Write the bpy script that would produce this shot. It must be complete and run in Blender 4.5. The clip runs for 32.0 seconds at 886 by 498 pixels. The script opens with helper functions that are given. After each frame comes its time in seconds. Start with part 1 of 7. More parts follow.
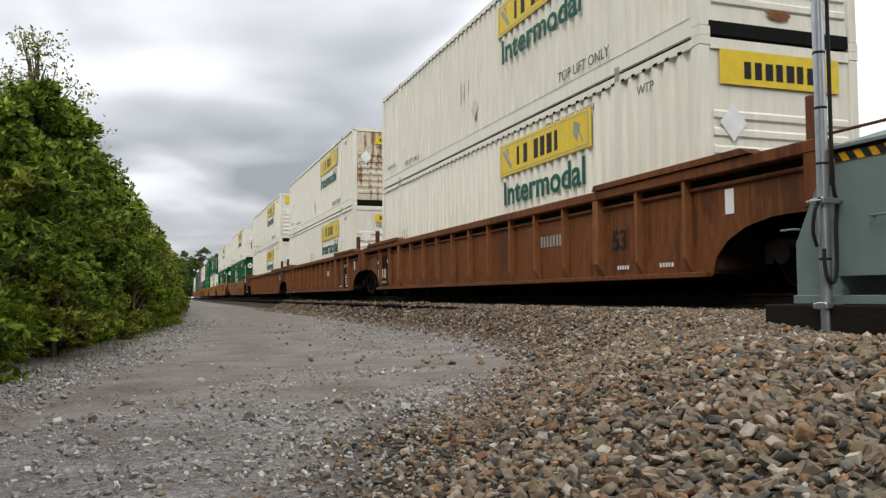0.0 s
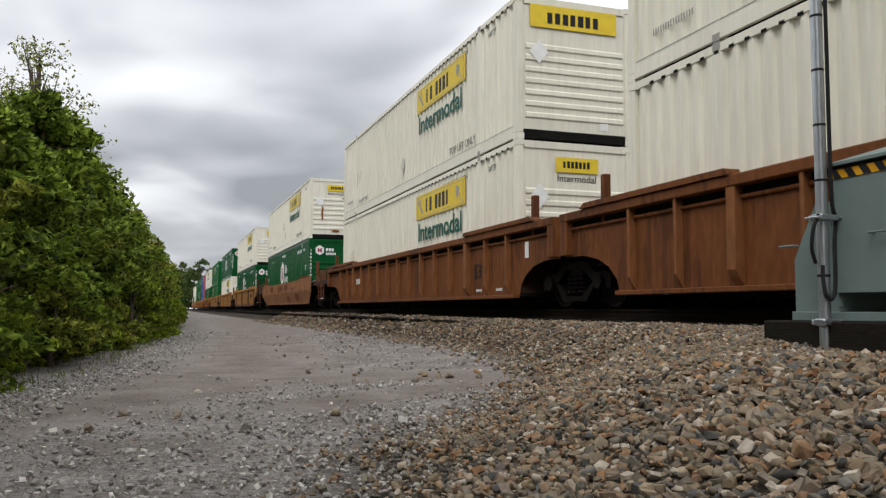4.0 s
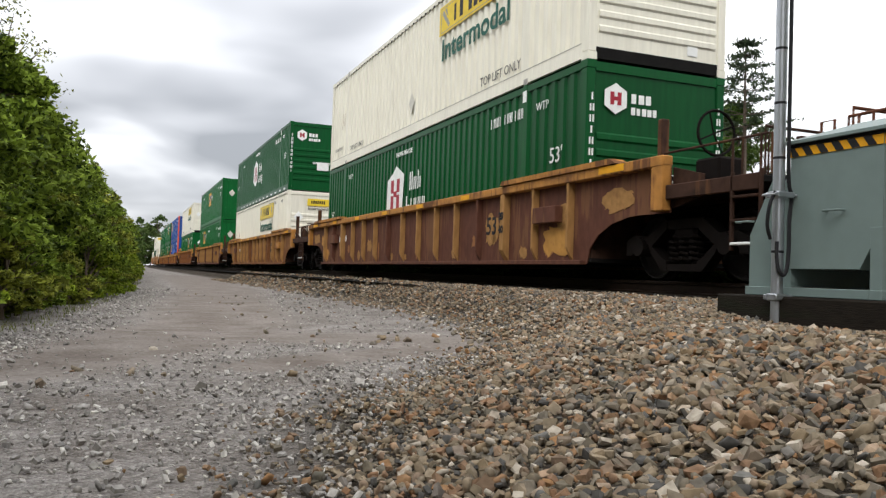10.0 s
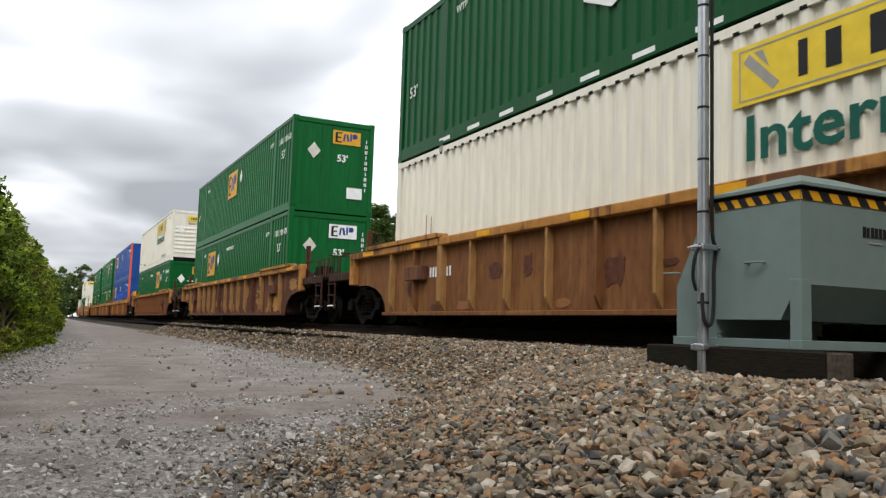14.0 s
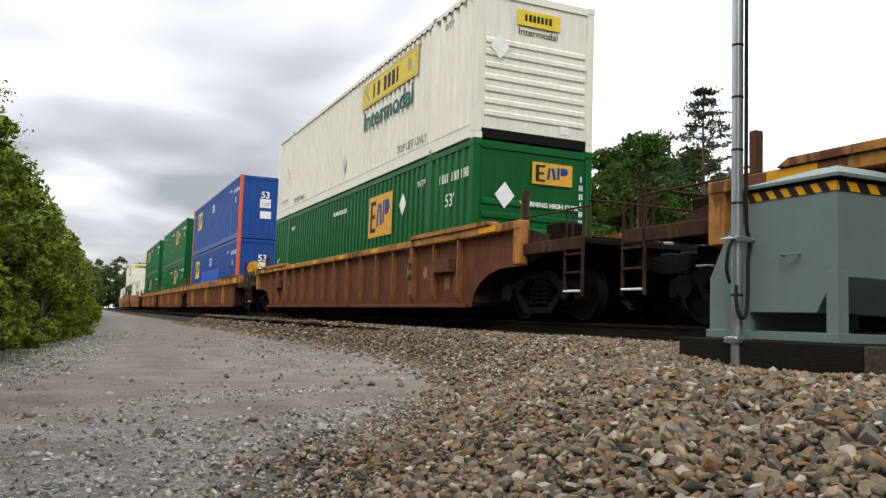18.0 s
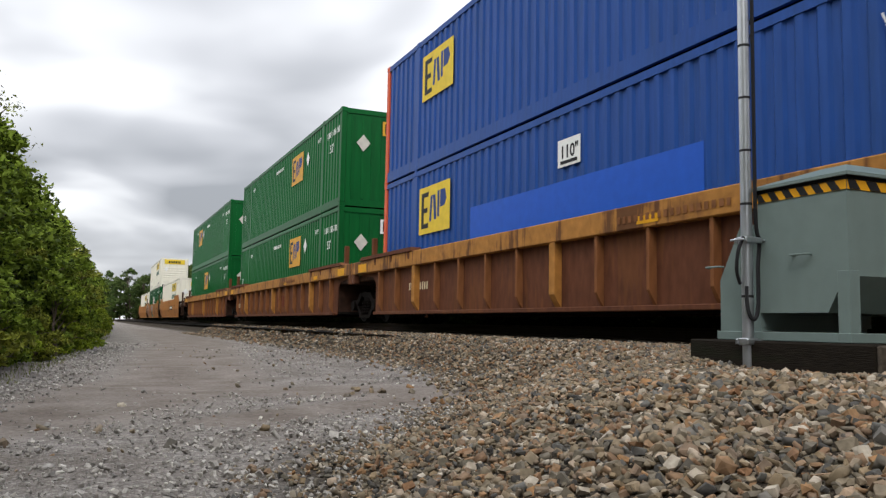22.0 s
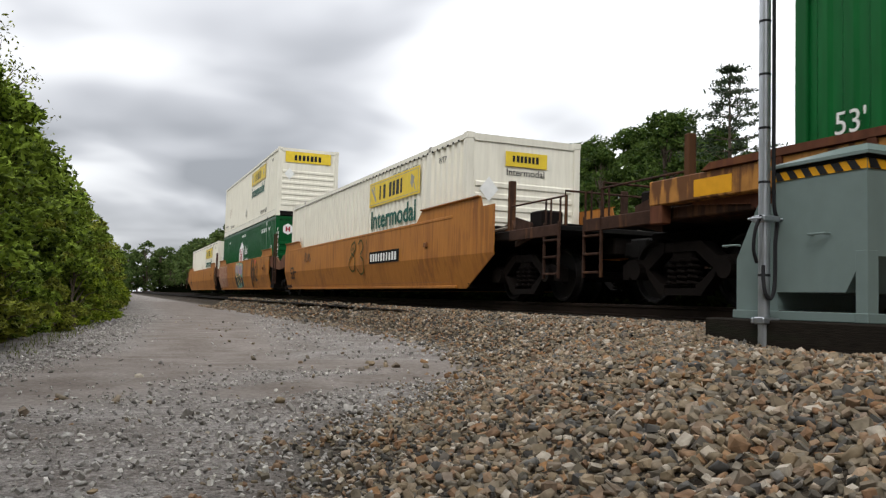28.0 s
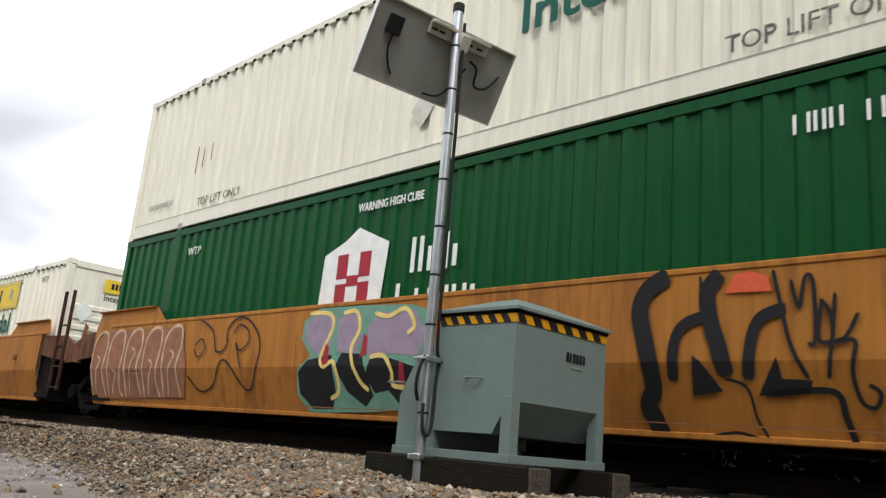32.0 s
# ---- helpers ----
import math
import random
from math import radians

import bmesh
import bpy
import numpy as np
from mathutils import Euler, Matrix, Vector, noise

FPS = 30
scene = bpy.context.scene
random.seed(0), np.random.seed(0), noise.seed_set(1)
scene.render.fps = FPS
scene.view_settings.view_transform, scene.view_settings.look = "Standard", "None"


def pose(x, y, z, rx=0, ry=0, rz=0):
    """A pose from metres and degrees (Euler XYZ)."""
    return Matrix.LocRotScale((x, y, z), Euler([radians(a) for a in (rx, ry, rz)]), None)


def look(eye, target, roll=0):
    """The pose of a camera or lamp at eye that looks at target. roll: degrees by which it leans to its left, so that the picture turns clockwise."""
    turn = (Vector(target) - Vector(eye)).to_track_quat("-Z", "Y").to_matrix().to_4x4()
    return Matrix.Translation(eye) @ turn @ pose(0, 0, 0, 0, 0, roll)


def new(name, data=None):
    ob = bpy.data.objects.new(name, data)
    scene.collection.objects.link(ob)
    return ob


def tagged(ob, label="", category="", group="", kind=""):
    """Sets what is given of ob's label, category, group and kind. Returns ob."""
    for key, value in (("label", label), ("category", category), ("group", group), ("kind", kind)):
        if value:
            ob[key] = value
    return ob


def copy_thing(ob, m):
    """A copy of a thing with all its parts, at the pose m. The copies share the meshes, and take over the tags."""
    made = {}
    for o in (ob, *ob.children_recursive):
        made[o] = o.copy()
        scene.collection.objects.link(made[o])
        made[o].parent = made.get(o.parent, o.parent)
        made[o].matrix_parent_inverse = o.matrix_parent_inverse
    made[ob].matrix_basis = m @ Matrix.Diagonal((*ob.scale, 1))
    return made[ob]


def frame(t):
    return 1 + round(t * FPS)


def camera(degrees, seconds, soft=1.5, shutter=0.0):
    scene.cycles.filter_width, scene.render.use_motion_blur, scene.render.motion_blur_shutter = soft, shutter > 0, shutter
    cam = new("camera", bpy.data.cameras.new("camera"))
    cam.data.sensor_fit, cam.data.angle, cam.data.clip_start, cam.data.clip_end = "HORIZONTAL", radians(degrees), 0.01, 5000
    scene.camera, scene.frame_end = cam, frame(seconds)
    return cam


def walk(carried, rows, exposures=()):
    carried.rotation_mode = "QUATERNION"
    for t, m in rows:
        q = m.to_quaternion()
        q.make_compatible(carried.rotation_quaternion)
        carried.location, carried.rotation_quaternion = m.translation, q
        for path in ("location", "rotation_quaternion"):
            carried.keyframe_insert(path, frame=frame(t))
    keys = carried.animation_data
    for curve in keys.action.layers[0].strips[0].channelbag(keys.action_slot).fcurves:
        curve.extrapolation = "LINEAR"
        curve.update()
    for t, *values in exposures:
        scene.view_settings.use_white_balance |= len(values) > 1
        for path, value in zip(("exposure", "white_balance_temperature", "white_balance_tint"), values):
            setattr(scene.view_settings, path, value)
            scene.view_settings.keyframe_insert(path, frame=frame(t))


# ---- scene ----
cam = camera(57.0, 32.0, soft=1.3, shutter=0.06)
PATH = [
    (0.0, pose(0, 0, 0.68, 93.32, 0.29, -18.91)),
    (0.5, pose(0, 0, 0.68, 93.05, -0.14, -18.74)),
    (1.0, pose(0, 0, 0.68, 93.03, -0.23, -19.28)),
    (1.5, pose(0, 0, 0.68, 93.38, -1.03, -19.24)),
    (2.0, pose(0, 0, 0.68, 94.16, -0.28, -18.70)),
    (2.5, pose(0, 0, 0.68, 94.43, 0.21, -18.98)),
    (3.0, pose(0, 0, 0.68, 94.89, 0.27, -19.14)),
    (3.5, pose(0, 0, 0.68, 94.43, 0.08, -18.95)),
    (5.5, pose(0, 0, 0.68, 94.22, -1.87, -20.16)),
    (6.0, pose(0, 0, 0.68, 92.84, -2.99, -19.91)),
    (6.5, pose(0, 0, 0.68, 93.37, -2.17, -20.90)),
    (7.0, pose(0, 0, 0.68, 94.36, -1.32, -23.48)),
    (7.5, pose(0, 0, 0.68, 94.60, -1.26, -23.86)),
    (8.0, pose(0, 0, 0.68, 93.72, -1.36, -24.10)),
    (8.5, pose(0, 0, 0.68, 91.89, -1.61, -23.23)),
    (9.0, pose(0, 0, 0.68, 91.66, -2.52, -23.60)),
    (9.5, pose(0, 0, 0.68, 92.63, -2.34, -23.15)),
    (10.0, pose(0, 0, 0.68, 91.82, -1.94, -21.81)),
    (10.5, pose(0, 0, 0.68, 91.21, -2.80, -22.13)),
    (11.0, pose(0, 0, 0.68, 93.46, -2.94, -22.03)),
    (11.5, pose(0, 0, 0.68, 93.58, -2.14, -22.26)),
    (12.0, pose(0, 0, 0.68, 92.69, -1.70, -21.68)),
    (12.5, pose(0, 0, 0.68, 93.31, -2.16, -21.95)),
    (13.0, pose(0, 0, 0.68, 93.86, -2.24, -23.03)),
    (13.5, pose(0, 0, 0.68, 95.42, -2.19, -26.47)),
    (15.5, pose(0, 0, 0.68, 95.56, -0.79, -25.64)),
    (16.0, pose(0, 0, 0.68, 96.02, -1.29, -25.44)),
    (16.5, pose(0, 0, 0.68, 95.73, -1.23, -24.56)),
    (17.0, pose(0, 0, 0.68, 95.74, -1.39, -24.24)),
    (17.5, pose(0, 0, 0.68, 95.38, -1.35, -24.30)),
    (18.0, pose(0, 0, 0.68, 94.92, -1.95, -24.32)),
    (18.5, pose(0, 0, 0.68, 95.47, -1.52, -23.39)),
    (19.0, pose(0, 0, 0.68, 96.41, -1.27, -23.39)),
    (19.5, pose(0, 0, 0.68, 95.61, -0.83, -23.09)),
    (20.0, pose(0, 0, 0.68, 95.34, -1.30, -22.92)),
    (20.5, pose(0, 0, 0.68, 95.35, -1.53, -22.81)),
    (21.0, pose(0, 0, 0.68, 96.35, -1.27, -23.19)),
    (21.5, pose(0, 0, 0.68, 96.33, -1.00, -23.70)),
    (22.0, pose(0, 0, 0.68, 95.33, -1.03, -23.63)),
    (22.5, pose(0, 0, 0.68, 95.65, -1.48, -21.92)),
    (23.0, pose(0, 0, 0.68, 96.32, -1.10, -22.03)),
    (23.5, pose(0, 0, 0.68, 96.42, -0.22, -22.12)),
    (24.0, pose(0, 0, 0.68, 96.22, -0.17, -21.70)),
    (24.5, pose(0, 0, 0.68, 96.17, -1.05, -21.87)),
    (25.0, pose(0, 0, 0.68, 95.44, -1.10, -22.03)),
    (25.5, pose(0, 0, 0.68, 95.14, -0.57, -22.78)),
    (27.5, pose(0, 0, 0.68, 94.18, -1.68, -22.27)),
    (28.0, pose(0, 0, 0.68, 93.60, -1.67, -22.62)),
    (28.5, pose(0, 0, 0.68, 93.53, -1.76, -24.43)),
    (29.0, pose(0, 0, 0.68, 93.17, -1.92, -28.24)),
    (29.5, pose(0, 0, 0.68, 94.71, -2.33, -33.45)),
    (30.0, pose(0, 0, 0.68, 96.01, -2.40, -35.52)),
    (30.5, pose(0, 0, 0.68, 98.13, -2.96, -35.06)),
    (31.0, pose(0, 0, 0.68, 102.85, -6.16, -34.23)),
    (31.5, pose(0, 0, 0.68, 104.36, -5.65, -41.01)),
    (32.0, pose(0, 0, 0.68, 103.72, -4.85, -45.62)),
]
walk(cam, PATH, [(0, 0.0), (3, -0.12), (6, -0.05), (8, 0.05), (10, 0.28), (13, 0.2), (17, 0.2), (20, 0.24), (23, 0.06), (25, 0.05), (28, 0.0), (29.5, 0.0), (30.5, -0.12), (31.2, -0.05), (32, 0.38)])

# ---- world, sun ----
def clouded_sky():
    w = bpy.data.worlds.new("sky")
    scene.world = w
    w.use_nodes = True
    n, l = w.node_tree.nodes, w.node_tree.links
    n.clear()
    out = n.new("ShaderNodeOutputWorld")
    bg = n.new("ShaderNodeBackground")
    sky = n.new("ShaderNodeTexSky")
    sky.sky_type = 'NISHITA'
    sky.sun_disc = False
    sky.sun_elevation, sky.sun_rotation = radians(47.5), radians(218.7)
    geo = n.new("ShaderNodeTexCoord")
    sep = n.new("ShaderNodeSeparateXYZ")
    l.new(geo.outputs["Generated"], sep.inputs[0])
    up = n.new("ShaderNodeMath")
    up.operation = 'MAXIMUM'
    up.inputs[1].default_value = 0.0
    l.new(sep.outputs[2], up.inputs[0])
    add = n.new("ShaderNodeMath")
    add.inputs[1].default_value = 0.16
    l.new(up.outputs[0], add.inputs[0])
    dv = n.new("ShaderNodeVectorMath")
    dv.operation = 'DIVIDE'
    cmb = n.new("ShaderNodeCombineXYZ")
    for i in range(3):
        l.new(add.outputs[0], cmb.inputs[i])
    l.new(geo.outputs["Generated"], dv.inputs[0])
    l.new(cmb.outputs[0], dv.inputs[1])
    def cloud(place, scale, detail, rough, warp):
        mp = n.new("ShaderNodeMapping")
        mp.inputs["Location"].default_value = place
        mp.inputs["Scale"].default_value = (scale, scale * 0.8, scale * 0.4)
        l.new(dv.outputs[0], mp.inputs[0])
        no = n.new("ShaderNodeTexNoise")
        no.inputs["Scale"].default_value = 1.0
        no.inputs["Detail"].default_value = detail
        no.inputs["Roughness"].default_value = rough
        no.inputs["Distortion"].default_value = warp
        l.new(mp.outputs[0], no.inputs[0])
        return no.outputs[0]

    both = n.new("ShaderNodeMix")
    both.inputs[0].default_value = 0.30
    l.new(cloud((21.18, 1.76, 22.31), 0.46, 4.0, 0.45, 0.2), both.inputs[2])
    l.new(cloud((18.51, 7.77, 24.73), 2.0, 2.6, 0.42, 0.3), both.inputs[3])
    rp = n.new("ShaderNodeValToRGB")
    e = rp.color_ramp.elements
    e[0].position, e[0].color = 0.38, (0.24, 0.25, 0.27, 1)
    e[1].position, e[1].color = 0.64, (0.95, 0.96, 0.97, 1)
    for at, c in ((0.46, (0.41, 0.42, 0.445, 1)), (0.50, (0.545, 0.555, 0.575, 1)), (0.54, (0.66, 0.67, 0.685, 1))):
        e.new(at).color = c
    l.new(both.outputs[0], rp.inputs[0])
    # an overcast sky is brighter overhead than at the horizon
    lift = n.new("ShaderNodeMath")
    lift.operation = 'MULTIPLY_ADD'
    lift.inputs[1].default_value, lift.inputs[2].default_value = 1.0 * CLOUD, 0.85 * CLOUD
    l.new(up.outputs[0], lift.inputs[0])
    mul = n.new("ShaderNodeVectorMath")
    mul.operation = 'SCALE'
    l.new(lift.outputs[0], mul.inputs["Scale"])
    l.new(rp.outputs[0], mul.inputs[0])
    mix = n.new("ShaderNodeMix")
    mix.data_type = 'RGBA'
    mix.inputs[0].default_value = 0.93
    l.new(sky.outputs[0], mix.inputs[6])
    l.new(mul.outputs[0], mix.inputs[7])
    l.new(mix.outputs[2], bg.inputs[0])
    bg.inputs[1].default_value = 0.1
    l.new(bg.outputs[0], out.inputs[0])


CLOUD = 16.5
clouded_sky()
sun = new("sun", bpy.data.lights.new("sun", 'SUN'))
sun.data.energy, sun.data.angle, sun.data.color = 1.4, radians(25), (1.0, 0.96, 0.9)
sun.matrix_world = look((-24, -30, 42), (0, 0, 0))


# ---- materials ----
def srgb(h):
    c = [int(h[i:i + 2], 16) / 255 for i in (0, 2, 4)]
    return [x / 12.92 if x < 0.04045 else ((x + 0.055) / 1.055) ** 2.4 for x in c]


def mat(name, col, rough=0.6, metal=0.0, var=0.18, scale=6.0, dirt=None, dirt_amt=0.35, dirt_scale=1.2, bump=0.15,
        bump_scale=60.0, stretch=(1, 1, 1), rnd=0.0, spec=0.12, wear=None):
    """Paint or stone with two scales of variation, stains of a second colour and fine relief."""
    m = bpy.data.materials.new(name)
    m.use_nodes = True
    n, l = m.node_tree.nodes, m.node_tree.links
    b = n["Principled BSDF"]
    tc = n.new("ShaderNodeTexCoord")
    mp = n.new("ShaderNodeMapping")
    mp.inputs["Scale"].default_value = stretch
    l.new(tc.outputs["Object"], mp.inputs[0])
    fine = n.new("ShaderNodeTexNoise")
    fine.inputs["Scale"].default_value, fine.inputs["Detail"].default_value = scale, 6
    l.new(mp.outputs[0], fine.inputs[0])
    rp = n.new("ShaderNodeMapRange")
    rp.inputs[1].default_value, rp.inputs[2].default_value = 0.3, 0.7
    rp.inputs[3].default_value, rp.inputs[4].default_value = 1 - var, 1 + var
    l.new(fine.outputs[0], rp.inputs[0])
    base = n.new("ShaderNodeVectorMath")
    base.operation = 'SCALE'
    base.inputs[0].default_value = col
    l.new(rp.outputs[0], base.inputs["Scale"])
    last = base.outputs[0]
    if dirt:
        st = n.new("ShaderNodeTexNoise")
        st.inputs["Scale"].default_value, st.inputs["Detail"].default_value = dirt_scale, 8
        st.inputs["Roughness"].default_value = 0.65
        l.new(mp.outputs[0], st.inputs[0])
        r2 = n.new("ShaderNodeMapRange")
        r2.inputs[1].default_value, r2.inputs[2].default_value = 0.52, 0.72
        r2.inputs[3].default_value, r2.inputs[4].default_value = 0.0, dirt_amt
        l.new(st.outputs[0], r2.inputs[0])
        mx = n.new("ShaderNodeMix")
        mx.data_type = 'RGBA'
        l.new(r2.outputs[0], mx.inputs[0])
        l.new(last, mx.inputs[6])
        mx.inputs[7].default_value = (*dirt, 1)
        last = mx.outputs[2]
    if wear:                     # rust runs and scuffs: narrow, hard-edged, in clusters
        m3 = n.new("ShaderNodeMapping")
        m3.inputs["Scale"].default_value = (9.0, 9.0, 0.8)
        l.new(tc.outputs["Object"], m3.inputs[0])
        runs = n.new("ShaderNodeTexNoise")
        runs.inputs["Scale"].default_value, runs.inputs["Detail"].default_value = 1.0, 5
        l.new(m3.outputs[0], runs.inputs[0])
        big = n.new("ShaderNodeTexNoise")
        big.inputs["Scale"].default_value, big.inputs["Detail"].default_value = 0.9, 4
        l.new(tc.outputs["Object"], big.inputs[0])
        both = n.new("ShaderNodeMath")
        both.operation = 'MULTIPLY'
        l.new(runs.outputs[0], both.inputs[0])
        l.new(big.outputs[0], both.inputs[1])
        r4 = n.new("ShaderNodeMapRange")
        r4.inputs[1].default_value, r4.inputs[2].default_value, r4.inputs[4].default_value = 0.27, 0.33, wear[1]
        l.new(both.outputs[0], r4.inputs[0])
        m4 = n.new("ShaderNodeMix")
        m4.data_type = 'RGBA'
        l.new(r4.outputs[0], m4.inputs[0])
        l.new(last, m4.inputs[6])
        m4.inputs[7].default_value = (*wear[0], 1)
        last = m4.outputs[2]
    if rnd:
        oi = n.new("ShaderNodeObjectInfo")
        r3 = n.new("ShaderNodeMapRange")
        r3.inputs[3].default_value, r3.inputs[4].default_value = 1 - rnd, 1 + rnd
        l.new(oi.outputs["Random"], r3.inputs[0])
        sc = n.new("ShaderNodeVectorMath")
        sc.operation = 'SCALE'
        l.new(last, sc.inputs[0])
        l.new(r3.outputs[0], sc.inputs["Scale"])
        last = sc.outputs[0]
    l.new(last, b.inputs["Base Color"])
    b.inputs["Roughness"].default_value, b.inputs["Metallic"].default_value = rough, metal
    b.inputs["Specular IOR Level"].default_value = spec
    if bump:
        bn = n.new("ShaderNodeTexNoise")
        bn.inputs["Scale"].default_value, bn.inputs["Detail"].default_value = bump_scale, 3
        l.new(mp.outputs[0], bn.inputs[0])
        bp = n.new("ShaderNodeBump")
        bp.inputs["Strength"].default_value, bp.inputs["Distance"].default_value = bump, 0.01
        l.new(bn.outputs[0], bp.inputs["Height"])
        l.new(bp.outputs[0], b.inputs["Normal"])
    return m


STREAK = (2.5, 2.5, 0.25)
M = {}
M["white"] = mat("white container paint", (0.72, 0.695, 0.595), 0.5, wear=((0.48, 0.43, 0.34), 0.10), dirt=(0.40, 0.36, 0.28), dirt_amt=0.13, dirt_scale=1.0, var=0.06, stretch=STREAK, bump=0.05, rnd=0.05)
M["white_rusty"] = mat("rusting white container paint", (0.58, 0.53, 0.42), 0.6, wear=((0.20, 0.09, 0.035), 0.9), dirt=(0.34, 0.20, 0.09), dirt_amt=0.8, dirt_scale=1.4, var=0.1, bump=0.08)
M["green"] = mat("green container paint", (0.0028, 0.064, 0.016), 0.38, dirt=(0.005, 0.046, 0.015), dirt_amt=0.5, var=0.12, spec=0.10, stretch=STREAK, bump=0.05, rnd=0.12)
M["amber_green"] = mat("bright green container paint", (0.0045, 0.092, 0.021), 0.40, dirt=(0.007, 0.064, 0.019), dirt_amt=0.5, var=0.12, spec=0.10, stretch=STREAK, bump=0.05, rnd=0.15)
M["blue"] = mat("blue container paint", (0.018, 0.066, 0.26), 0.40, dirt=(0.025, 0.06, 0.16), dirt_amt=0.5, var=0.12, spec=0.10, stretch=STREAK, bump=0.05)
M["bright_blue"] = mat("repainted blue panel", (0.015, 0.09, 0.48), 0.4, var=0.06, bump=0.03)
M["orange_red"] = mat("orange red corner paint", (0.62, 0.11, 0.05), 0.5, dirt=(0.2, 0.06, 0.04), var=0.1, stretch=STREAK, bump=0.05)
M["rust_ochre"] = mat("ochre brown car paint", (0.165, 0.072, 0.030), 0.7, wear=((0.24, 0.12, 0.04), 0.6), dirt=(0.22, 0.10, 0.034), dirt_amt=0.5, dirt_scale=1.0, var=0.22, stretch=(1.5, 1.5, 0.6), bump=0.15, spec=0.08)
M["rust"] = mat("rust brown car paint", (0.150, 0.054, 0.018), 0.7, wear=((0.055, 0.022, 0.012), 0.6), dirt=(0.085, 0.032, 0.016), dirt_amt=0.6, dirt_scale=1.1, var=0.18, stretch=(1.6, 1.6, 0.6), bump=0.12)
M["ochre_panel"] = mat("faded ochre panel paint", (0.31, 0.168, 0.062), 0.7, wear=((0.10, 0.042, 0.022), 0.7), dirt=(0.13, 0.055, 0.028), dirt_amt=0.6, dirt_scale=1.8, var=0.2, stretch=(1.5, 1.5, 0.5), bump=0.12, spec=0.08)
M["bare_ochre"] = mat("bright ochre undercoat", (0.42, 0.215, 0.055), 0.7, dirt=(0.16, 0.07, 0.03), dirt_amt=0.8, dirt_scale=3.0, var=0.2, bump=0.1)
M["rust_deep"] = mat("deep brown car paint", (0.112, 0.042, 0.022), 0.7, wear=((0.19, 0.075, 0.022), 0.3), dirt=(0.052, 0.022, 0.014), dirt_amt=0.6, dirt_scale=1.2, var=0.2, stretch=(1.5, 1.5, 0.6), bump=0.12)
M["rust_old"] = mat("weathered brown car paint", (0.098, 0.040, 0.026), 0.75, wear=((0.20, 0.10, 0.045), 0.45), dirt=(0.058, 0.024, 0.016), dirt_amt=0.5, dirt_scale=1.1, var=0.2, stretch=(1.5, 1.5, 0.6), bump=0.15)
M["ochre"] = mat("ochre top chord paint", (0.37, 0.17, 0.042), 0.62, wear=((0.09, 0.038, 0.02), 0.85), dirt=(0.10, 0.042, 0.025), dirt_amt=0.75, dirt_scale=1.8, var=0.2, bump=0.12)
M["tan"] = mat("faded tan car paint", (0.255, 0.112, 0.044), 0.6, wear=((0.12, 0.042, 0.018), 0.5), dirt=(0.13, 0.050, 0.024), dirt_amt=0.6, dirt_scale=1.0, var=0.15, stretch=STREAK, bump=0.08)
M["orange"] = mat("orange ochre car paint", (0.37, 0.150, 0.030), 0.55, wear=((0.15, 0.055, 0.02), 0.45), dirt=(0.17, 0.060, 0.020), dirt_amt=0.55, dirt_scale=1.0, var=0.12, stretch=STREAK, bump=0.08)
M["yellow"] = mat("yellow decal", (0.70, 0.51, 0.045), 0.5, dirt=(0.4, 0.3, 0.08), var=0.08, bump=0.02)
M["amber_yellow"] = mat("amber decal", (0.62, 0.33, 0.035), 0.5, dirt=(0.35, 0.22, 0.06), var=0.1, bump=0.02)
M["chrome_yellow"] = mat("safety yellow paint", (0.68, 0.33, 0.015), 0.5, dirt=(0.25, 0.1, 0.03), var=0.1, bump=0.02)
M["ink"] = mat("black decal ink", (0.018, 0.018, 0.02), 0.5, var=0.1, bump=0)
M["navy"] = mat("navy decal ink", (0.02, 0.05, 0.20), 0.5, var=0.1, bump=0)
M["dark_green"] = mat("dark green lettering", (0.01, 0.09, 0.065), 0.5, var=0.1, bump=0)
M["red_ink"] = mat("dark red decal ink", (0.33, 0.03, 0.045), 0.5, var=0.1, bump=0)
M["letter"] = mat("white lettering", (0.75, 0.76, 0.74), 0.5, dirt=(0.35, 0.38, 0.35), var=0.08, bump=0)
M["cream_ink"] = mat("cream number paint", (0.62, 0.52, 0.34), 0.6, dirt=(0.25, 0.18, 0.1), var=0.15, bump=0)
M["grey_ink"] = mat("grey stencil", (0.30, 0.29, 0.26), 0.5, var=0.1, bump=0)
M["stencil_grey"] = mat("worn dark stencil", (0.12, 0.12, 0.11), 0.6, dirt=(0.5, 0.48, 0.42), dirt_amt=0.8, dirt_scale=9, var=0.2, bump=0)
M["faded_red"] = mat("faded dark red paint", (0.115, 0.022, 0.014), 0.7, var=0.25, bump=0)
M["moss_ink"] = mat("faded dark green spray paint", (0.085, 0.070, 0.022), 0.7, var=0.3, bump=0)
M["pale_plate"] = mat("scuffed pale placard", (0.56, 0.54, 0.48), 0.6, dirt=(0.3, 0.28, 0.24), var=0.12, bump=0)
M["rust_ink"] = mat("rust streak", (0.20, 0.085, 0.035), 0.7, var=0.3, bump=0)
# dark, truck and steel: grime, with the shade under the cars in the colour
M["dark"] = mat("near-black for grime, paint and shade", (0.006, 0.0055, 0.005), 0.85, spec=0.15, dirt=(0.014, 0.009, 0.007), var=0.3, bump=0.2)
M["truck"] = mat("brown grimy cast steel, darkened for shade", (0.0055, 0.0036, 0.0028), 0.85, spec=0.12, dirt=(0.014, 0.009, 0.007), var=0.3, bump=0.2)
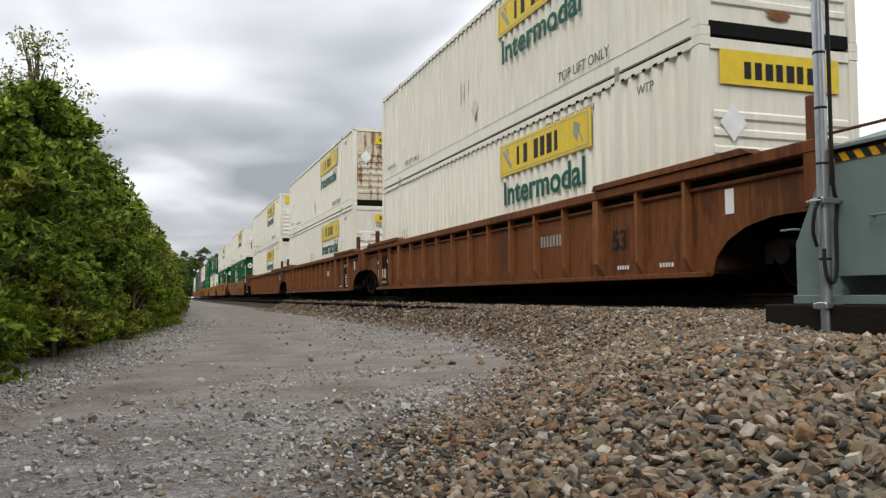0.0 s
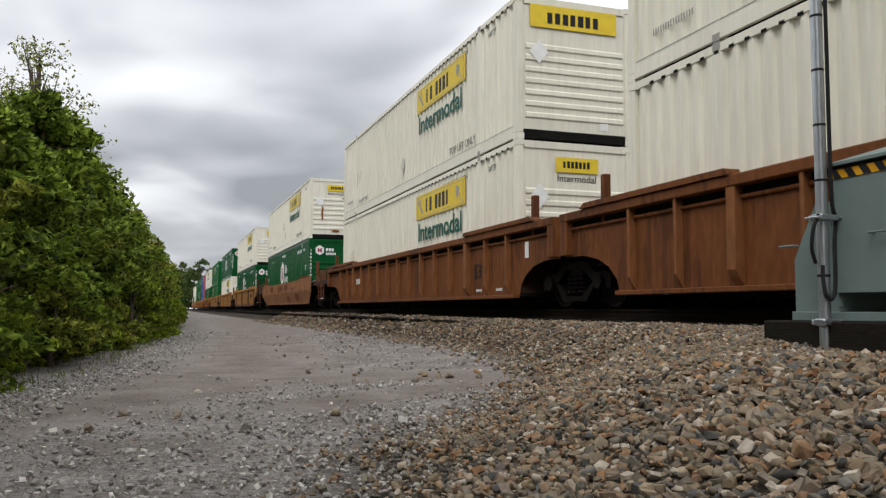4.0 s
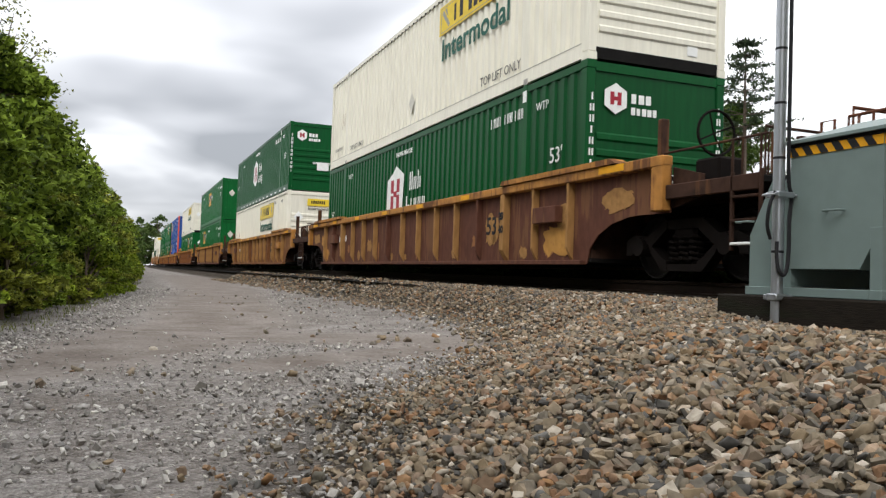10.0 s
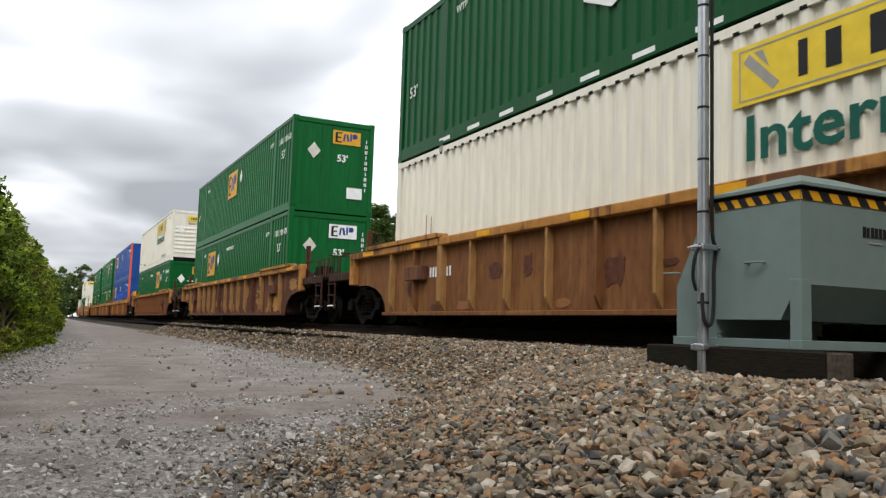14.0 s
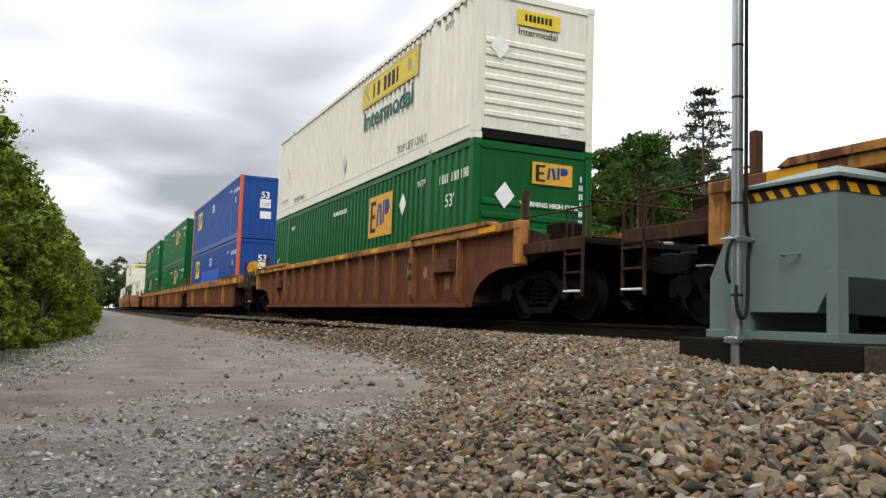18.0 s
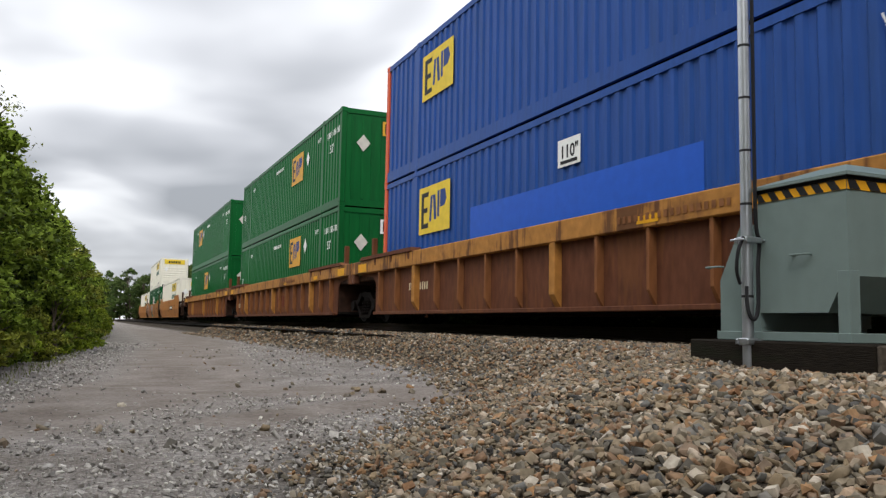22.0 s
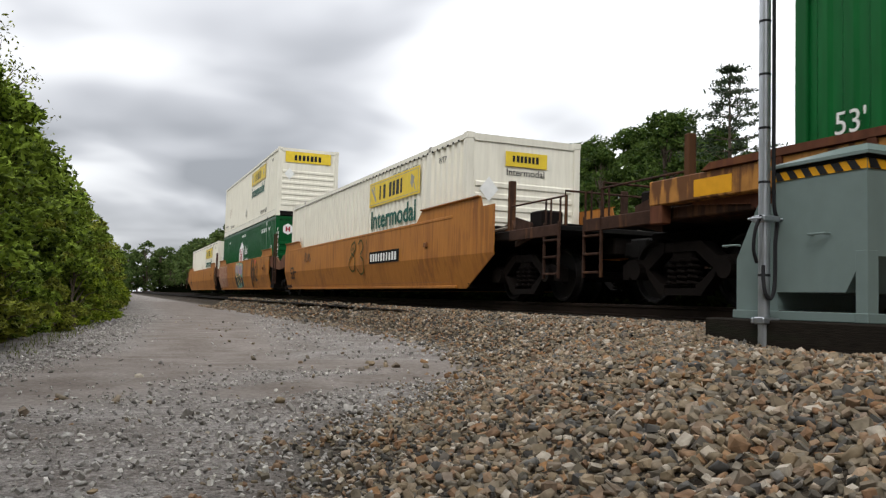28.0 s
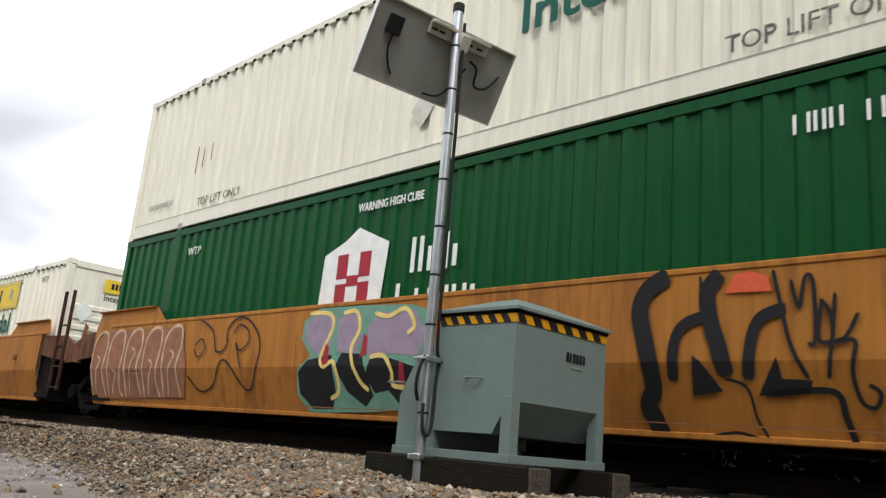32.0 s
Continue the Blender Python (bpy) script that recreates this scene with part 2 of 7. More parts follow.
M["rib_worn"] = mat("sun-worn rust brown rib paint", (0.205, 0.084, 0.033), 0.7, dirt=(0.11, 0.042, 0.02), dirt_amt=0.6, dirt_scale=2.0, var=0.2, stretch=(1.5, 1.5, 0.5), bump=0.1)
M["grime"] = mat("grimy rust brown steel", (0.042, 0.021, 0.014), 0.8, wear=((0.11, 0.05, 0.022), 0.7), dirt=(0.012, 0.008, 0.006), dirt_amt=0.85, dirt_scale=2.2, var=0.3, bump=0.15)
M["steel"] = mat("grimy wheel steel, darkened for shade", (0.008, 0.0065, 0.006), 0.6, spec=0.15, var=0.2, bump=0.05)
M["rail"] = mat("rusty rail", (0.022, 0.014, 0.010), 0.7, metal=0.2, var=0.2, bump=0.1)
M["tie"] = mat("creosoted timber", (0.014, 0.011, 0.008), 0.85, dirt=(0.012, 0.018, 0.007), dirt_amt=0.6, var=0.35, scale=14, stretch=(6, 0.6, 6), bump=0.5, bump_scale=20)
M["tie_end"] = mat("weathered timber end", (0.072, 0.060, 0.048), 0.9, var=0.4, scale=25, bump=0.5)
M["box"] = mat("grey green hopper paint", (0.165, 0.215, 0.205), 0.42, dirt=(0.16, 0.20, 0.19), dirt_amt=0.3, var=0.05, bump=0.04, dirt_scale=2.5)
M["galv"] = mat("galvanised pipe", (0.43, 0.45, 0.48), 0.36, spec=0.5, metal=0.85, var=0.15, scale=18, bump=0.06, stretch=(1, 1, 0.3))
M["rubber"] = mat("black cable rubber", (0.02, 0.02, 0.022), 0.55, var=0.1, bump=0)
M["panel_back"] = mat("grey panel backsheet", (0.30, 0.30, 0.28), 0.5, dirt=(0.22, 0.22, 0.2), var=0.06, bump=0.02)
M["aluminium"] = mat("brushed aluminium", (0.60, 0.60, 0.58), 0.4, metal=0.7, var=0.08, bump=0.03)
M["glass"] = mat("dark solar glass", (0.012, 0.016, 0.035), 0.1, spec=0.5, var=0.1, bump=0)
M["purple"] = mat("lilac spray paint", (0.30, 0.235, 0.31), 0.6, var=0.12, bump=0)
M["teal"] = mat("teal spray paint", (0.15, 0.30, 0.23), 0.6, var=0.12, bump=0)
M["rust_pale"] = mat("faded mauve spray paint", (0.27, 0.125, 0.075), 0.6, dirt=(0.36, 0.15, 0.04), dirt_amt=0.7, var=0.2, bump=0)
M["pale_spray"] = mat("pale spray paint", (0.50, 0.36, 0.26), 0.6, var=0.3, bump=0)
M["cream_spray"] = mat("cream spray paint", (0.72, 0.56, 0.20), 0.6, var=0.15, bump=0)
# bed and soil: the shade under the train is put into the colour
M["bed"] = mat("oily track bed, darkened for shade", (0.008, 0.007, 0.006), 0.95, spec=0.1, dirt=(0.014, 0.011, 0.009), var=0.4, scale=20, bump=0.5)
M["soil"] = mat("soil, near black for shade", (0.008, 0.007, 0.005), 1.0, spec=0.0, dirt=(0.012, 0.013, 0.006), var=0.4, scale=8, bump=0.2, bump_scale=20)
M["bark"] = mat("bark", (0.11, 0.085, 0.065), 0.9, dirt=(0.05, 0.04, 0.03), var=0.3, scale=10, bump=0.6, bump_scale=25, stretch=(2, 2, 0.4))


def leaf_mat(name, a, b, spec=0.08):
    m = bpy.data.materials.new(name)
    m.use_nodes = True
    n, l = m.node_tree.nodes, m.node_tree.links
    p = n["Principled BSDF"]
    g = n.new("ShaderNodeNewGeometry")
    rp = n.new("ShaderNodeValToRGB")
    e = rp.color_ramp.elements
    e[0].color, e[1].color = (*a, 1), (*b, 1)
    l.new(g.outputs["Random Per Island"], rp.inputs[0])
    tc = n.new("ShaderNodeTexCoord")
    no = n.new("ShaderNodeTexNoise")
    no.inputs["Scale"].default_value = 0.9
    l.new(tc.outputs["Object"], no.inputs[0])
    r = n.new("ShaderNodeMapRange")
    r.inputs[1].default_value, r.inputs[2].default_value, r.inputs[3].default_value, r.inputs[4].default_value = 0.3, 0.7, 0.7, 1.35
    l.new(no.outputs[0], r.inputs[0])
    sc = n.new("ShaderNodeVectorMath")
    sc.operation = 'SCALE'
    l.new(rp.outputs[0], sc.inputs[0])
    l.new(r.outputs[0], sc.inputs["Scale"])
    l.new(sc.outputs[0], p.inputs["Base Color"])
    p.inputs["Roughness"].default_value = 0.6
    p.inputs["Specular IOR Level"].default_value = spec
    tr = n.new("ShaderNodeBsdfTranslucent")
    l.new(sc.outputs[0], tr.inputs[0])
    mx = n.new("ShaderNodeMixShader")
    mx.inputs[0].default_value = 0.3
    l.new(p.outputs[0], mx.inputs[1])
    l.new(tr.outputs[0], mx.inputs[2])
    l.new(mx.outputs[0], n["Material Output"].inputs[0])
    return m


M["leaf"] = leaf_mat("broad leaves", (0.012, 0.026, 0.004), (0.28, 0.38, 0.050))
M["leaf_olive"] = leaf_mat("olive young leaves", (0.022, 0.030, 0.005), (0.33, 0.36, 0.052))
M["leaf_bright"] = leaf_mat("bright shrub leaves", (0.05, 0.085, 0.006), (0.34, 0.42, 0.04))
M["leaf_far"] = leaf_mat("far tree leaves", (0.022, 0.048, 0.010), (0.10, 0.15, 0.032))
# paler than leaf_far: distance haze put into the leaf colour
M["leaf_distant"] = leaf_mat("distant leaves paled for haze", (0.040, 0.075, 0.022), (0.14, 0.19, 0.055))
M["needle"] = leaf_mat("pine needles", (0.030, 0.050, 0.026), (0.075, 0.10, 0.055))
M["grass"] = leaf_mat("grass blades", (0.08, 0.10, 0.02), (0.22, 0.24, 0.07))
# thicket leaf colour holds the shade seen under the cars
M["leaf_shade"] = leaf_mat("thicket leaves, near black for shade", (0.0006, 0.001, 0.0004), (0.004, 0.006, 0.0015), 0.0)


def stone_mat(name, stops, rough=0.8, single=False):
    m = bpy.data.materials.new(name)
    m.use_nodes = True
    n, l = m.node_tree.nodes, m.node_tree.links
    p = n["Principled BSDF"]
    g = n.new("ShaderNodeNewGeometry")
    rp = n.new("ShaderNodeValToRGB")
    e = rp.color_ramp.elements
    while len(e) < len(stops):
        e.new(0.5)
    for i, (pos, c) in enumerate(stops):
        e[i].position, e[i].color = pos, (*c, 1)
    if single:
        g = n.new("ShaderNodeObjectInfo")
    l.new(g.outputs["Random" if single else "Random Per Island"], rp.inputs[0])
    tc = n.new("ShaderNodeTexCoord")
    no = n.new("ShaderNodeTexNoise")
    no.inputs["Scale"].default_value, no.inputs["Detail"].default_value = (1.2 if single else 38), 5
    l.new(tc.outputs["Object"], no.inputs[0])
    r = n.new("ShaderNodeMapRange")
    r.inputs[1].default_value, r.inputs[2].default_value, r.inputs[3].default_value, r.inputs[4].default_value = 0.3, 0.7, 0.72, 1.25
    l.new(no.outputs[0], r.inputs[0])
    sc = n.new("ShaderNodeVectorMath")
    sc.operation = 'SCALE'
    l.new(rp.outputs[0], sc.inputs[0])
    l.new(r.outputs[0], sc.inputs["Scale"])
    l.new(sc.outputs[0], p.inputs["Base Color"])
    p.inputs["Roughness"].default_value = rough
    p.inputs["Specular IOR Level"].default_value = 0.08
    bp = n.new("ShaderNodeBump")
    bp.inputs["Strength"].default_value, bp.inputs["Distance"].default_value = 0.3, 0.006
    l.new(no.outputs[0], bp.inputs["Height"])
    l.new(bp.outputs[0], p.inputs["Normal"])
    return m


STONE_HUES = [(0.0, (0.247, 0.184, 0.114)), (0.14, (0.115, 0.105, 0.083)), (0.26, (0.301, 0.234, 0.157)), (0.38, (0.167, 0.144, 0.113)), (0.5, (0.222, 0.121, 0.065)),
              (0.60, (0.241, 0.207, 0.157)), (0.70, (0.065, 0.062, 0.058)), (0.78, (0.153, 0.148, 0.136)), (0.87, (0.282, 0.157, 0.074)), (0.95, (0.418, 0.370, 0.303))]
M["ballast"] = stone_mat("ballast stones", STONE_HUES)
M["ballast_single"] = stone_mat("single ballast stones", STONE_HUES, single=True)
M["chips"] = stone_mat("grey gravel chips", [(0.0, (0.170, 0.159, 0.149)), (0.25, (0.300, 0.284, 0.263)), (0.5, (0.420, 0.397, 0.367)), (0.7, (0.240, 0.221, 0.202)), (0.88, (0.440, 0.416, 0.381)), (0.97, (0.580, 0.554, 0.508))])


def ground_mat():
    """Compacted gravel: loose chips, bare worn dirt in the wheel tracks, and ground under the ballast darkened for the
    shade in its gaps.
    """
    m = bpy.data.materials.new("gravel road")
    m.use_nodes = True
    n, l = m.node_tree.nodes, m.node_tree.links
    p = n["Principled BSDF"]
    tc = n.new("ShaderNodeTexCoord")

    def chips(scale, lo, hi):
        vo = n.new("ShaderNodeTexVoronoi")
        vo.inputs["Scale"].default_value = scale
        l.new(tc.outputs["Object"], vo.inputs[0])
        one = n.new("ShaderNodeSeparateColor")
        l.new(vo.outputs["Color"], one.inputs[0])
        rp = n.new("ShaderNodeValToRGB")
        e = rp.color_ramp.elements
        e[0].color, e[1].color = (*lo, 1), (*hi, 1)
        mid = e.new(0.6)
        mid.color = (*[0.62 * a + 0.38 * b for a, b in zip(lo, hi)], 1)
        l.new(one.outputs[0], rp.inputs[0])
        return vo, rp.outputs[0]

    def blend(fac, a, b, mode='MIX'):
        mx = n.new("ShaderNodeMix")
        mx.data_type, mx.blend_type = 'RGBA', mode
        for socket, value in ((mx.inputs[0], fac), (mx.inputs[6], a), (mx.inputs[7], b)):
            if isinstance(value, (float, tuple)):
                socket.default_value = value
            else:
                l.new(value, socket)
        return mx.outputs[2]

    def mask(name, lo, hi, most, wobble):
        at = n.new("ShaderNodeAttribute")
        at.attribute_name = name
        ad = n.new("ShaderNodeMath")
        ad.operation = 'MULTIPLY_ADD'
        ad.inputs[1].default_value = wobble
        l.new(big.outputs[0], ad.inputs[0])
        l.new(at.outputs["Fac"], ad.inputs[2])
        r = n.new("ShaderNodeMapRange")
        r.inputs[1].default_value, r.inputs[2].default_value, r.inputs[4].default_value = lo + wobble * 0.5, hi + wobble * 0.5, most
        l.new(ad.outputs[0], r.inputs[0])
        return r.outputs[0]

    big = n.new("ShaderNodeTexNoise")
    big.inputs["Scale"].default_value, big.inputs["Detail"].default_value = 1.3, 9
    big.inputs["Roughness"].default_value = 0.66
    l.new(tc.outputs["Object"], big.inputs[0])
    fine, c1 = chips(75, (0.135, 0.122, 0.113), (0.41, 0.385, 0.36))
    coarse, c2 = chips(34, (0.145, 0.132, 0.122), (0.39, 0.367, 0.343))
    loose = blend(0.45, c1, c2)
    dust = n.new("ShaderNodeTexNoise")
    dust.inputs["Scale"].default_value, dust.inputs["Detail"].default_value = 26, 6
    l.new(tc.outputs["Object"], dust.inputs[0])
    dr = n.new("ShaderNodeValToRGB")
    d = dr.color_ramp.elements
    d[0].position, d[0].color, d[1].position, d[1].color = 0.34, (0.145, 0.125, 0.11, 1), 0.66, (0.235, 0.208, 0.188, 1)
    l.new(dust.outputs[0], dr.inputs[0])
    worn = mask("worn", 0.12, 0.72, 0.88, 0.8)
    road = blend(worn, loose, dr.outputs[0])
    r2 = n.new("ShaderNodeValToRGB")
    f = r2.color_ramp.elements
    f[0].position, f[0].color, f[1].position, f[1].color = 0.36, (0.70, 0.66, 0.63, 1), 0.64, (1.15, 1.15, 1.15, 1)
    l.new(big.outputs[0], r2.inputs[0])
    road = blend(1.0, road, r2.outputs[0], 'MULTIPLY')
    # near-black chips: shade between the ballast stones, as a colour
    bed, gap_shade = chips(55, (0.022, 0.018, 0.014), (0.085, 0.068, 0.05))
    l.new(blend(mask("shoulder", 0.35, 0.8, 1.0, 0.5), road, gap_shade), p.inputs["Base Color"])
    p.inputs["Roughness"].default_value = 0.9
    p.inputs["Specular IOR Level"].default_value = 0.1
    ht = n.new("ShaderNodeMath")
    ht.operation = 'ADD'
    l.new(fine.outputs["Distance"], ht.inputs[0])
    l.new(coarse.outputs["Distance"], ht.inputs[1])
    bp = n.new("ShaderNodeBump")
    bp.inputs["Distance"].default_value = 0.014
    bs = n.new("ShaderNodeMapRange")
    bs.inputs[3].default_value, bs.inputs[4].default_value = 0.75, 0.12
    l.new(worn, bs.inputs[0])
    l.new(bs.outputs[0], bp.inputs["Strength"])
    l.new(ht.outputs[0], bp.inputs["Height"])
    bp.invert = True
    l.new(bp.outputs[0], p.inputs["Normal"])
    return m


M["ground"] = ground_mat()


# ---- mesh helpers ----
def part(name, bm, material, parent=None, label=""):
    me = bpy.data.meshes.new(name)
    bm.to_mesh(me)
    bm.free()
    return part_of(name, me, material, parent, label)


def part_of(name, me, material, parent=None, label=""):
    if material and not me.materials:
        me.materials.append(M[material])
    ob = new(name, me)
    if material and me.materials[0] != M[material]:
        ob.material_slots[0].link = 'OBJECT'
        ob.material_slots[0].material = M[material]
    if parent:
        ob.parent = parent
    if label:
        ob["label"] = label
    return ob


def empty(name, label, category, group=""):
    ob = new(name)
    ob.empty_display_size = 0.3
    return tagged(ob, label, category, group)


def box(bm, x0, x1, y0, y1, z0, z1, bevel=0.0):
    v = [bm.verts.new((x, y, z)) for x in (x0, x1) for y in (y0, y1) for z in (z0, z1)]
    fs = [bm.faces.new([v[i] for i in q]) for q in ((0, 1, 3, 2), (4, 6, 7, 5), (0, 4, 5, 1), (2, 3, 7, 6), (0, 2, 6, 4), (1, 5, 7, 3))]
    if bevel:
        es = list({e for f in fs for e in f.edges})
        bmesh.ops.bevel(bm, geom=es, offset=bevel, segments=1, affect='EDGES')
    return bm


def boxes(*specs, bevel=0.0):
    bm = bmesh.new()
    for s in specs:
        box(bm, *s, bevel=bevel)
    return bm


def tube(bm, pts, r, n=10):
    """A round bar along a line of points."""
    rings = []
    pts = [Vector(p) for p in pts]
    for i, p in enumerate(pts):
        d = (pts[min(i + 1, len(pts) - 1)] - pts[max(i - 1, 0)]).normalized()
        a = d.orthogonal().normalized() if i == 0 else (a - d * a.dot(d)).normalized()
        b = d.cross(a)
        rr = r[i] if isinstance(r, (list, tuple)) else r
        rings.append([bm.verts.new(p + (a * math.cos(t) + b * math.sin(t)) * rr) for t in (2 * math.pi * k / n for k in range(n))])
    for s, t in zip(rings, rings[1:]):
        for k in range(n):
            bm.faces.new((s[k], s[(k + 1) % n], t[(k + 1) % n], t[k]))
    bm.faces.new(rings[0][::-1])
    bm.faces.new(rings[-1])
    return bm


def smooth(points, steps=6):
    """The points with a soft curve between them."""
    p = [Vector(q) for q in points]
    out = []
    for i in range(len(p) - 1):
        a, b, c, d = p[max(i - 1, 0)], p[i], p[i + 1], p[min(i + 2, len(p) - 1)]
        for t in (k / steps for k in range(steps)):
            out.append(0.5 * (2 * b + (c - a) * t + (2 * a - 5 * b + 4 * c - d) * t * t + (3 * b - a - 3 * c + d) * t ** 3))
    return out + [p[-1]]


def prism(bm, outline, axis, a, b):
    """An outline in the two other axes, pushed along axis (0, 1 or 2) from a to b."""
    def at(p, d):
        q = list(p)
        q.insert(axis, d)
        return bm.verts.new(q)
    s, t = [at(p, a) for p in outline], [at(p, b) for p in outline]
    n = len(outline)
    for k in range(n):
        bm.faces.new((s[k], s[(k + 1) % n], t[(k + 1) % n], t[k]))
    bm.faces.new(s[::-1])
    bm.faces.new(t)
    bmesh.ops.recalc_face_normals(bm, faces=bm.faces)
    return bm


TEXTS = {}


def words(text, size, width=None, bold=0.0):
    """Lettering as a flat mesh in x and y, from the built-in font."""
    key = (text, size, width, bold)
    if key not in TEXTS:
        c = bpy.data.curves.new("lettering", 'FONT')
        c.body, c.size, c.resolution_u, c.extrude, c.offset = text, size, 3, 0.002, bold
        o = bpy.data.objects.new("lettering", c)
        me = bpy.data.meshes.new_from_object(o)
        bpy.data.objects.remove(o)
        if width:
            xs = [v.co.x for v in me.vertices]
            k = width / (max(xs) - min(xs))
            for v in me.vertices:
                v.co.x *= k
        TEXTS[key] = me
    return TEXTS[key]


# ---- plan ----
RAIL = 0.70          # height of the rail tops
TRACK = 7.775        # the track's centre line
BEND = 4e-5          # its slow bend in the distance
SPEED = 8.72
LONG, WIDE, TALL = 16.154, 2.591, 2.896
FLOOR = 0.434        # a container's underside over the rails


def track_x(y):
    return TRACK + (BEND * y * y if y > 0 else 0.0)


def on_track(y, z=0.0):
    turn = -math.degrees(math.atan(2 * BEND * max(y, 0)))
    return pose(track_x(y), y, RAIL + z, 0, 0, turn)


def toe_x(y):
    """Where the ballast shoulder meets the road."""
    return float(np.interp(y, (-40, 0.0, 1.5, 2.8, 4.0, 5.0, 6.3, 7.5, 9.5, 12, 16, 24), (0.0, -0.2, 0.0, 0.44, 1.0, 1.65, 2.75, 3.5, 4.3, 4.8, 5.15, 5.35)))


def toe_gap(x, y):
    """Metres up the shoulder from its toe; negative on the road."""
    toe = toe_x(y) + (0.16 * noise.noise(Vector((y * 0.9, 1.0, 2.0))) + 0.14 * noise.noise(Vector((x * 2.6, y * 2.6, 7.0)))) / (1 + 0.02 * abs(y))
    return x - (track_x(y) - TRACK) - toe


def ballast(x, y):
    """0 on the road, 1 on the track bed."""
    run = float(np.interp(y, (0, 4, 8, 14), (2.6, 2.6, 1.8, 1.2)))
    t = min(max(toe_gap(x, y) / run, 0), 1)
    return t * t * (3 - 2 * t)


TRACKS = (((-3.2, 3.9), (-1.8, 5.0), (-0.5, 6.1), (0.55, 8.0), (1.25, 10.5), (1.8, 15.6), (3.0, 26.0), (4.4, 60.0)),
          ((0.4, 9.2), (1.4, 8.4), (2.3, 7.8), (3.2, 7.3)),
          ((0.9, 5.6), (1.7, 6.2), (2.6, 6.7)))
REACH = (1.0, 0.85, 0.35)


def worn(x, y):
    """How far the wheels have swept the loose gravel away: 0 to 1."""
    best = 0.0
    if not (-5 < x < 8 and 2 < y < 70):
        return best
    for line, reach in zip(TRACKS, REACH):
        for (ax, ay), (bx, by) in zip(line, line[1:]):
            dx, dy = bx - ax, by - ay
            k = min(max(((x - ax) * dx + (y - ay) * dy) / (dx * dx + dy * dy), 0), 1)
            best = max(best, 1 - math.hypot(x - ax - k * dx, y - ay - k * dy) / (reach * (1 + 0.02 * y)))
    return min(1.0, best * 1.6)


def ground_z(x, y):
    """The gravel road, the ballast shoulder with the heap round the hopper, and a bank added beyond the track to block
    the bright horizon under the cars.
    """
    t = ballast(x, y)
    z = 0.46 * t
    far = x - (track_x(y) - TRACK) - TRACK
    if far > 2.3:
        z += -0.45 * min((far - 2.3) / 1.2, 1.0) + 2.6 * min(max((far - 4.0) / 9.0, 0), 1)
    if x < -1.5:
        z += 0.06 * min(-1.5 - x, 8)
    z -= 0.095 * math.exp(-((x - 4.75) ** 2 + (y - 3.9) ** 2) / 1.9)
    near = 1 / (1 + ((x - 3) ** 2 + (y - 6) ** 2) / 400)
    z += 0.05 * near * noise.noise(Vector((x * 0.45, y * 0.35, 3.1)))
    if far < -1.4:
        z += 0.04 * t * noise.noise(Vector((x * 1.7, y * 1.7, 8.0)))
    return z


def edge_line(y):
    """The right-hand edge of the roadside growth."""
    return float(np.interp(y, (0, 6.5, 9.5, 16, 31, 100, 300), (-2.2, -1.25, -0.55, 0.0, 0.9, 3.0, 7.0)))


def build_ground():
    def axis(stops):
        out = [stops[0][0]]
        for (a, _), (b, n) in zip(stops, stops[1:]):
            out += list(np.linspace(a, b, n + 1)[1:])
        return out
    xs = axis([(-3000, 0), (-300, 6), (-40, 10), (-8, 24), (8, 100), (30, 22), (300, 12), (3000, 6)])
    ys = axis([(-3000, 0), (-200, 6), (-20, 14), (-2, 14), (24, 150), (80, 90), (400, 30), (3000, 8)])
    verts = [(x, y, ground_z(x, y)) for y in ys for x in xs]
    w = len(xs)
    faces = [(j * w + i, j * w + i + 1, (j + 1) * w + i + 1, (j + 1) * w + i) for j in range(len(ys) - 1) for i in range(w - 1)]
    me = bpy.data.meshes.new("ground")
    me.from_pydata(verts, [], faces)
    me.materials.append(M["ground"])
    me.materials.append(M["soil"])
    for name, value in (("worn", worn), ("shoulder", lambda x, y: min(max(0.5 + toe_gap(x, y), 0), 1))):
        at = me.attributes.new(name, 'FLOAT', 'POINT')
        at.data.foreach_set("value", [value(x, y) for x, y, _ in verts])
    for p in me.polygons:
        p.use_smooth = True
        x, y, _ = p.center
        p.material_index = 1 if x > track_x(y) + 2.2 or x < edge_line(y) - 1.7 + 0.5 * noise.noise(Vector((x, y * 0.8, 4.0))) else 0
    return tagged(part_of("ground", me, "ground"), "grey compacted gravel ground beside the railway", "ground", kind="structure")


GROUND = build_ground()


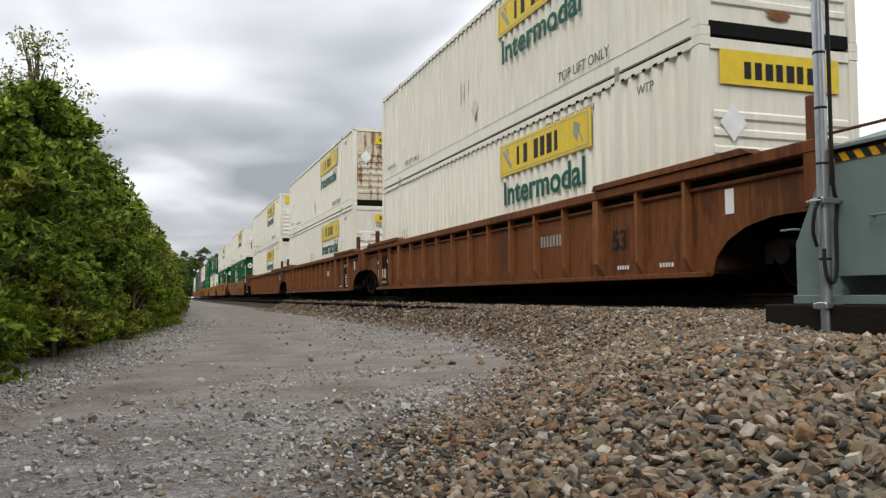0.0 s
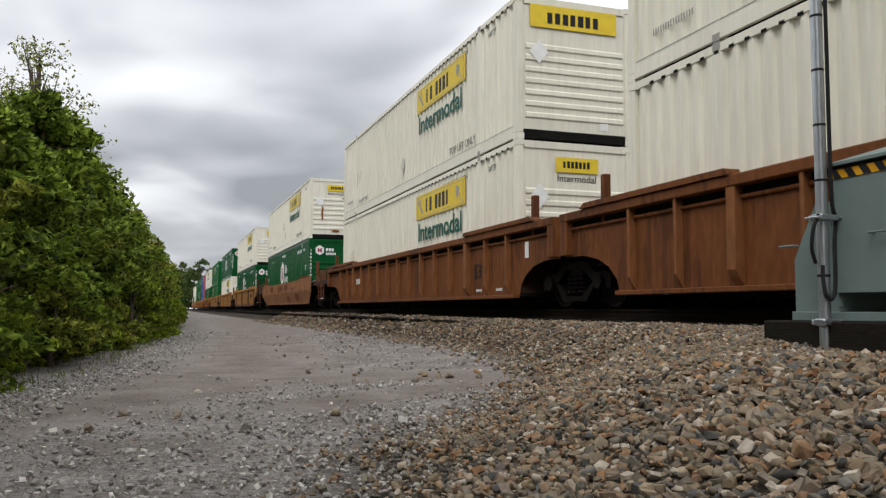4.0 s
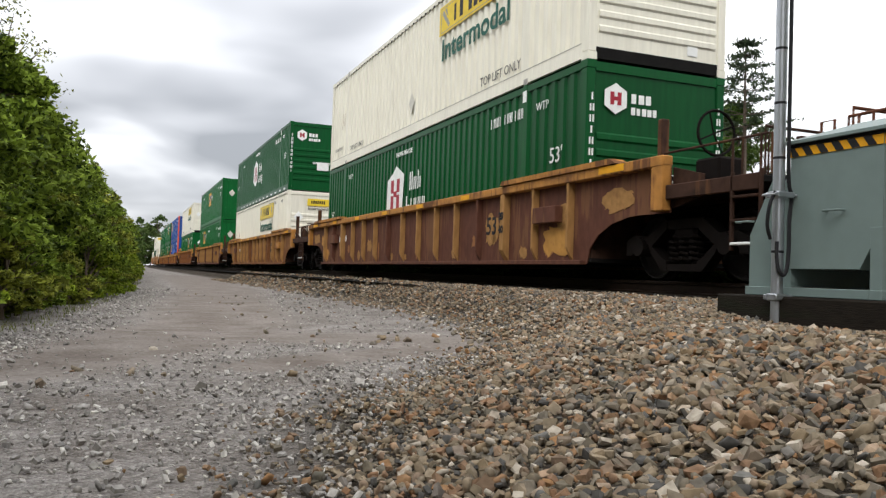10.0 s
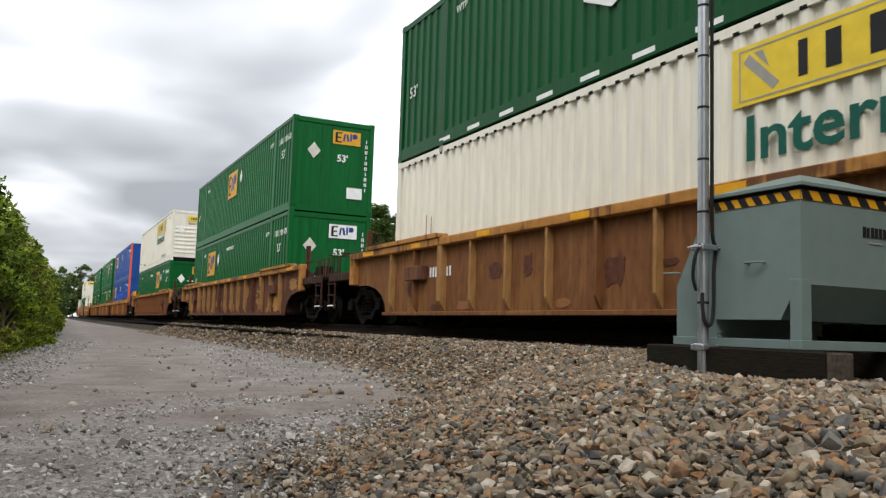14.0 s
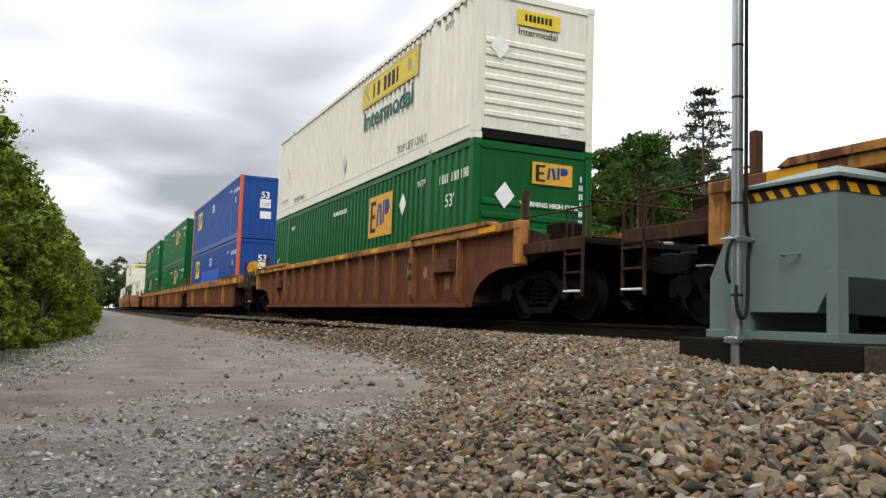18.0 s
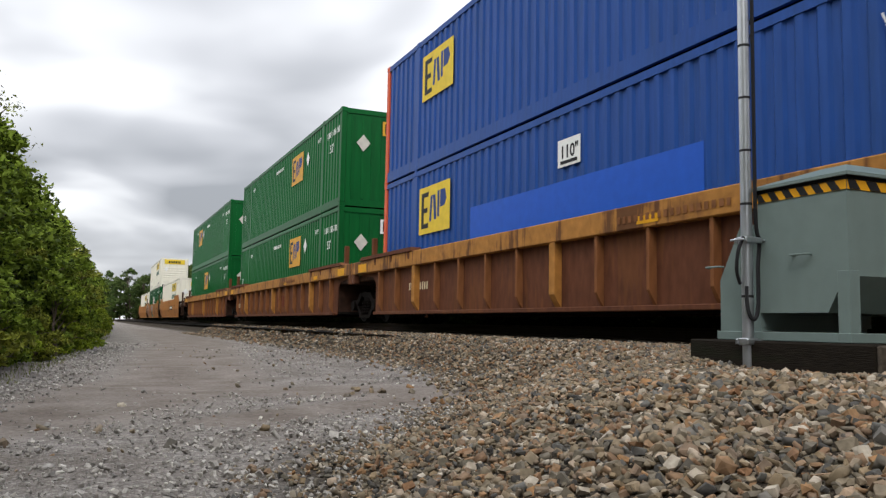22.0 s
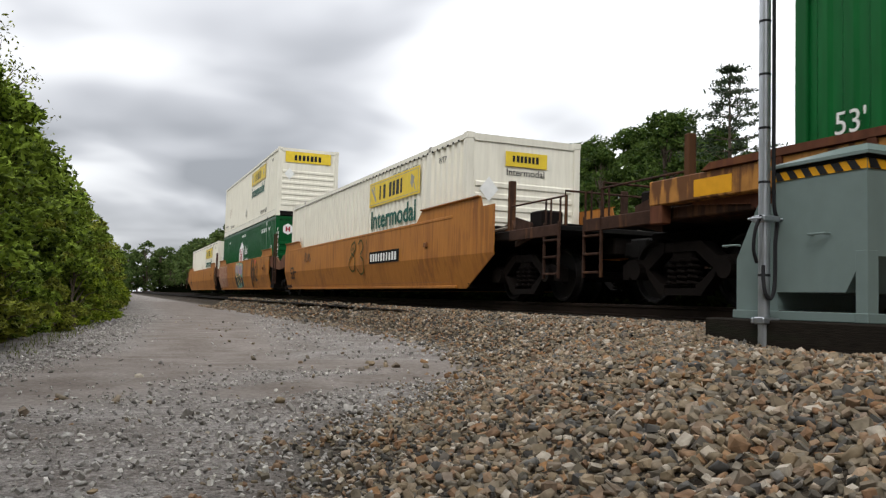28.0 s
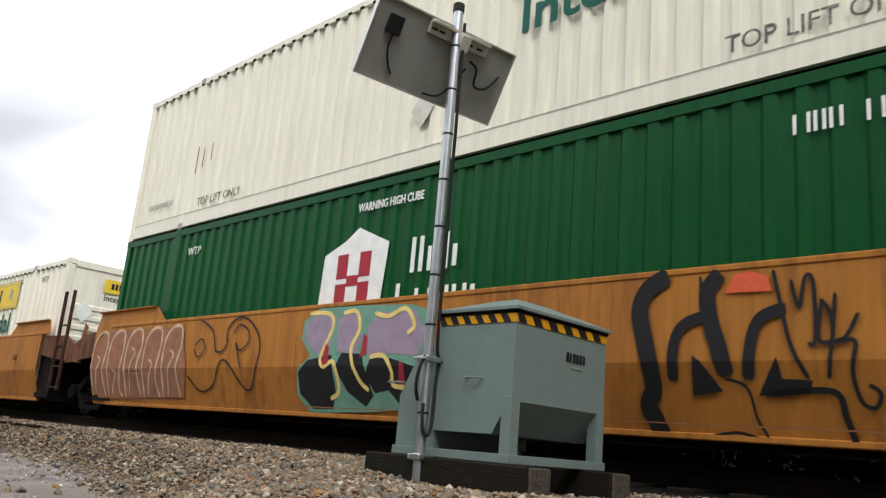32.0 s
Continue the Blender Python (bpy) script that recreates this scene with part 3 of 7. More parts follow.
def build_track():
    ys = [-60, -30] + list(range(0, 420, 10))
    for side in (-0.755, 0.755):
        bm = bmesh.new()
        prof = [(-0.07, -0.17), (0.07, -0.17), (0.07, -0.155), (0.012, -0.14), (0.012, -0.05), (0.036, -0.04), (0.036, -0.006), (0.028, 0), (-0.028, 0), (-0.036, -0.006), (-0.036, -0.04), (-0.012, -0.05), (-0.012, -0.14), (-0.07, -0.155)]
        rings = [[bm.verts.new((track_x(y) + side + px, y, RAIL + pz)) for px, pz in prof] for y in ys]
        for a, b in zip(rings, rings[1:]):
            for k in range(len(prof)):
                bm.faces.new((a[k], a[(k + 1) % len(prof)], b[(k + 1) % len(prof)], b[k]))
        bmesh.ops.recalc_face_normals(bm, faces=bm.faces)
        tagged(part("rail", bm, "rail"), "rusty steel rail with a worn bright head", "rail", "rails of the track", kind="structure")
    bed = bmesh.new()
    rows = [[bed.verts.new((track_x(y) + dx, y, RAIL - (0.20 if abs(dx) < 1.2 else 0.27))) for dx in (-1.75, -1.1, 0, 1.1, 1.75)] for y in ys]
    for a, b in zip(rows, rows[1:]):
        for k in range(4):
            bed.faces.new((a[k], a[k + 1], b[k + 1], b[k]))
    tagged(part("track_bed", bed, "bed"), "oily ballast between the rails, darkened for shade", "track bed", kind="structure")
    base = boxes((-1.3, 1.3, -0.115, 0.115, -0.36, -0.172), bevel=0.012)
    me = bpy.data.meshes.new("sleeper")
    base.to_mesh(me)
    base.free()
    y = -14.05
    while y < 110:
        s = part_of("sleeper", me, "tie")
        s.matrix_basis = on_track(y)
        tagged(s, "dark creosoted timber sleeper in ballast", "sleeper", "sleepers under the rails")
        y += 0.55


build_track()


# ---- containers ----
SIDE = Matrix(((0, 0, -1, 0), (-1, 0, 0, 0), (0, 1, 0, 0), (0, 0, 0, 1)))     # x of a flat thing runs towards the camera end
FAR_SIDE = Matrix(((0, 0, 1, 0), (1, 0, 0, 0), (0, 1, 0, 0), (0, 0, 0, 1)))
END = Matrix(((1, 0, 0, 0), (0, 0, -1, 0), (0, 1, 0, 0), (0, 0, 0, 1)))
HALF, HW = LONG / 2, WIDE / 2


def corrugated(y0, y1, z0, z1, out, sign, pitch=0.285, depth=0.032):
    bm = bmesh.new()
    n = max(1, round((y1 - y0) / pitch))
    p = (y1 - y0) / n
    line = []
    for i in range(n):
        a = y0 + i * p
        line += [(a, out), (a + p * 0.36, out), (a + p * 0.50, out - depth), (a + p * 0.86, out - depth)]
    line.append((y1, out))
    lo = [bm.verts.new((sign * x, y, z0)) for y, x in line]
    hi = [bm.verts.new((sign * x, y, z1)) for y, x in line]
    for k in range(len(line) - 1):
        q = (lo[k], lo[k + 1], hi[k + 1], hi[k])
        bm.faces.new(q if sign > 0 else q[::-1])
    return bm


def decal(name, me, material, parent, m, label=""):
    ob = part_of(name, me, None, parent, label)
    if not me.materials:
        me.materials.append(M[material])
    else:
        ob.material_slots[0].link = 'OBJECT'
        ob.material_slots[0].material = M[material]
    ob.matrix_basis = m
    return tagged(ob, kind="stuff") if name in ("code", "end_code", "stencil", "logo_letters", "logo_cross", "end_letters", "end_logo_letters", "tape_stripes", "nameplate") else ob


def side_at(along, z, up=0.004):
    """A place on the camera side, that many metres from the leading end."""
    return Matrix.Translation((-HW - up, -HALF + along, z)) @ SIDE


def end_at(x, z, up=0.004):
    return Matrix.Translation((x, -HALF - up, z)) @ END


def flat(outlines, thick=0.003):
    bm = bmesh.new()
    for o in outlines:
        prism(bm, o, 2, 0, thick)
    me = bpy.data.meshes.new("decal")
    bm.to_mesh(me)
    bm.free()
    return me


def rect(x0, y0, x1, y1):
    return [(x0, y0), (x1, y0), (x1, y1), (x0, y1)]


def bars(w, h, n, rnd, gap=0.35):
    """Unreadable characters: a row of upright bars."""
    p = w / n
    return flat([rect(i * p, 0, i * p + p * (1 - gap) * rnd.uniform(0.75, 1.0), h * rnd.uniform(0.92, 1.0)) for i in range(n)])


def ragged(w, h, seed):
    """The outline of a patch of old paint with torn edges."""
    r = random.Random(seed)
    return [(w * (0.5 + 0.5 * math.copysign(abs(math.cos(a)) ** 0.55, math.cos(a)) * r.uniform(0.62, 1.0)), h * (0.5 + 0.5 * math.copysign(abs(math.sin(a)) ** 0.55, math.sin(a)) * r.uniform(0.55, 1.0)))
            for a in (2 * math.pi * k / 26 for k in range(26))]


rnd = random.Random(4)
D_PLATE = flat([rect(0, 0, 3.78, 0.64)])
D_PLATE_IN = flat([rect(0.10, 0.045, 0.12, 0.595), rect(3.66, 0.045, 3.68, 0.595), rect(0.121, 0.045, 3.659, 0.06), rect(0.121, 0.58, 3.659, 0.595)])
D_PLATE_BARS = flat([rect(a, 0.14, b, 0.50) for a, b in ((0.85, 0.96), (1.16, 1.33), (1.62, 1.80), (1.89, 2.07), (2.16, 2.36), (2.46, 2.58))])
D_PLATE_SWOOSH = flat([[(0.16, 0.46), (0.24, 0.54), (0.62, 0.16), (0.54, 0.1)], [(0.3, 0.54), (0.42, 0.54), (0.5, 0.34)], [(3.2, 0.52), (3.42, 0.42), (3.3, 0.16), (3.16, 0.3)], [(3.45, 0.14), (3.52, 0.1), (3.3, 0.5)]])
D_HEX = flat([[(0, 0.28), (0.62, 0.0), (1.26, 0.22), (1.34, 1.08), (0.72, 1.34), (0.46, 1.18), (0.04, 1.02)]])
D_HEX_H = flat([rect(0.34, 0.26, 0.56, 0.60), rect(0.34, 0.67, 0.56, 1.0), rect(0.80, 0.26, 1.02, 0.60), rect(0.80, 0.67, 1.02, 1.0), rect(0.561, 0.56, 0.799, 0.70)])
D_WORDMARK = flat([rect(a, z, b, t) for a, b, z, t in ((0.22, 0.29, 0.58, 1.02), (0.36, 0.43, 0.58, 1.02), (0.51, 0.57, 0.58, 0.88), (0.64, 0.70, 0.58, 0.88), (0.79, 0.85, 0.58, 1.02), (0.92, 0.99, 0.60, 0.86),
                   (0.0, 0.07, 0.06, 0.46), (0.13, 0.25, 0.05, 0.24), (0.34, 0.40, 0.05, 0.38), (0.56, 0.62, 0.06, 0.37), (0.68, 0.74, 0.06, 0.37), (0.84, 0.90, 0.05, 0.38), (0.96, 1.02, 0.05, 0.38), (1.12, 1.18, -0.10, 0.38), (1.24, 1.31, 0.07, 0.36))])
D_AMBER = flat([rect(0, 0, 1.62, 1.0)])
D_AMBER_E = flat([rect(0.14, 0.12, 0.27, 0.88), rect(0.271, 0.12, 0.52, 0.22), rect(0.271, 0.45, 0.47, 0.55), rect(0.271, 0.78, 0.52, 0.88)])
D_AMBER_M = flat([[(0.58, 0.24), (0.68, 0.24), (0.74, 0.78), (0.64, 0.78)], [(0.76, 0.78), (0.88, 0.78), (0.96, 0.26), (0.84, 0.26)], [(1.00, 0.30), (1.10, 0.30), (1.10, 0.84), (1.00, 0.84)], [(1.14, 0.48), (1.36, 0.50), (1.46, 0.64), (1.38, 0.84), (1.14, 0.84)]])
D_DIAMOND = flat([[(0.06, 0.3), (0.27, 0.05), (0.48, 0.3), (0.27, 0.55)]])
D_STRIP = flat([rect(0, 0, 0.42, 0.07)])
D_CODE = flat([rect(a + i * p + k, 0, a + i * p + k + 0.03, 0.18) for a, p, m in ((0.0, 0.125, 4), (0.58, 0.12, 3), (1.0, 0.12, 3)) for i in range(m) for k in ((0.0, 0.055) if i % 3 else (0.01,))])
D_CODE_S = bars(0.95, 0.10, 16, rnd, 0.5)
D_CODE_V = flat([rect(k, i * 0.17, k + 0.028, i * 0.17 + 0.11) for i in range(10) for k in ((0.0, 0.05) if i % 3 else (0.025,))])
D_SHEET = flat([rect(0, 0, 0.5, 0.34)])
D_SMEAR = flat([[(0, 0), (0.03, 0.02), (0.035, 0.5), (0.01, 0.52)], [(0.22, 0.1), (0.25, 0.1), (0.245, 0.46), (0.225, 0.47)], [(0.5, 0.18), (0.52, 0.18), (0.52, 0.5), (0.5, 0.5)]])
LOGO_WORD = words("Intermodal", 0.66, 3.35, 0.012)


def container(kind, number, label, logo=0.0):
    """A 53 foot box: corrugated sides, ribbed ends, rails, posts and castings."""
    paint = {"white": "white", "green": "green", "amber": "amber_green", "blue": "blue"}[kind]
    c = empty("shipping_container", label, "container", "containers on the train")
    post = "orange_red" if kind == "blue" else paint
    for s in (-1, 1):
        for a, b in ((-HALF + 0.10, -HALF + 1.93), (-HALF + 2.13, HALF - 2.13), (HALF - 1.93, HALF - 0.10)):
            part("side_panel", corrugated(a, b, 0.26, TALL - 0.13, HW - 0.012, s, depth=0.055 if kind == "white" else 0.032), paint, c)
        x0, x1 = sorted((s * (HW - 0.06), s * HW))
        part("bottom_rail", boxes((x0, x1, -HALF + 0.17, HALF - 0.17, 0.03, 0.17), (sorted((s * (HW - 0.045), s * (HW - 0.006)))[0], sorted((s * (HW - 0.045), s * (HW - 0.006)))[1], -HALF + 0.16, HALF - 0.16, 0.165, 0.262)), paint, c)
        part("top_rail", boxes((x0, x1, -HALF + 0.17, HALF - 0.17, TALL - 0.13, TALL - 0.02)), paint, c)
        if kind == "white":
            n = int((LONG - 0.6) / 0.285)
            tagged(part("slot_row", boxes(*[(*sorted((s * (HW - 0.01), s * (HW + 0.002))), -HALF + 0.4 + i * 0.285, -HALF + 0.49 + i * 0.285, TALL - 0.145, TALL - 0.105) for i in range(n)]), "dark", c), kind="stuff")
        for e in (-1, 1):
            y0, y1 = sorted((e * (HALF - 0.16), e * HALF))
            part("corner_post", boxes((*sorted((s * (HW - 0.15), s * HW)), y0, y1, 0.12, TALL - 0.12), bevel=0.012), post, c)
            for z0, z1 in ((0, 0.118), (TALL - 0.118, TALL)):
                part("corner_casting", boxes((*sorted((s * (HW - 0.16), s * (HW + 0.003))), *sorted((e * (HALF - 0.178), e * (HALF + 0.003))), z0, z1)), post, c)
            yy = e * (HALF - 2.03)
            part("support_post", boxes((*sorted((s * (HW - 0.10), s * (HW - 0.002))), yy - 0.1, yy + 0.1, 0.02, TALL - 0.02), bevel=0.01), paint, c)
            for z0, z1 in ((0.0, 0.11), (TALL - 0.11, TALL + 0.004)):
                part("lifting_casting", boxes((*sorted((s * (HW - 0.16), s * (HW + 0.006))), yy - 0.075, yy + 0.075, z0, z1), bevel=0.008), "grey_ink" if kind == "white" else paint, c)
    bm = bmesh.new()
    n = 56
    for i in range(n):
        y = -HALF + 0.2 + i * (LONG - 0.4) / n
        p = (LONG - 0.4) / n
        vs = [bm.verts.new((x, yy, z)) for x in (-HW + 0.05, HW - 0.05) for yy, z in ((y, TALL - 0.03), (y + p * 0.5, TALL - 0.03), (y + p * 0.5, TALL - 0.012), (y + p, TALL - 0.012), (y + p, TALL - 0.03))]
        for k in range(4):
            bm.faces.new((vs[k], vs[k + 5], vs[k + 6], vs[k + 1]))
    tagged(part("roof", bm, paint, c), kind="stuff")
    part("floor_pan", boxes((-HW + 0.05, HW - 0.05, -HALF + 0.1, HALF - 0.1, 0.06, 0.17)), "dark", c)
    for e in (-1, 1):
        out = e * (HALF - 0.03)
        inn = e * (HALF - 0.10)
        y0, y1 = sorted((out, inn))
        part("end_sill", boxes((-HW + 0.16, HW - 0.16, *sorted((e * (HALF - 0.1), e * (HALF - 0.004))), 0.02, 0.20)), "dark" if kind == "white" and e < 0 else paint, c)
        part("end_header", boxes((-HW + 0.16, HW - 0.16, *sorted((e * (HALF - 0.1), e * (HALF - 0.004))), TALL - 0.16, TALL - 0.02)), paint, c)
        wall = boxes((-HW + 0.14, HW - 0.14, y0, y1, 0.2, TALL - 0.16))
        part("end_wall", wall, paint, c)
        if kind in ("white", "green") or logo == 5.75:
            k = 7 if kind == "white" else 6
            for i in range(k):
                z = 0.42 + i * (1.62 / k if kind == "white" else 1.5 / k)
                bm = bmesh.new()
                prism(bm, [(out + e * d, z + h) for d, h in ((0, 0), (0.026, 0.03), (0.026, 0.105), (0, 0.135))], 0, -HW + 0.20, HW - 0.20)
                part("end_rib", bm, paint, c)
        else:
            for i in range(7):
                x = -0.98 + i * 0.30
                part("end_rib", boxes((x, x + 0.10, *sorted((out, out + e * 0.014)), 0.24, TALL - 0.22)), paint, c)
    r = random.Random(number)
    if kind == "white":
        decal("logo_panel", D_PLATE, "yellow", c, side_at(6.65 + logo, 1.95, 0.006), "yellow logo panel")
        decal("logo_border", D_PLATE_IN, "grey_ink", c, side_at(6.65 + logo, 1.95, 0.010))
        decal("logo_letters", D_PLATE_BARS, "ink", c, side_at(6.65 + logo, 1.95, 0.010))
        decal("logo_ornament", D_PLATE_SWOOSH, "grey_ink", c, side_at(6.65 + logo, 1.95, 0.010))
        decal("lettering", LOGO_WORD, "dark_green", c, side_at(6.5 + logo, 1.37, 0.006), "dark green painted lettering")
        decal("stencil", words("TOP LIFT ONLY", 0.25), "stencil_grey", c, side_at(4.0, 0.36, -0.004))
        decal("stencil", words("TOP LIFT ONLY", 0.2), "stencil_grey", c, side_at(LONG - 2.5, 0.36, -0.004))
        decal("stencil", words("STACK LIMIT 3 HIGH", 0.19), "stencil_grey", c, side_at(4.5, 2.50, -0.006))
        decal("stencil", words("WTP", 0.2), "stencil_grey", c, side_at(1.5, 2.44, -0.006))
        decal("stencil", D_CODE_S, "grey_ink", c, side_at(15.5, 0.52, -0.006))
        decal("seam", flat([rect(0, 0, LONG - 0.4, 0.012)]), "grey_ink", c, side_at(LONG - 0.2, 0.262, -0.003))
        decal("placard", D_DIAMOND, "pale_plate", c, side_at(8.3, 0.5, 0.006))
        decal("stain", D_SMEAR, "rust_ink", c, side_at(r.uniform(8, 15), r.uniform(0.3, 1.2), -0.006))
        decal("end_logo", flat([rect(0, 0, 0.95, 0.30)]) if number else flat([rect(0, 0, 1.95, 0.46)]), "yellow", c, end_at(-0.45 if number else -1.0, 2.28, 0.0), "yellow logo panel")
        decal("end_logo_letters", bars(0.62 if number else 1.2, 0.14 if number else 0.24, 7, r, 0.25), "ink", c, end_at(-0.29 if number else -0.62, 2.37, 0.004))
        if number:
            decal("end_lettering", words("Intermodal", 0.2), "ink", c, end_at(-0.42, 2.10, -0.02))
        decal("end_placard", D_DIAMOND, "letter", c, end_at(-1.08, 1.48, 0.006))
        decal("end_sheet", flat([rect(0, 0, 0.2, 0.26)]), "letter", c, end_at(0.55, 0.28, -0.02))
        if number % 3 == 1:
            for k, (x, z, w, h) in enumerate(((-0.74, 0.72, 0.12, 0.95), (0.66, 0.70, 0.15, 1.0), (-0.3, 0.3, 0.5, 0.14), (0.2, 1.9, 0.6, 0.08))):
                decal("rust_stain", flat([[(x + p, z + q) for p, q in ragged(w, h, 640 + k)]]), "rust_ink", c, end_at(0, 0, -0.001))
    elif kind == "green":
        decal("logo_shield", D_HEX, "letter", c, side_at(9.75, 0.92, 0.006), "white shield with red bars")
        decal("logo_cross", D_HEX_H, "red_ink", c, side_at(9.75, 0.92, 0.010))
        decal("logo_letters", D_WORDMARK, "letter", c, side_at(8.2, 0.98, 0.006))
        decal("warning", words("WARNING HIGH CUBE", 0.16, 1.25, 0.003), "letter", c, side_at(9.1, 2.48, 0.006))
        decal("code", D_CODE, "letter", c, side_at(3.4, 2.33, 0.006))
        decal("stencil", words("WTP", 0.2), "letter", c, side_at(1.6, 2.36, 0.006))
        decal("length_mark", words("53'", 0.36), "letter", c, side_at(1.1, 1.42, 0.006))
        decal("length_mark", words("53'", 0.32), "letter", c, side_at(LONG - 0.5, 1.25, 0.006))
        decal("stencil", words("WTP", 0.2), "letter", c, side_at(LONG - 2.5, 2.36, 0.006))
        decal("casting_mark", flat([rect(0, 0, 0.14, 0.2)]), "letter", c, side_at(2.1, TALL - 0.30, 0.006))
        decal("end_shield", flat([[(0, 0.12), (0.2, 0), (0.4, 0.12), (0.4, 0.36), (0.2, 0.48), (0, 0.36)]]), "letter", c, end_at(-0.98, 2.1, 0.002))
        decal("end_shield_cross", flat([rect(0.10, 0.14, 0.17, 0.34), rect(0.23, 0.14, 0.30, 0.34), rect(0.172, 0.21, 0.228, 0.27)]), "red_ink", c, end_at(-0.98, 2.1, 0.006))
        decal("end_letters", bars(0.4, 0.15, 3, r, 0.2), "letter", c, end_at(-0.48, 2.30, -0.02))
        decal("end_letters", bars(0.5, 0.12, 5, r, 0.2), "letter", c, end_at(-0.48, 2.12, -0.02))
        decal("end_warning", words("WARNING HIGH CUBE", 0.125, None, 0.004), "letter", c, end_at(-0.3, 1.16, 0.004))
        decal("end_code", D_CODE_V, "letter", c, end_at(-1.24, 0.75, 0.006))
        decal("end_code", D_CODE_V, "letter", c, end_at(1.14, 0.75, 0.006))
        decal("end_sheet", D_SHEET, "letter", c, end_at(-0.1, 0.9, 0.0))
        if number % 2 == 0:
            for i in range(13):
                decal("reflector_strip", D_STRIP, "letter", c, side_at(1.0 + i * 1.1, 0.07, 0.001))
    else:
        decal("logo_panel", D_AMBER, "amber_yellow" if kind == "amber" else "yellow", c, side_at(logo, 1.45, 0.006), "amber square logo panel")
        decal("logo_stem", D_AMBER_E, "ink", c, side_at(logo, 1.45, 0.010))
        decal("logo_mark", D_AMBER_M, "navy", c, side_at(logo, 1.45, 0.010))
        decal("placard", D_DIAMOND, "letter", c, side_at(logo - 2.0, 1.75, 0.006)) if kind == "amber" else None
        if kind == "amber":
            decal("warning", words("WARNING HIGH CUBE", 0.16, 1.25, 0.003), "letter", c, side_at(8.85, 2.3, 0.006))
        decal("code", D_CODE, "letter", c, side_at(1.5, 2.2, 0.006))
        decal("length_mark", words("53'" if kind == "amber" else "53", 0.36), "letter", c, side_at(1.2, 1.72, 0.006))
        decal("stencil", words("WTP", 0.2), "letter", c, side_at(2.65, 2.3, 0.006))
        if kind == "amber":
            decal("length_mark", words("53'", 0.32), "letter", c, side_at(LONG - 0.5, 1.25, 0.006))
            decal("stencil", words("WTP", 0.2), "letter", c, side_at(LONG - 2.5, 2.3, 0.006))
        else:
            decal("height_plate", flat([rect(0, 0, 0.62, 0.42)]), "letter", c, side_at(8.2, 1.95, 0.004), "white height plate")
            decal("height_mark", words("110\"", 0.27, None, 0.006), "ink", c, side_at(8.13, 2.08, 0.009))
            decal("height_note", flat([rect(0, 0, 0.46, 0.05)]), "ink", c, side_at(8.12, 1.99, 0.009))
        if kind == "amber":
            small = Matrix.Diagonal((0.55, 0.42, 1, 1))
            decal("end_logo", D_AMBER, "amber_yellow" if number % 2 else "letter", c, end_at(-0.05, 2.16, 0.002) @ small)
            decal("end_logo_stem", D_AMBER_E, "ink", c, end_at(-0.05, 2.16, 0.006) @ small)
            decal("end_logo_mark", D_AMBER_M, "navy", c, end_at(-0.05, 2.16, 0.006) @ small)
            decal("end_placard", D_DIAMOND, "pale_plate" if logo != 5.75 else "letter", c, end_at(-0.9, 1.58, 0.002))
        if logo == 5.75:
            decal("end_warning", words("WARNING HIGH CUBE", 0.125, None, 0.004), "letter", c, end_at(-0.3, 1.72, 0.002))
        else:
            decal("end_length", words("53'" if kind == "amber" else "53", 0.3 if kind == "amber" else 0.42, None, 0.008), "letter", c, end_at(0.1 if kind == "amber" else -0.35, 1.62 if kind == "amber" else 1.9, 0.006))
        decal("end_sheet", D_SHEET, "letter", c, end_at(0.45 if kind == "amber" else -0.35, 0.5 if kind == "amber" else 0.95, 0.006))
        if kind == "blue":
            if logo > 13.82:
                decal("repaint", flat([rect(0, 0, 6.3, 0.60)]), "bright_blue", c, side_at(11.3, 1.14, -0.006), "patch of brighter blue paint")
            decal("end_sheet", flat([rect(0, 0, 0.5, 0.4)]), "letter", c, end_at(-0.38, 1.45, 0.006))
            decal("end_height_mark", words("110\"", 0.24), "ink", c, end_at(-0.33, 1.53, 0.012))
            decal("end_code", flat([rect(0, 0, 0.05, 1.0)]), "letter", c, end_at(0.6, 1.0, 0.006))
        else:
            decal("end_code", D_CODE_V, "letter", c, end_at(1.0, 0.75, 0.006))
    return c


# ---- rail cars ----
def mesh_of(bm, name):
    me = bpy.data.meshes.new(name)
    bm.to_mesh(me)
    bm.free()
    return me


def wheel_mesh():
    bm = bmesh.new()
    prof = [(0.0, -0.05), (0.12, -0.06), (0.16, -0.02), (0.36, -0.01), (0.40, -0.06), (0.425, -0.06), (0.43, 0.03), (0.455, 0.045), (0.455, 0.075), (0.40, 0.075), (0.36, 0.03), (0.12, 0.04), (0.0, 0.05)]
    n = 28
    rings = [[bm.verts.new((x, r * math.cos(2 * math.pi * k / n), r * math.sin(2 * math.pi * k / n))) for k in range(n)] for r, x in prof]
    for a, b in zip(rings, rings[1:]):
        for k in range(n):
            bm.faces.new((a[k], a[(k + 1) % n], b[(k + 1) % n], b[k]))
    bmesh.ops.remove_doubles(bm, verts=bm.verts, dist=1e-5)
    return mesh_of(bm, "wheel")


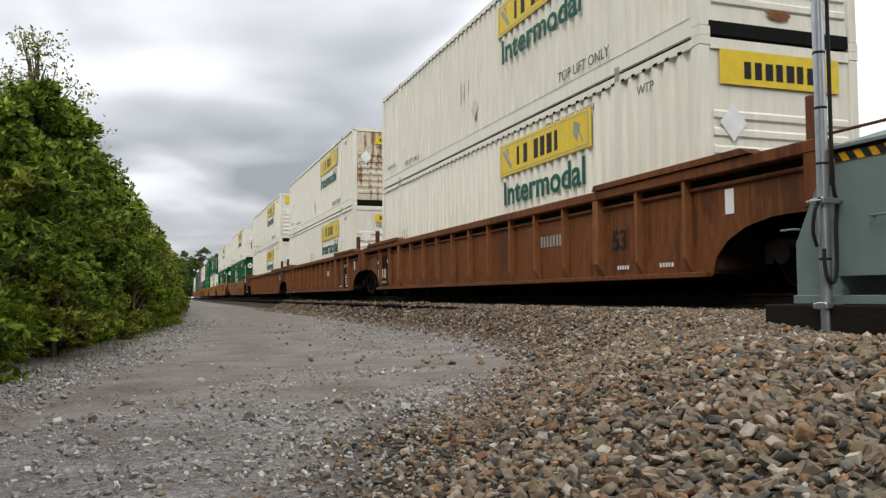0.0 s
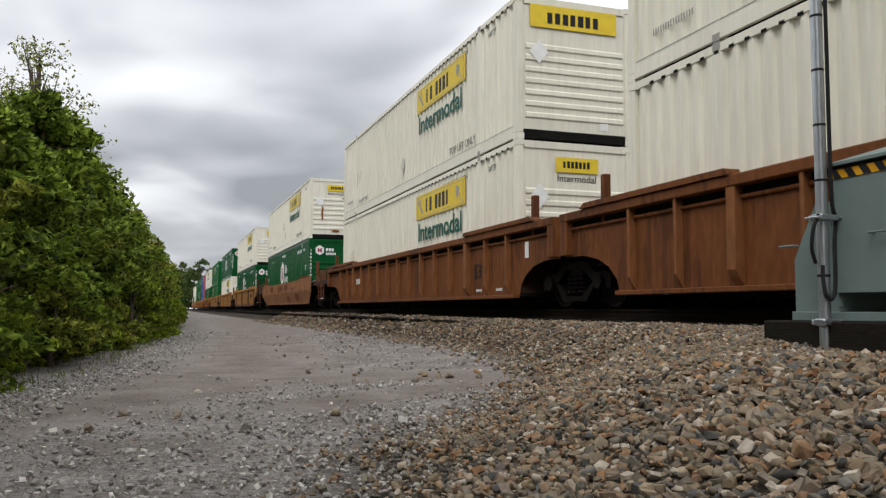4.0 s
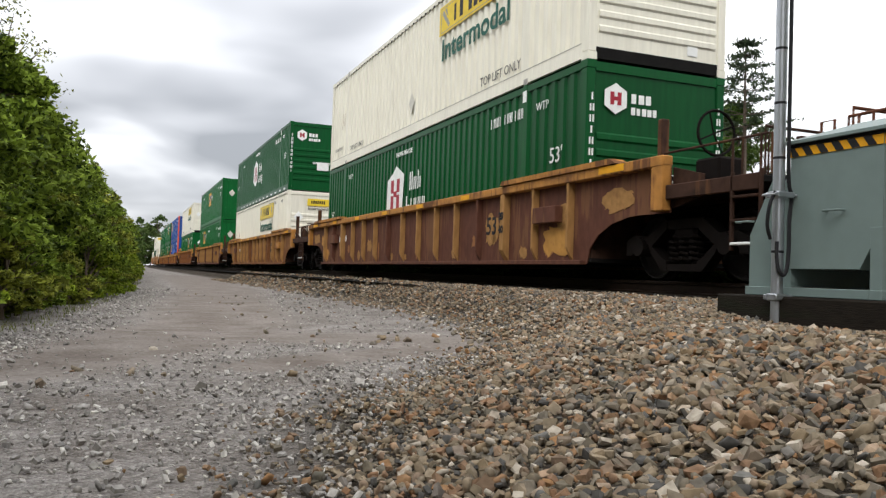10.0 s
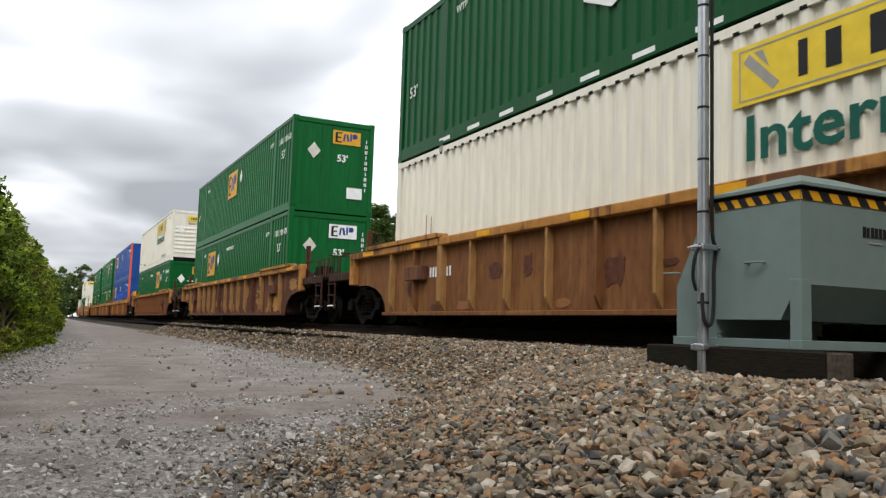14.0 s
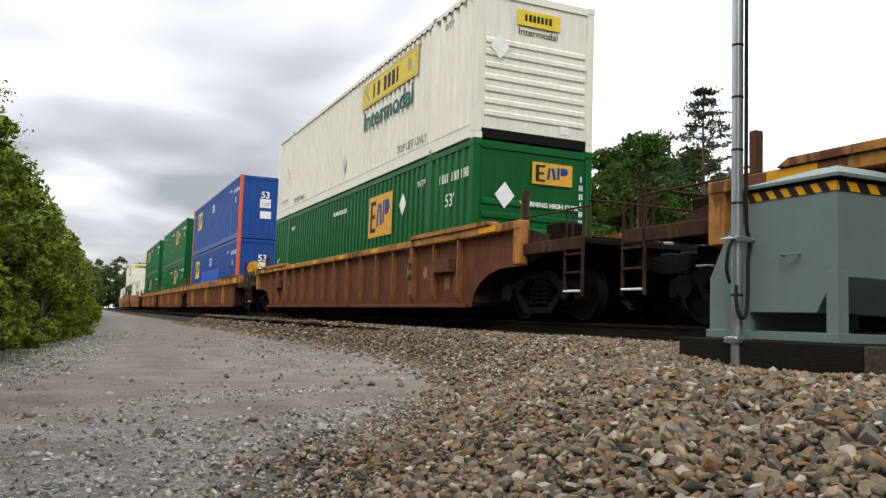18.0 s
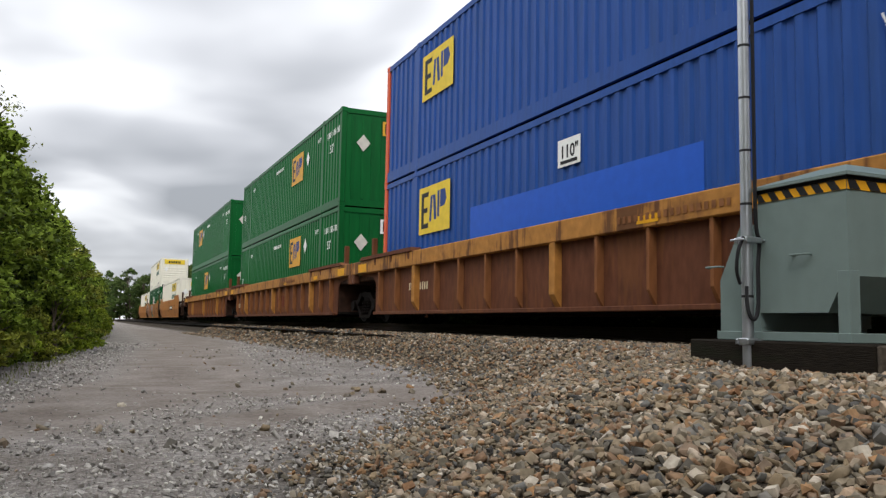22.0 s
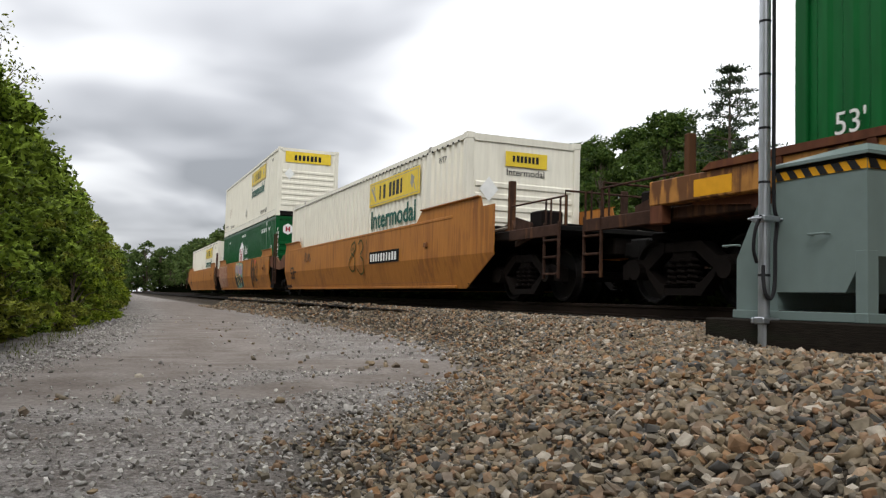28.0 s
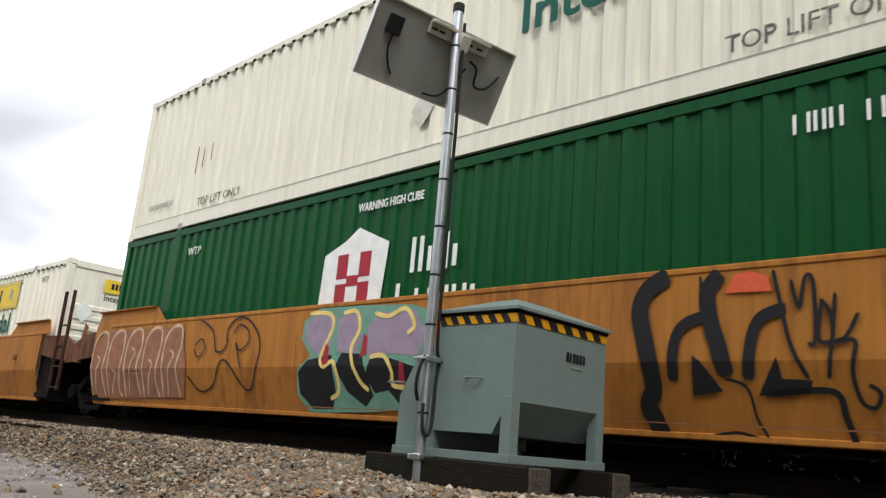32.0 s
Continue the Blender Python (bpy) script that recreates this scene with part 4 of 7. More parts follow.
WHEEL = wheel_mesh()
WHEELS = []
bm = bmesh.new()
for e in (-1, 1):
    prism(bm, [(e * 1.20, 0.34), (e * 1.20, 0.54), (e * 1.02, 0.62), (e * 0.70, 0.60), (e * 0.40, 0.80), (e * 0.30, 0.80), (e * 0.30, 0.68), (e * 0.62, 0.46), (e * 0.64, 0.36), (e * 0.70, 0.50), (e * 1.02, 0.50), (e * 1.06, 0.34)], 0, -0.09, 0.09)
    prism(bm, [(e * 0.62, 0.46), (e * 0.64, 0.36), (e * 0.40, 0.13), (e * 0.30, 0.13), (e * 0.30, 0.26), (e * 0.36, 0.28)], 0, -0.085, 0.085)
prism(bm, [(-0.301, 0.80), (0.301, 0.80), (0.301, 0.68), (-0.301, 0.68)], 0, -0.08, 0.08)
prism(bm, [(-0.301, 0.13), (0.301, 0.13), (0.301, 0.22), (-0.301, 0.22)], 0, -0.08, 0.08)
FRAME_SIDE = mesh_of(bm, "side_frame")
SPRING = mesh_of(tube(bmesh.new(), [(0.085 * math.sin(t * 1.1), 0.085 * math.cos(t * 1.1), 0.24 + t * 0.0125) for t in range(28)], 0.02, 6), "spring")
AXLE = mesh_of(tube(bmesh.new(), [(-1.0, 0, 0.455), (1.0, 0, 0.455)], 0.085, 10), "axle")
BOLSTER = mesh_of(boxes((-1.05, 1.05, -0.22, 0.22, 0.52, 0.78), bevel=0.04), "bolster")
CAP = mesh_of(tube(bmesh.new(), [(-0.1, 0, 0), (0.1, 0, 0)], 0.13, 12), "bearing_cap")


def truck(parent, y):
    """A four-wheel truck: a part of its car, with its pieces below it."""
    t = part_of("truck", BOLSTER, "truck", parent, "grimy four-wheel truck, darkened for shade")
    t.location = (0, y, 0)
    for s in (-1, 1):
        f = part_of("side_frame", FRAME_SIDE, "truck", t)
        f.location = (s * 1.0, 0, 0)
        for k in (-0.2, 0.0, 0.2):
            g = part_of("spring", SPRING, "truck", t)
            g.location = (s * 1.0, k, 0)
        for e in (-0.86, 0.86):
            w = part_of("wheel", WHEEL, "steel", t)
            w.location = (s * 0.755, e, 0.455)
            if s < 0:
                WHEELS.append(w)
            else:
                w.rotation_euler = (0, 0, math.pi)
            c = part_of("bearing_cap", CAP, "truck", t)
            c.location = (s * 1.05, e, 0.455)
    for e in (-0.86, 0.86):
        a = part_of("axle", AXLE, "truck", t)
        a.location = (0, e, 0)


def side_outline(style, near, far, top):
    """The side wall of the well seen from the side: (y, z) round its edge."""
    def end(kind, s):
        y = s * HALF
        if style == "smooth":
            if kind == "joint":
                cut = 0.36 if s < 0 else -0.30
                return [(y - s * cut, 0.24), (y - s * (cut - 0.02), 0.9), (y - s * (cut - 0.02), top)]
            return [(y + s * 0.10, 0.22), (y + s * 1.60, 0.82), (y + s * 1.60, top + 0.06), (y + s * 0.4, top + 0.06), (y - s * 0.2, top)]
        if style == "wide":
            return [(y + s * 0.30, 0.23), (y + s * 0.30, 0.95), (y + s * 0.55, 1.12), (y + s * 1.5, 1.20), (y + s * 1.5, top)]
        reach = 1.9 if kind == "joint" else 2.15
        return [(y + s * (0.22 + 1.25 * (1 - math.cos(a))), 0.22 + 0.64 * math.sin(a)) for a in (0.0, 0.35, 0.7, 1.05, 1.4, math.pi / 2)] + [(y + s * reach, 0.86), (y + s * reach, top)]
    return end(near, -1)[::-1] + end(far, 1)


BREAK, LEAN = 0.86, 0.26     # a smooth wall leans inwards below this height, by this slope


def thin_wall(outline, x0, x1, bent=False):
    bm = prism(bmesh.new(), outline, 0, x0, x1)
    if bent:
        bmesh.ops.bisect_plane(bm, geom=bm.verts[:] + bm.edges[:] + bm.faces[:], plane_co=(0, 0, BREAK), plane_no=(0, 0, 1))
        s = 1 if x0 > 0 else -1
        for v in bm.verts:
            v.co.x -= s * LEAN * max(BREAK - v.co.z, 0)
    return bm


def drape(me, z):
    """Bend a flat mark, hung with its foot at height z, over the break of a smooth wall."""
    bm = bmesh.new()
    bm.from_mesh(me)
    bmesh.ops.bisect_plane(bm, geom=bm.verts[:] + bm.edges[:] + bm.faces[:], plane_co=(0, BREAK - z, 0), plane_no=(0, 1, 0))
    for v in bm.verts:
        v.co.z -= LEAN * max(BREAK - z - v.co.y, 0)
    bm.to_mesh(me)
    bm.free()
    return me


def well_car(style, paint, chord, near, far, number, label):
    car = empty("well_car", label, "rail car", "cars of the train")
    X = 1.47
    old = paint in ("rust_old", "rust_ochre") or (style == "ribbed" and paint == "rust_deep")
    inn = 0.14 if style != "smooth" else 0.25
    worn = "grime" if paint not in ("tan", "rust") else "rust_deep"
    top = {"ribbed": 1.58, "wide": 1.54, "smooth": 1.40 if paint == "tan" else 1.66}[style]
    sheet = {"ribbed": 1.30 if not old else 1.46, "wide": 1.25, "smooth": top}[style]
    high = 0.12 if paint == "tan" else 0.26
    reach0 = HALF + (1.9 if near == "joint" else 2.15)
    reach1 = HALF + (1.9 if far == "joint" else 2.15)
    for s in (-1, 1):
        deep = 0.12 if style != "smooth" else 0.02
        part("side_wall", thin_wall(side_outline(style, near, far, sheet), *sorted((s * (X - deep), s * (X - deep - 0.018))), style == "smooth"), paint, car)
        if style != "smooth":
            h = 0.14 if style == "ribbed" else 0.31
            part("top_chord", boxes((*sorted((s * (X - 0.15), s * (X + 0.02))), -reach0, reach1, top - h, top), bevel=0.014), chord, car)
            part("bottom_sill", boxes((*sorted((s * (X - 0.14), s * (X - 0.02))), -HALF - 0.2, HALF + 0.2, 0.20, 0.27), bevel=0.01), paint, car)
            for e in (-1, 1):
                part("guide_plate", prism(bmesh.new(), [(e * (HALF - 2.45), top + 0.005), (e * (HALF - 2.40), top + 0.085), (e * (HALF + 1.0), top + 0.085), (e * (HALF + 1.15), top + 0.005)], 0, *sorted((s * (X - 0.18), s * (X + 0.055)))), paint if not old else chord, car)
                if style == "wide":
                    for k in range(3):
                        part("plate_bracket", prism(bmesh.new(), [(s * (X + 0.02), top - 0.02), (s * (X + 0.05), top + 0.0), (s * (X + 0.02), top - 0.16)], 1, e * (HALF - 2.2 + k * 1.1) - 0.05, e * (HALF - 2.2 + k * 1.1) + 0.05), paint, car)
            n = 15
            rib = RIB[style]
            for i in range(n):
                y = -HALF + 0.2 + i * (LONG - 0.4) / (n - 1)
                big = i in (2, 7, n - 3) if style == "wide" else i in (2, n - 3)
                o = part_of("rib", rib[1] if big else rib[0], "ochre_panel" if (old and paint != "rust_deep" and (i % 5 != 3 or big)) else chord if (style == "wide" and big) else "rib_worn" if paint in ("rust_deep", "rust") else paint, car)
                o.location = (s * (X - 0.12), y, 0)
                if s > 0:
                    o.rotation_euler = (0, 0, math.pi)
            if style == "ribbed" and not old:
                # added dark plate stands for the shade in the slot under the chord
                part("slot_shade_plate", boxes((*sorted((s * 1.302, s * 1.312)), -reach0 + 0.03, reach1 - 0.03, 1.24, 1.47)), "dark", car)
                part("upper_pipe", tube(bmesh.new(), [(s * (X - 0.10), -reach0 + 0.2, sheet + 0.015), (s * (X - 0.10), reach1 - 0.2, sheet + 0.015)], 0.028, 8), paint, car)
            for e, reach in ((-1, reach0), (1, reach1)):
                y = e * (reach - 0.12)
                part("end_post", boxes((*sorted((s * (X - 0.14), s * (X + 0.01))), y - 0.12, y + 0.12, 0.88 if style == "ribbed" else 1.0, top - 0.1), bevel=0.012), chord if style == "ribbed" else paint, car)
                if paint != "rust":
                    o = decal("safety_patch", flat([rect(0, 0, 0.62, 0.10 if style == "ribbed" else 0.2)]), "chrome_yellow", car, Matrix.Translation((s * (X + 0.022), -e * s * 0 + e * (HALF + 1.0) + (0.3 if s < 0 else -0.3), top - h + 0.03)) @ (SIDE if s < 0 else FAR_SIDE))
        else:
            part("bottom_sill", boxes((*sorted((s * (X - 0.24), s * (X - 0.145))), -HALF + 0.3, HALF - 0.3, 0.225, 0.285), bevel=0.01), paint, car)
            part("top_chord", boxes((*sorted((s * (X - 0.12), s * (X - 0.008))), -HALF + 0.3, HALF - 0.3, top - 0.05, top + 0.01), bevel=0.01), paint, car)
            for e, out in ((-1, 1.0 if near == "coupled" else 0.0), (1, 1.0 if far == "coupled" else 0.22)):
                part("guide_plate", prism(bmesh.new(), [(e * (HALF - 2.4), top - 0.03), (e * (HALF - 2.0), top + high), (e * (HALF + out), top + high - 0.02), (e * (HALF + out + 0.1), top - 0.03)], 0, *sorted((s * (X - 0.03), s * (X - 0.05)))), paint, car)
                part("guide_flange", prism(bmesh.new(), [(s * (X - 0.03), top + high - 0.025), (s * (X + 0.03), top + high - 0.005), (s * (X + 0.03), top + high + 0.01), (s * (X - 0.05), top + high + 0.002)], 1, *sorted((e * (HALF - 2.0), e * (HALF + out)))), paint, car)
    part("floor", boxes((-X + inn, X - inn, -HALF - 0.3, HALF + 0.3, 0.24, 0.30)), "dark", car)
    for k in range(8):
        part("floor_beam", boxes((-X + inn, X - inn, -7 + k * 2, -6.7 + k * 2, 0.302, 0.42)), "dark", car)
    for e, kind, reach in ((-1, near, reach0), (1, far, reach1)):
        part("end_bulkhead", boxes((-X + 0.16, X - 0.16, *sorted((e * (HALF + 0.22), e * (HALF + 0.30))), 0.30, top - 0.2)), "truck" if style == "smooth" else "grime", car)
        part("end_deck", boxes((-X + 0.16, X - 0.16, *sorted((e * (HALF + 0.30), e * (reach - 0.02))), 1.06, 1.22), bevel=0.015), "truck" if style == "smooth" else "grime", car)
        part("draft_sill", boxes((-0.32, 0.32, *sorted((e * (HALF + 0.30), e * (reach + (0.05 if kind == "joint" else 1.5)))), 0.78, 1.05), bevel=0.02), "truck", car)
        if kind == "coupled":
            truck(car, e * (HALF + 2.05))
            part("platform", boxes((-1.36, 1.36, *sorted((e * (reach - 0.01), e * (HALF + 3.75))), 1.10, 1.18), bevel=0.01), "dark", car)
            part("coupler", boxes((-0.11, 0.11, *sorted((e * (HALF + 3.6), e * (HALF + 4.12))), 0.74, 0.98), (-0.2, 0.2, *sorted((e * (HALF + 3.9), e * (HALF + 4.15))), 0.70, 1.02), bevel=0.03), "dark", car)
            for s in (-1, 1):
                y = e * (HALF + 3.55)
                part("platform_edge", boxes((*sorted((s * 1.365, s * 1.425)), *sorted((e * (reach - 0.01), e * (HALF + 3.75))), 1.02, 1.2), bevel=0.01), "grime", car)
                for d in (-0.22, 0.22):
                    part("step_rail", boxes((*sorted((s * 1.385, s * 1.425)), y + d - 0.02, y + d + 0.02, 0.36, 1.24), bevel=0.006), worn, car)
                for dz in (0.42, 0.68, 0.94):
                    part("step", boxes((*sorted((s * 1.36, s * 1.45)), y - 0.20, y + 0.20, dz, dz + 0.03), bevel=0.006), "letter" if dz < 0.5 and style == "ribbed" else worn, car)
                y2 = e * (HALF + 1.75)
                part("guide_post", boxes((*sorted((s * 1.12, s * 1.24)), y2 - 0.05, y2 + 0.05, 1.18, 2.12), bevel=0.012), worn, car)
                part("post_foot", prism(bmesh.new(), [(y2 - 0.22, 1.18), (y2 + 0.22, 1.18), (y2 + 0.07, 1.42), (y2 - 0.07, 1.42)], 0, *sorted((s * 1.15, s * 1.21))), worn, car)
                for d in (-0.3, 0.14):
                    part("grab_iron", tube(bmesh.new(), [(s * 1.34, y + d, 1.18), (s * 1.34, y + d, 1.62), (s * 1.34, y + d + 0.16, 1.62), (s * 1.34, y + d + 0.16, 1.18)], 0.016, 6), worn, car)
                part("hand_rail", tube(bmesh.new(), [(s * 1.2, y2 + e * 0.06, 1.66), (s * 1.2, y + e * 0.1, 1.66), (s * 1.2, y + e * 0.1, 1.18)], 0.016, 6), worn, car)
                part("side_bracket", prism(bmesh.new(), [(e * (reach - 0.02), 0.92), (e * (reach + 0.55), 1.04), (e * (reach + 0.55), 1.30), (e * (reach - 0.02), 1.44)], 0, *sorted((s * 1.27, s * 1.30))), worn, car)
            part("cross_rail", tube(bmesh.new(), [(-1.2, e * (HALF + 3.6), 1.18), (-1.2, e * (HALF + 3.6), 1.74), (1.2, e * (HALF + 3.6), 1.74), (1.2, e * (HALF + 3.6), 1.18)], 0.018, 6), worn, car)
            part("walkway", boxes((-1.1, 1.1, *sorted((e * (HALF + 2.9), e * (HALF + 3.5))), 1.20, 1.24), bevel=0.008), "truck", car)
            part("valve_box", boxes((-1.15, -0.75, *sorted((e * (HALF + 2.35), e * (HALF + 2.8))), 1.19, 1.52), bevel=0.03), "truck", car)
            part("air_hose", tube(bmesh.new(), [(0.35, e * (HALF + 3.8), 0.8), (0.42, e * (HALF + 4.0), 0.45), (0.3, e * (HALF + 4.2), 0.35)], 0.022, 8), "rubber", car)
            part("brake_cylinder", tube(bmesh.new(), [(-0.7, e * (HALF + 0.7), 1.32), (-0.7, e * (HALF + 1.3), 1.32)], 0.14, 14), "truck", car)
            part("brake_pipe", tube(bmesh.new(), [(-1.2, e * (HALF + 0.4), 1.26), (-1.2, e * (HALF + 1.7), 1.30), (-0.6, e * (HALF + 2.0), 1.26), (0.3, e * (HALF + 3.6), 1.22)], 0.025, 6), "grey_ink", car)
        else:
            part("joint_casting", boxes((-0.5, 0.5, *sorted((e * (HALF + 1.2), e * (HALF + 2.0))), 0.80, 1.16), bevel=0.06), "truck", car)
            for s in (-1, 1) if style != "smooth" else ():
                part("guide_post", boxes((*sorted((s * 1.2, s * 1.32)), e * (HALF + 0.75) - 0.06, e * (HALF + 0.75) + 0.06, 1.2, 2.1), bevel=0.012), paint, car)
            if style == "smooth" and e < 0:
                for d in (-0.22, 0.22):
                    part("step_rail", boxes((-1.44, -1.38, -HALF - 0.75 + d - 0.03, -HALF - 0.75 + d + 0.03, 0.45, 2.5), bevel=0.01), worn, car)
                for k in range(4):
                    part("step", boxes((-1.43, -1.39, -HALF - 0.94, -HALF - 0.56, 0.5 + k * 0.42, 0.53 + k * 0.42)), worn, car)
            for s in (-1, 1):
                if style == "smooth":
                    part("end_arm", prism(bmesh.new(), [(e * (HALF - 0.36), 1.2), (e * (HALF - 0.36), top - 0.06), (e * (HALF + 0.9), top - 0.1), (e * (HALF + 1.75), 1.25), (e * (HALF + 1.75), 1.0), (e * (HALF + 0.2), 1.12)], 0, *sorted((s * 1.335, s * 1.40))), "rust_old", car)
                    part("end_plate", boxes((*sorted((s * 1.305, s * 1.33)), *sorted((e * (HALF - 0.45), e * (HALF + 0.31))), 0.30, top - 0.12)), "truck", car)
            if e < 0:
                truck(car, -(HALF + 1.93))
    if number in (4, 8):
        bm = bmesh.new()
        ring = [(0.28 * math.cos(a) - 0.95, -HALF - 2.5, 1.85 + 0.28 * math.sin(a)) for a in (2 * math.pi * k / 24 for k in range(25))]
        tube(bm, ring, 0.02, 6)
        for k in range(4):
            a = math.pi * k / 2 + 0.4
            tube(bm, [(-0.95, -HALF - 2.45, 1.85), (0.28 * math.cos(a) - 0.95, -HALF - 2.5, 1.85 + 0.28 * math.sin(a))], 0.012, 6)
        part("brake_wheel", bm, "chrome_yellow" if style == "wide" else "truck", car, "yellow brake wheel" if style == "wide" else "dark brake wheel")
        if style == "wide":
            part("brake_stand", boxes((-1.1, -0.8, -HALF - 2.4, -HALF - 2.15, 1.55, 2.1), (-1.0, -0.9, -HALF - 2.35, -HALF - 2.25, 1.2, 1.56), bevel=0.03), "chrome_yellow" if style == "wide" else "truck", car)
    return car


def rib_meshes():
    """Upright side ribs, wide at the top and cut back to a narrow foot over the sill: a slim and a broad one a style."""
    out = {}
    for style, top in (("ribbed", 1.45), ("wide", 1.24)):
        pair = []
        for w, d in ((0.060, 0.115), (0.16, 0.125)):
            bm = bmesh.new()
            prof = [(0.0, 0.27), (-0.012, 0.285), (-d * 0.55, 0.36), (-d, 0.46), (-d, top), (0.0, top)]
            prism(bm, prof, 1, -w / 2, w / 2)
            es = [e for e in bm.edges if all(v.co.x < -0.05 for v in e.verts)]
            bmesh.ops.bevel(bm, geom=es, offset=0.006, segments=1, affect='EDGES')
            pair.append(mesh_of(bm, "rib"))
        out[style] = pair
    return out


RIB = rib_meshes()


def on_car(along, z, up=0.0, inset=0.12):
    """A place on a car's camera side: metres from the load's leading end, and height."""
    return Matrix.Translation((-1.474 + inset - up, -HALF + along, z)) @ SIDE


def car_words(car, text, along, z, size, material="ink", inset=0.12, bold=0.008):
    me = words(text, size, None, bold)
    decal("stencil", drape(me.copy(), z) if inset == 0.018 else me, material, car, on_car(along, z, 0.004, inset))


def car_bars(car, along, z, w, h, n, material="letter", inset=0.12, seed=1):
    decal("stencil", bars(w, h, n, random.Random(seed)), material, car, on_car(along, z, 0.004, inset))


def ribbon(points, width):
    """A flat brushed line through the points, tapering a little."""
    pts = [Vector((*p, 0)) for p in points]
    fine = []
    for i in range(len(pts) - 1):
        p0, p1, p2, p3 = pts[max(i - 1, 0)], pts[i], pts[i + 1], pts[min(i + 2, len(pts) - 1)]
        for k in range(6):
            t = k / 6
            fine.append(0.5 * ((2 * p1) + (p2 - p0) * t + (2 * p0 - 5 * p1 + 4 * p2 - p3) * t * t + (3 * p1 - p0 - 3 * p2 + p3) * t ** 3))
    fine.append(pts[-1])
    bm = bmesh.new()
    rows = []
    for i, p in enumerate(fine):
        d = (fine[min(i + 1, len(fine) - 1)] - fine[max(i - 1, 0)]).normalized()
        o = Vector((-d.y, d.x, 0)) * width * (0.5 if 0 < i < len(fine) - 1 else 0.3)
        rows.append((bm.verts.new(p + o), bm.verts.new(p - o)))
    for a, b in zip(rows, rows[1:]):
        bm.faces.new((a[0], a[1], b[1], b[0]))
    bmesh.ops.recalc_face_normals(bm, faces=bm.faces)
    if bm.faces[:][0].normal.z < 0:
        bmesh.ops.reverse_faces(bm, faces=bm.faces[:])
    return mesh_of(bm, "spray_line")


def spray(car, along, z, points, width, material, up=0.004):
    decal("spray_line", drape(ribbon(points, width), z), material, car, on_car(along, z, up, 0.006))


def blob(car, along, z, outline, material, up=0.003):
    decal("spray_patch", drape(flat([outline], 0.001), z), material, car, on_car(along, z, up, 0.006))


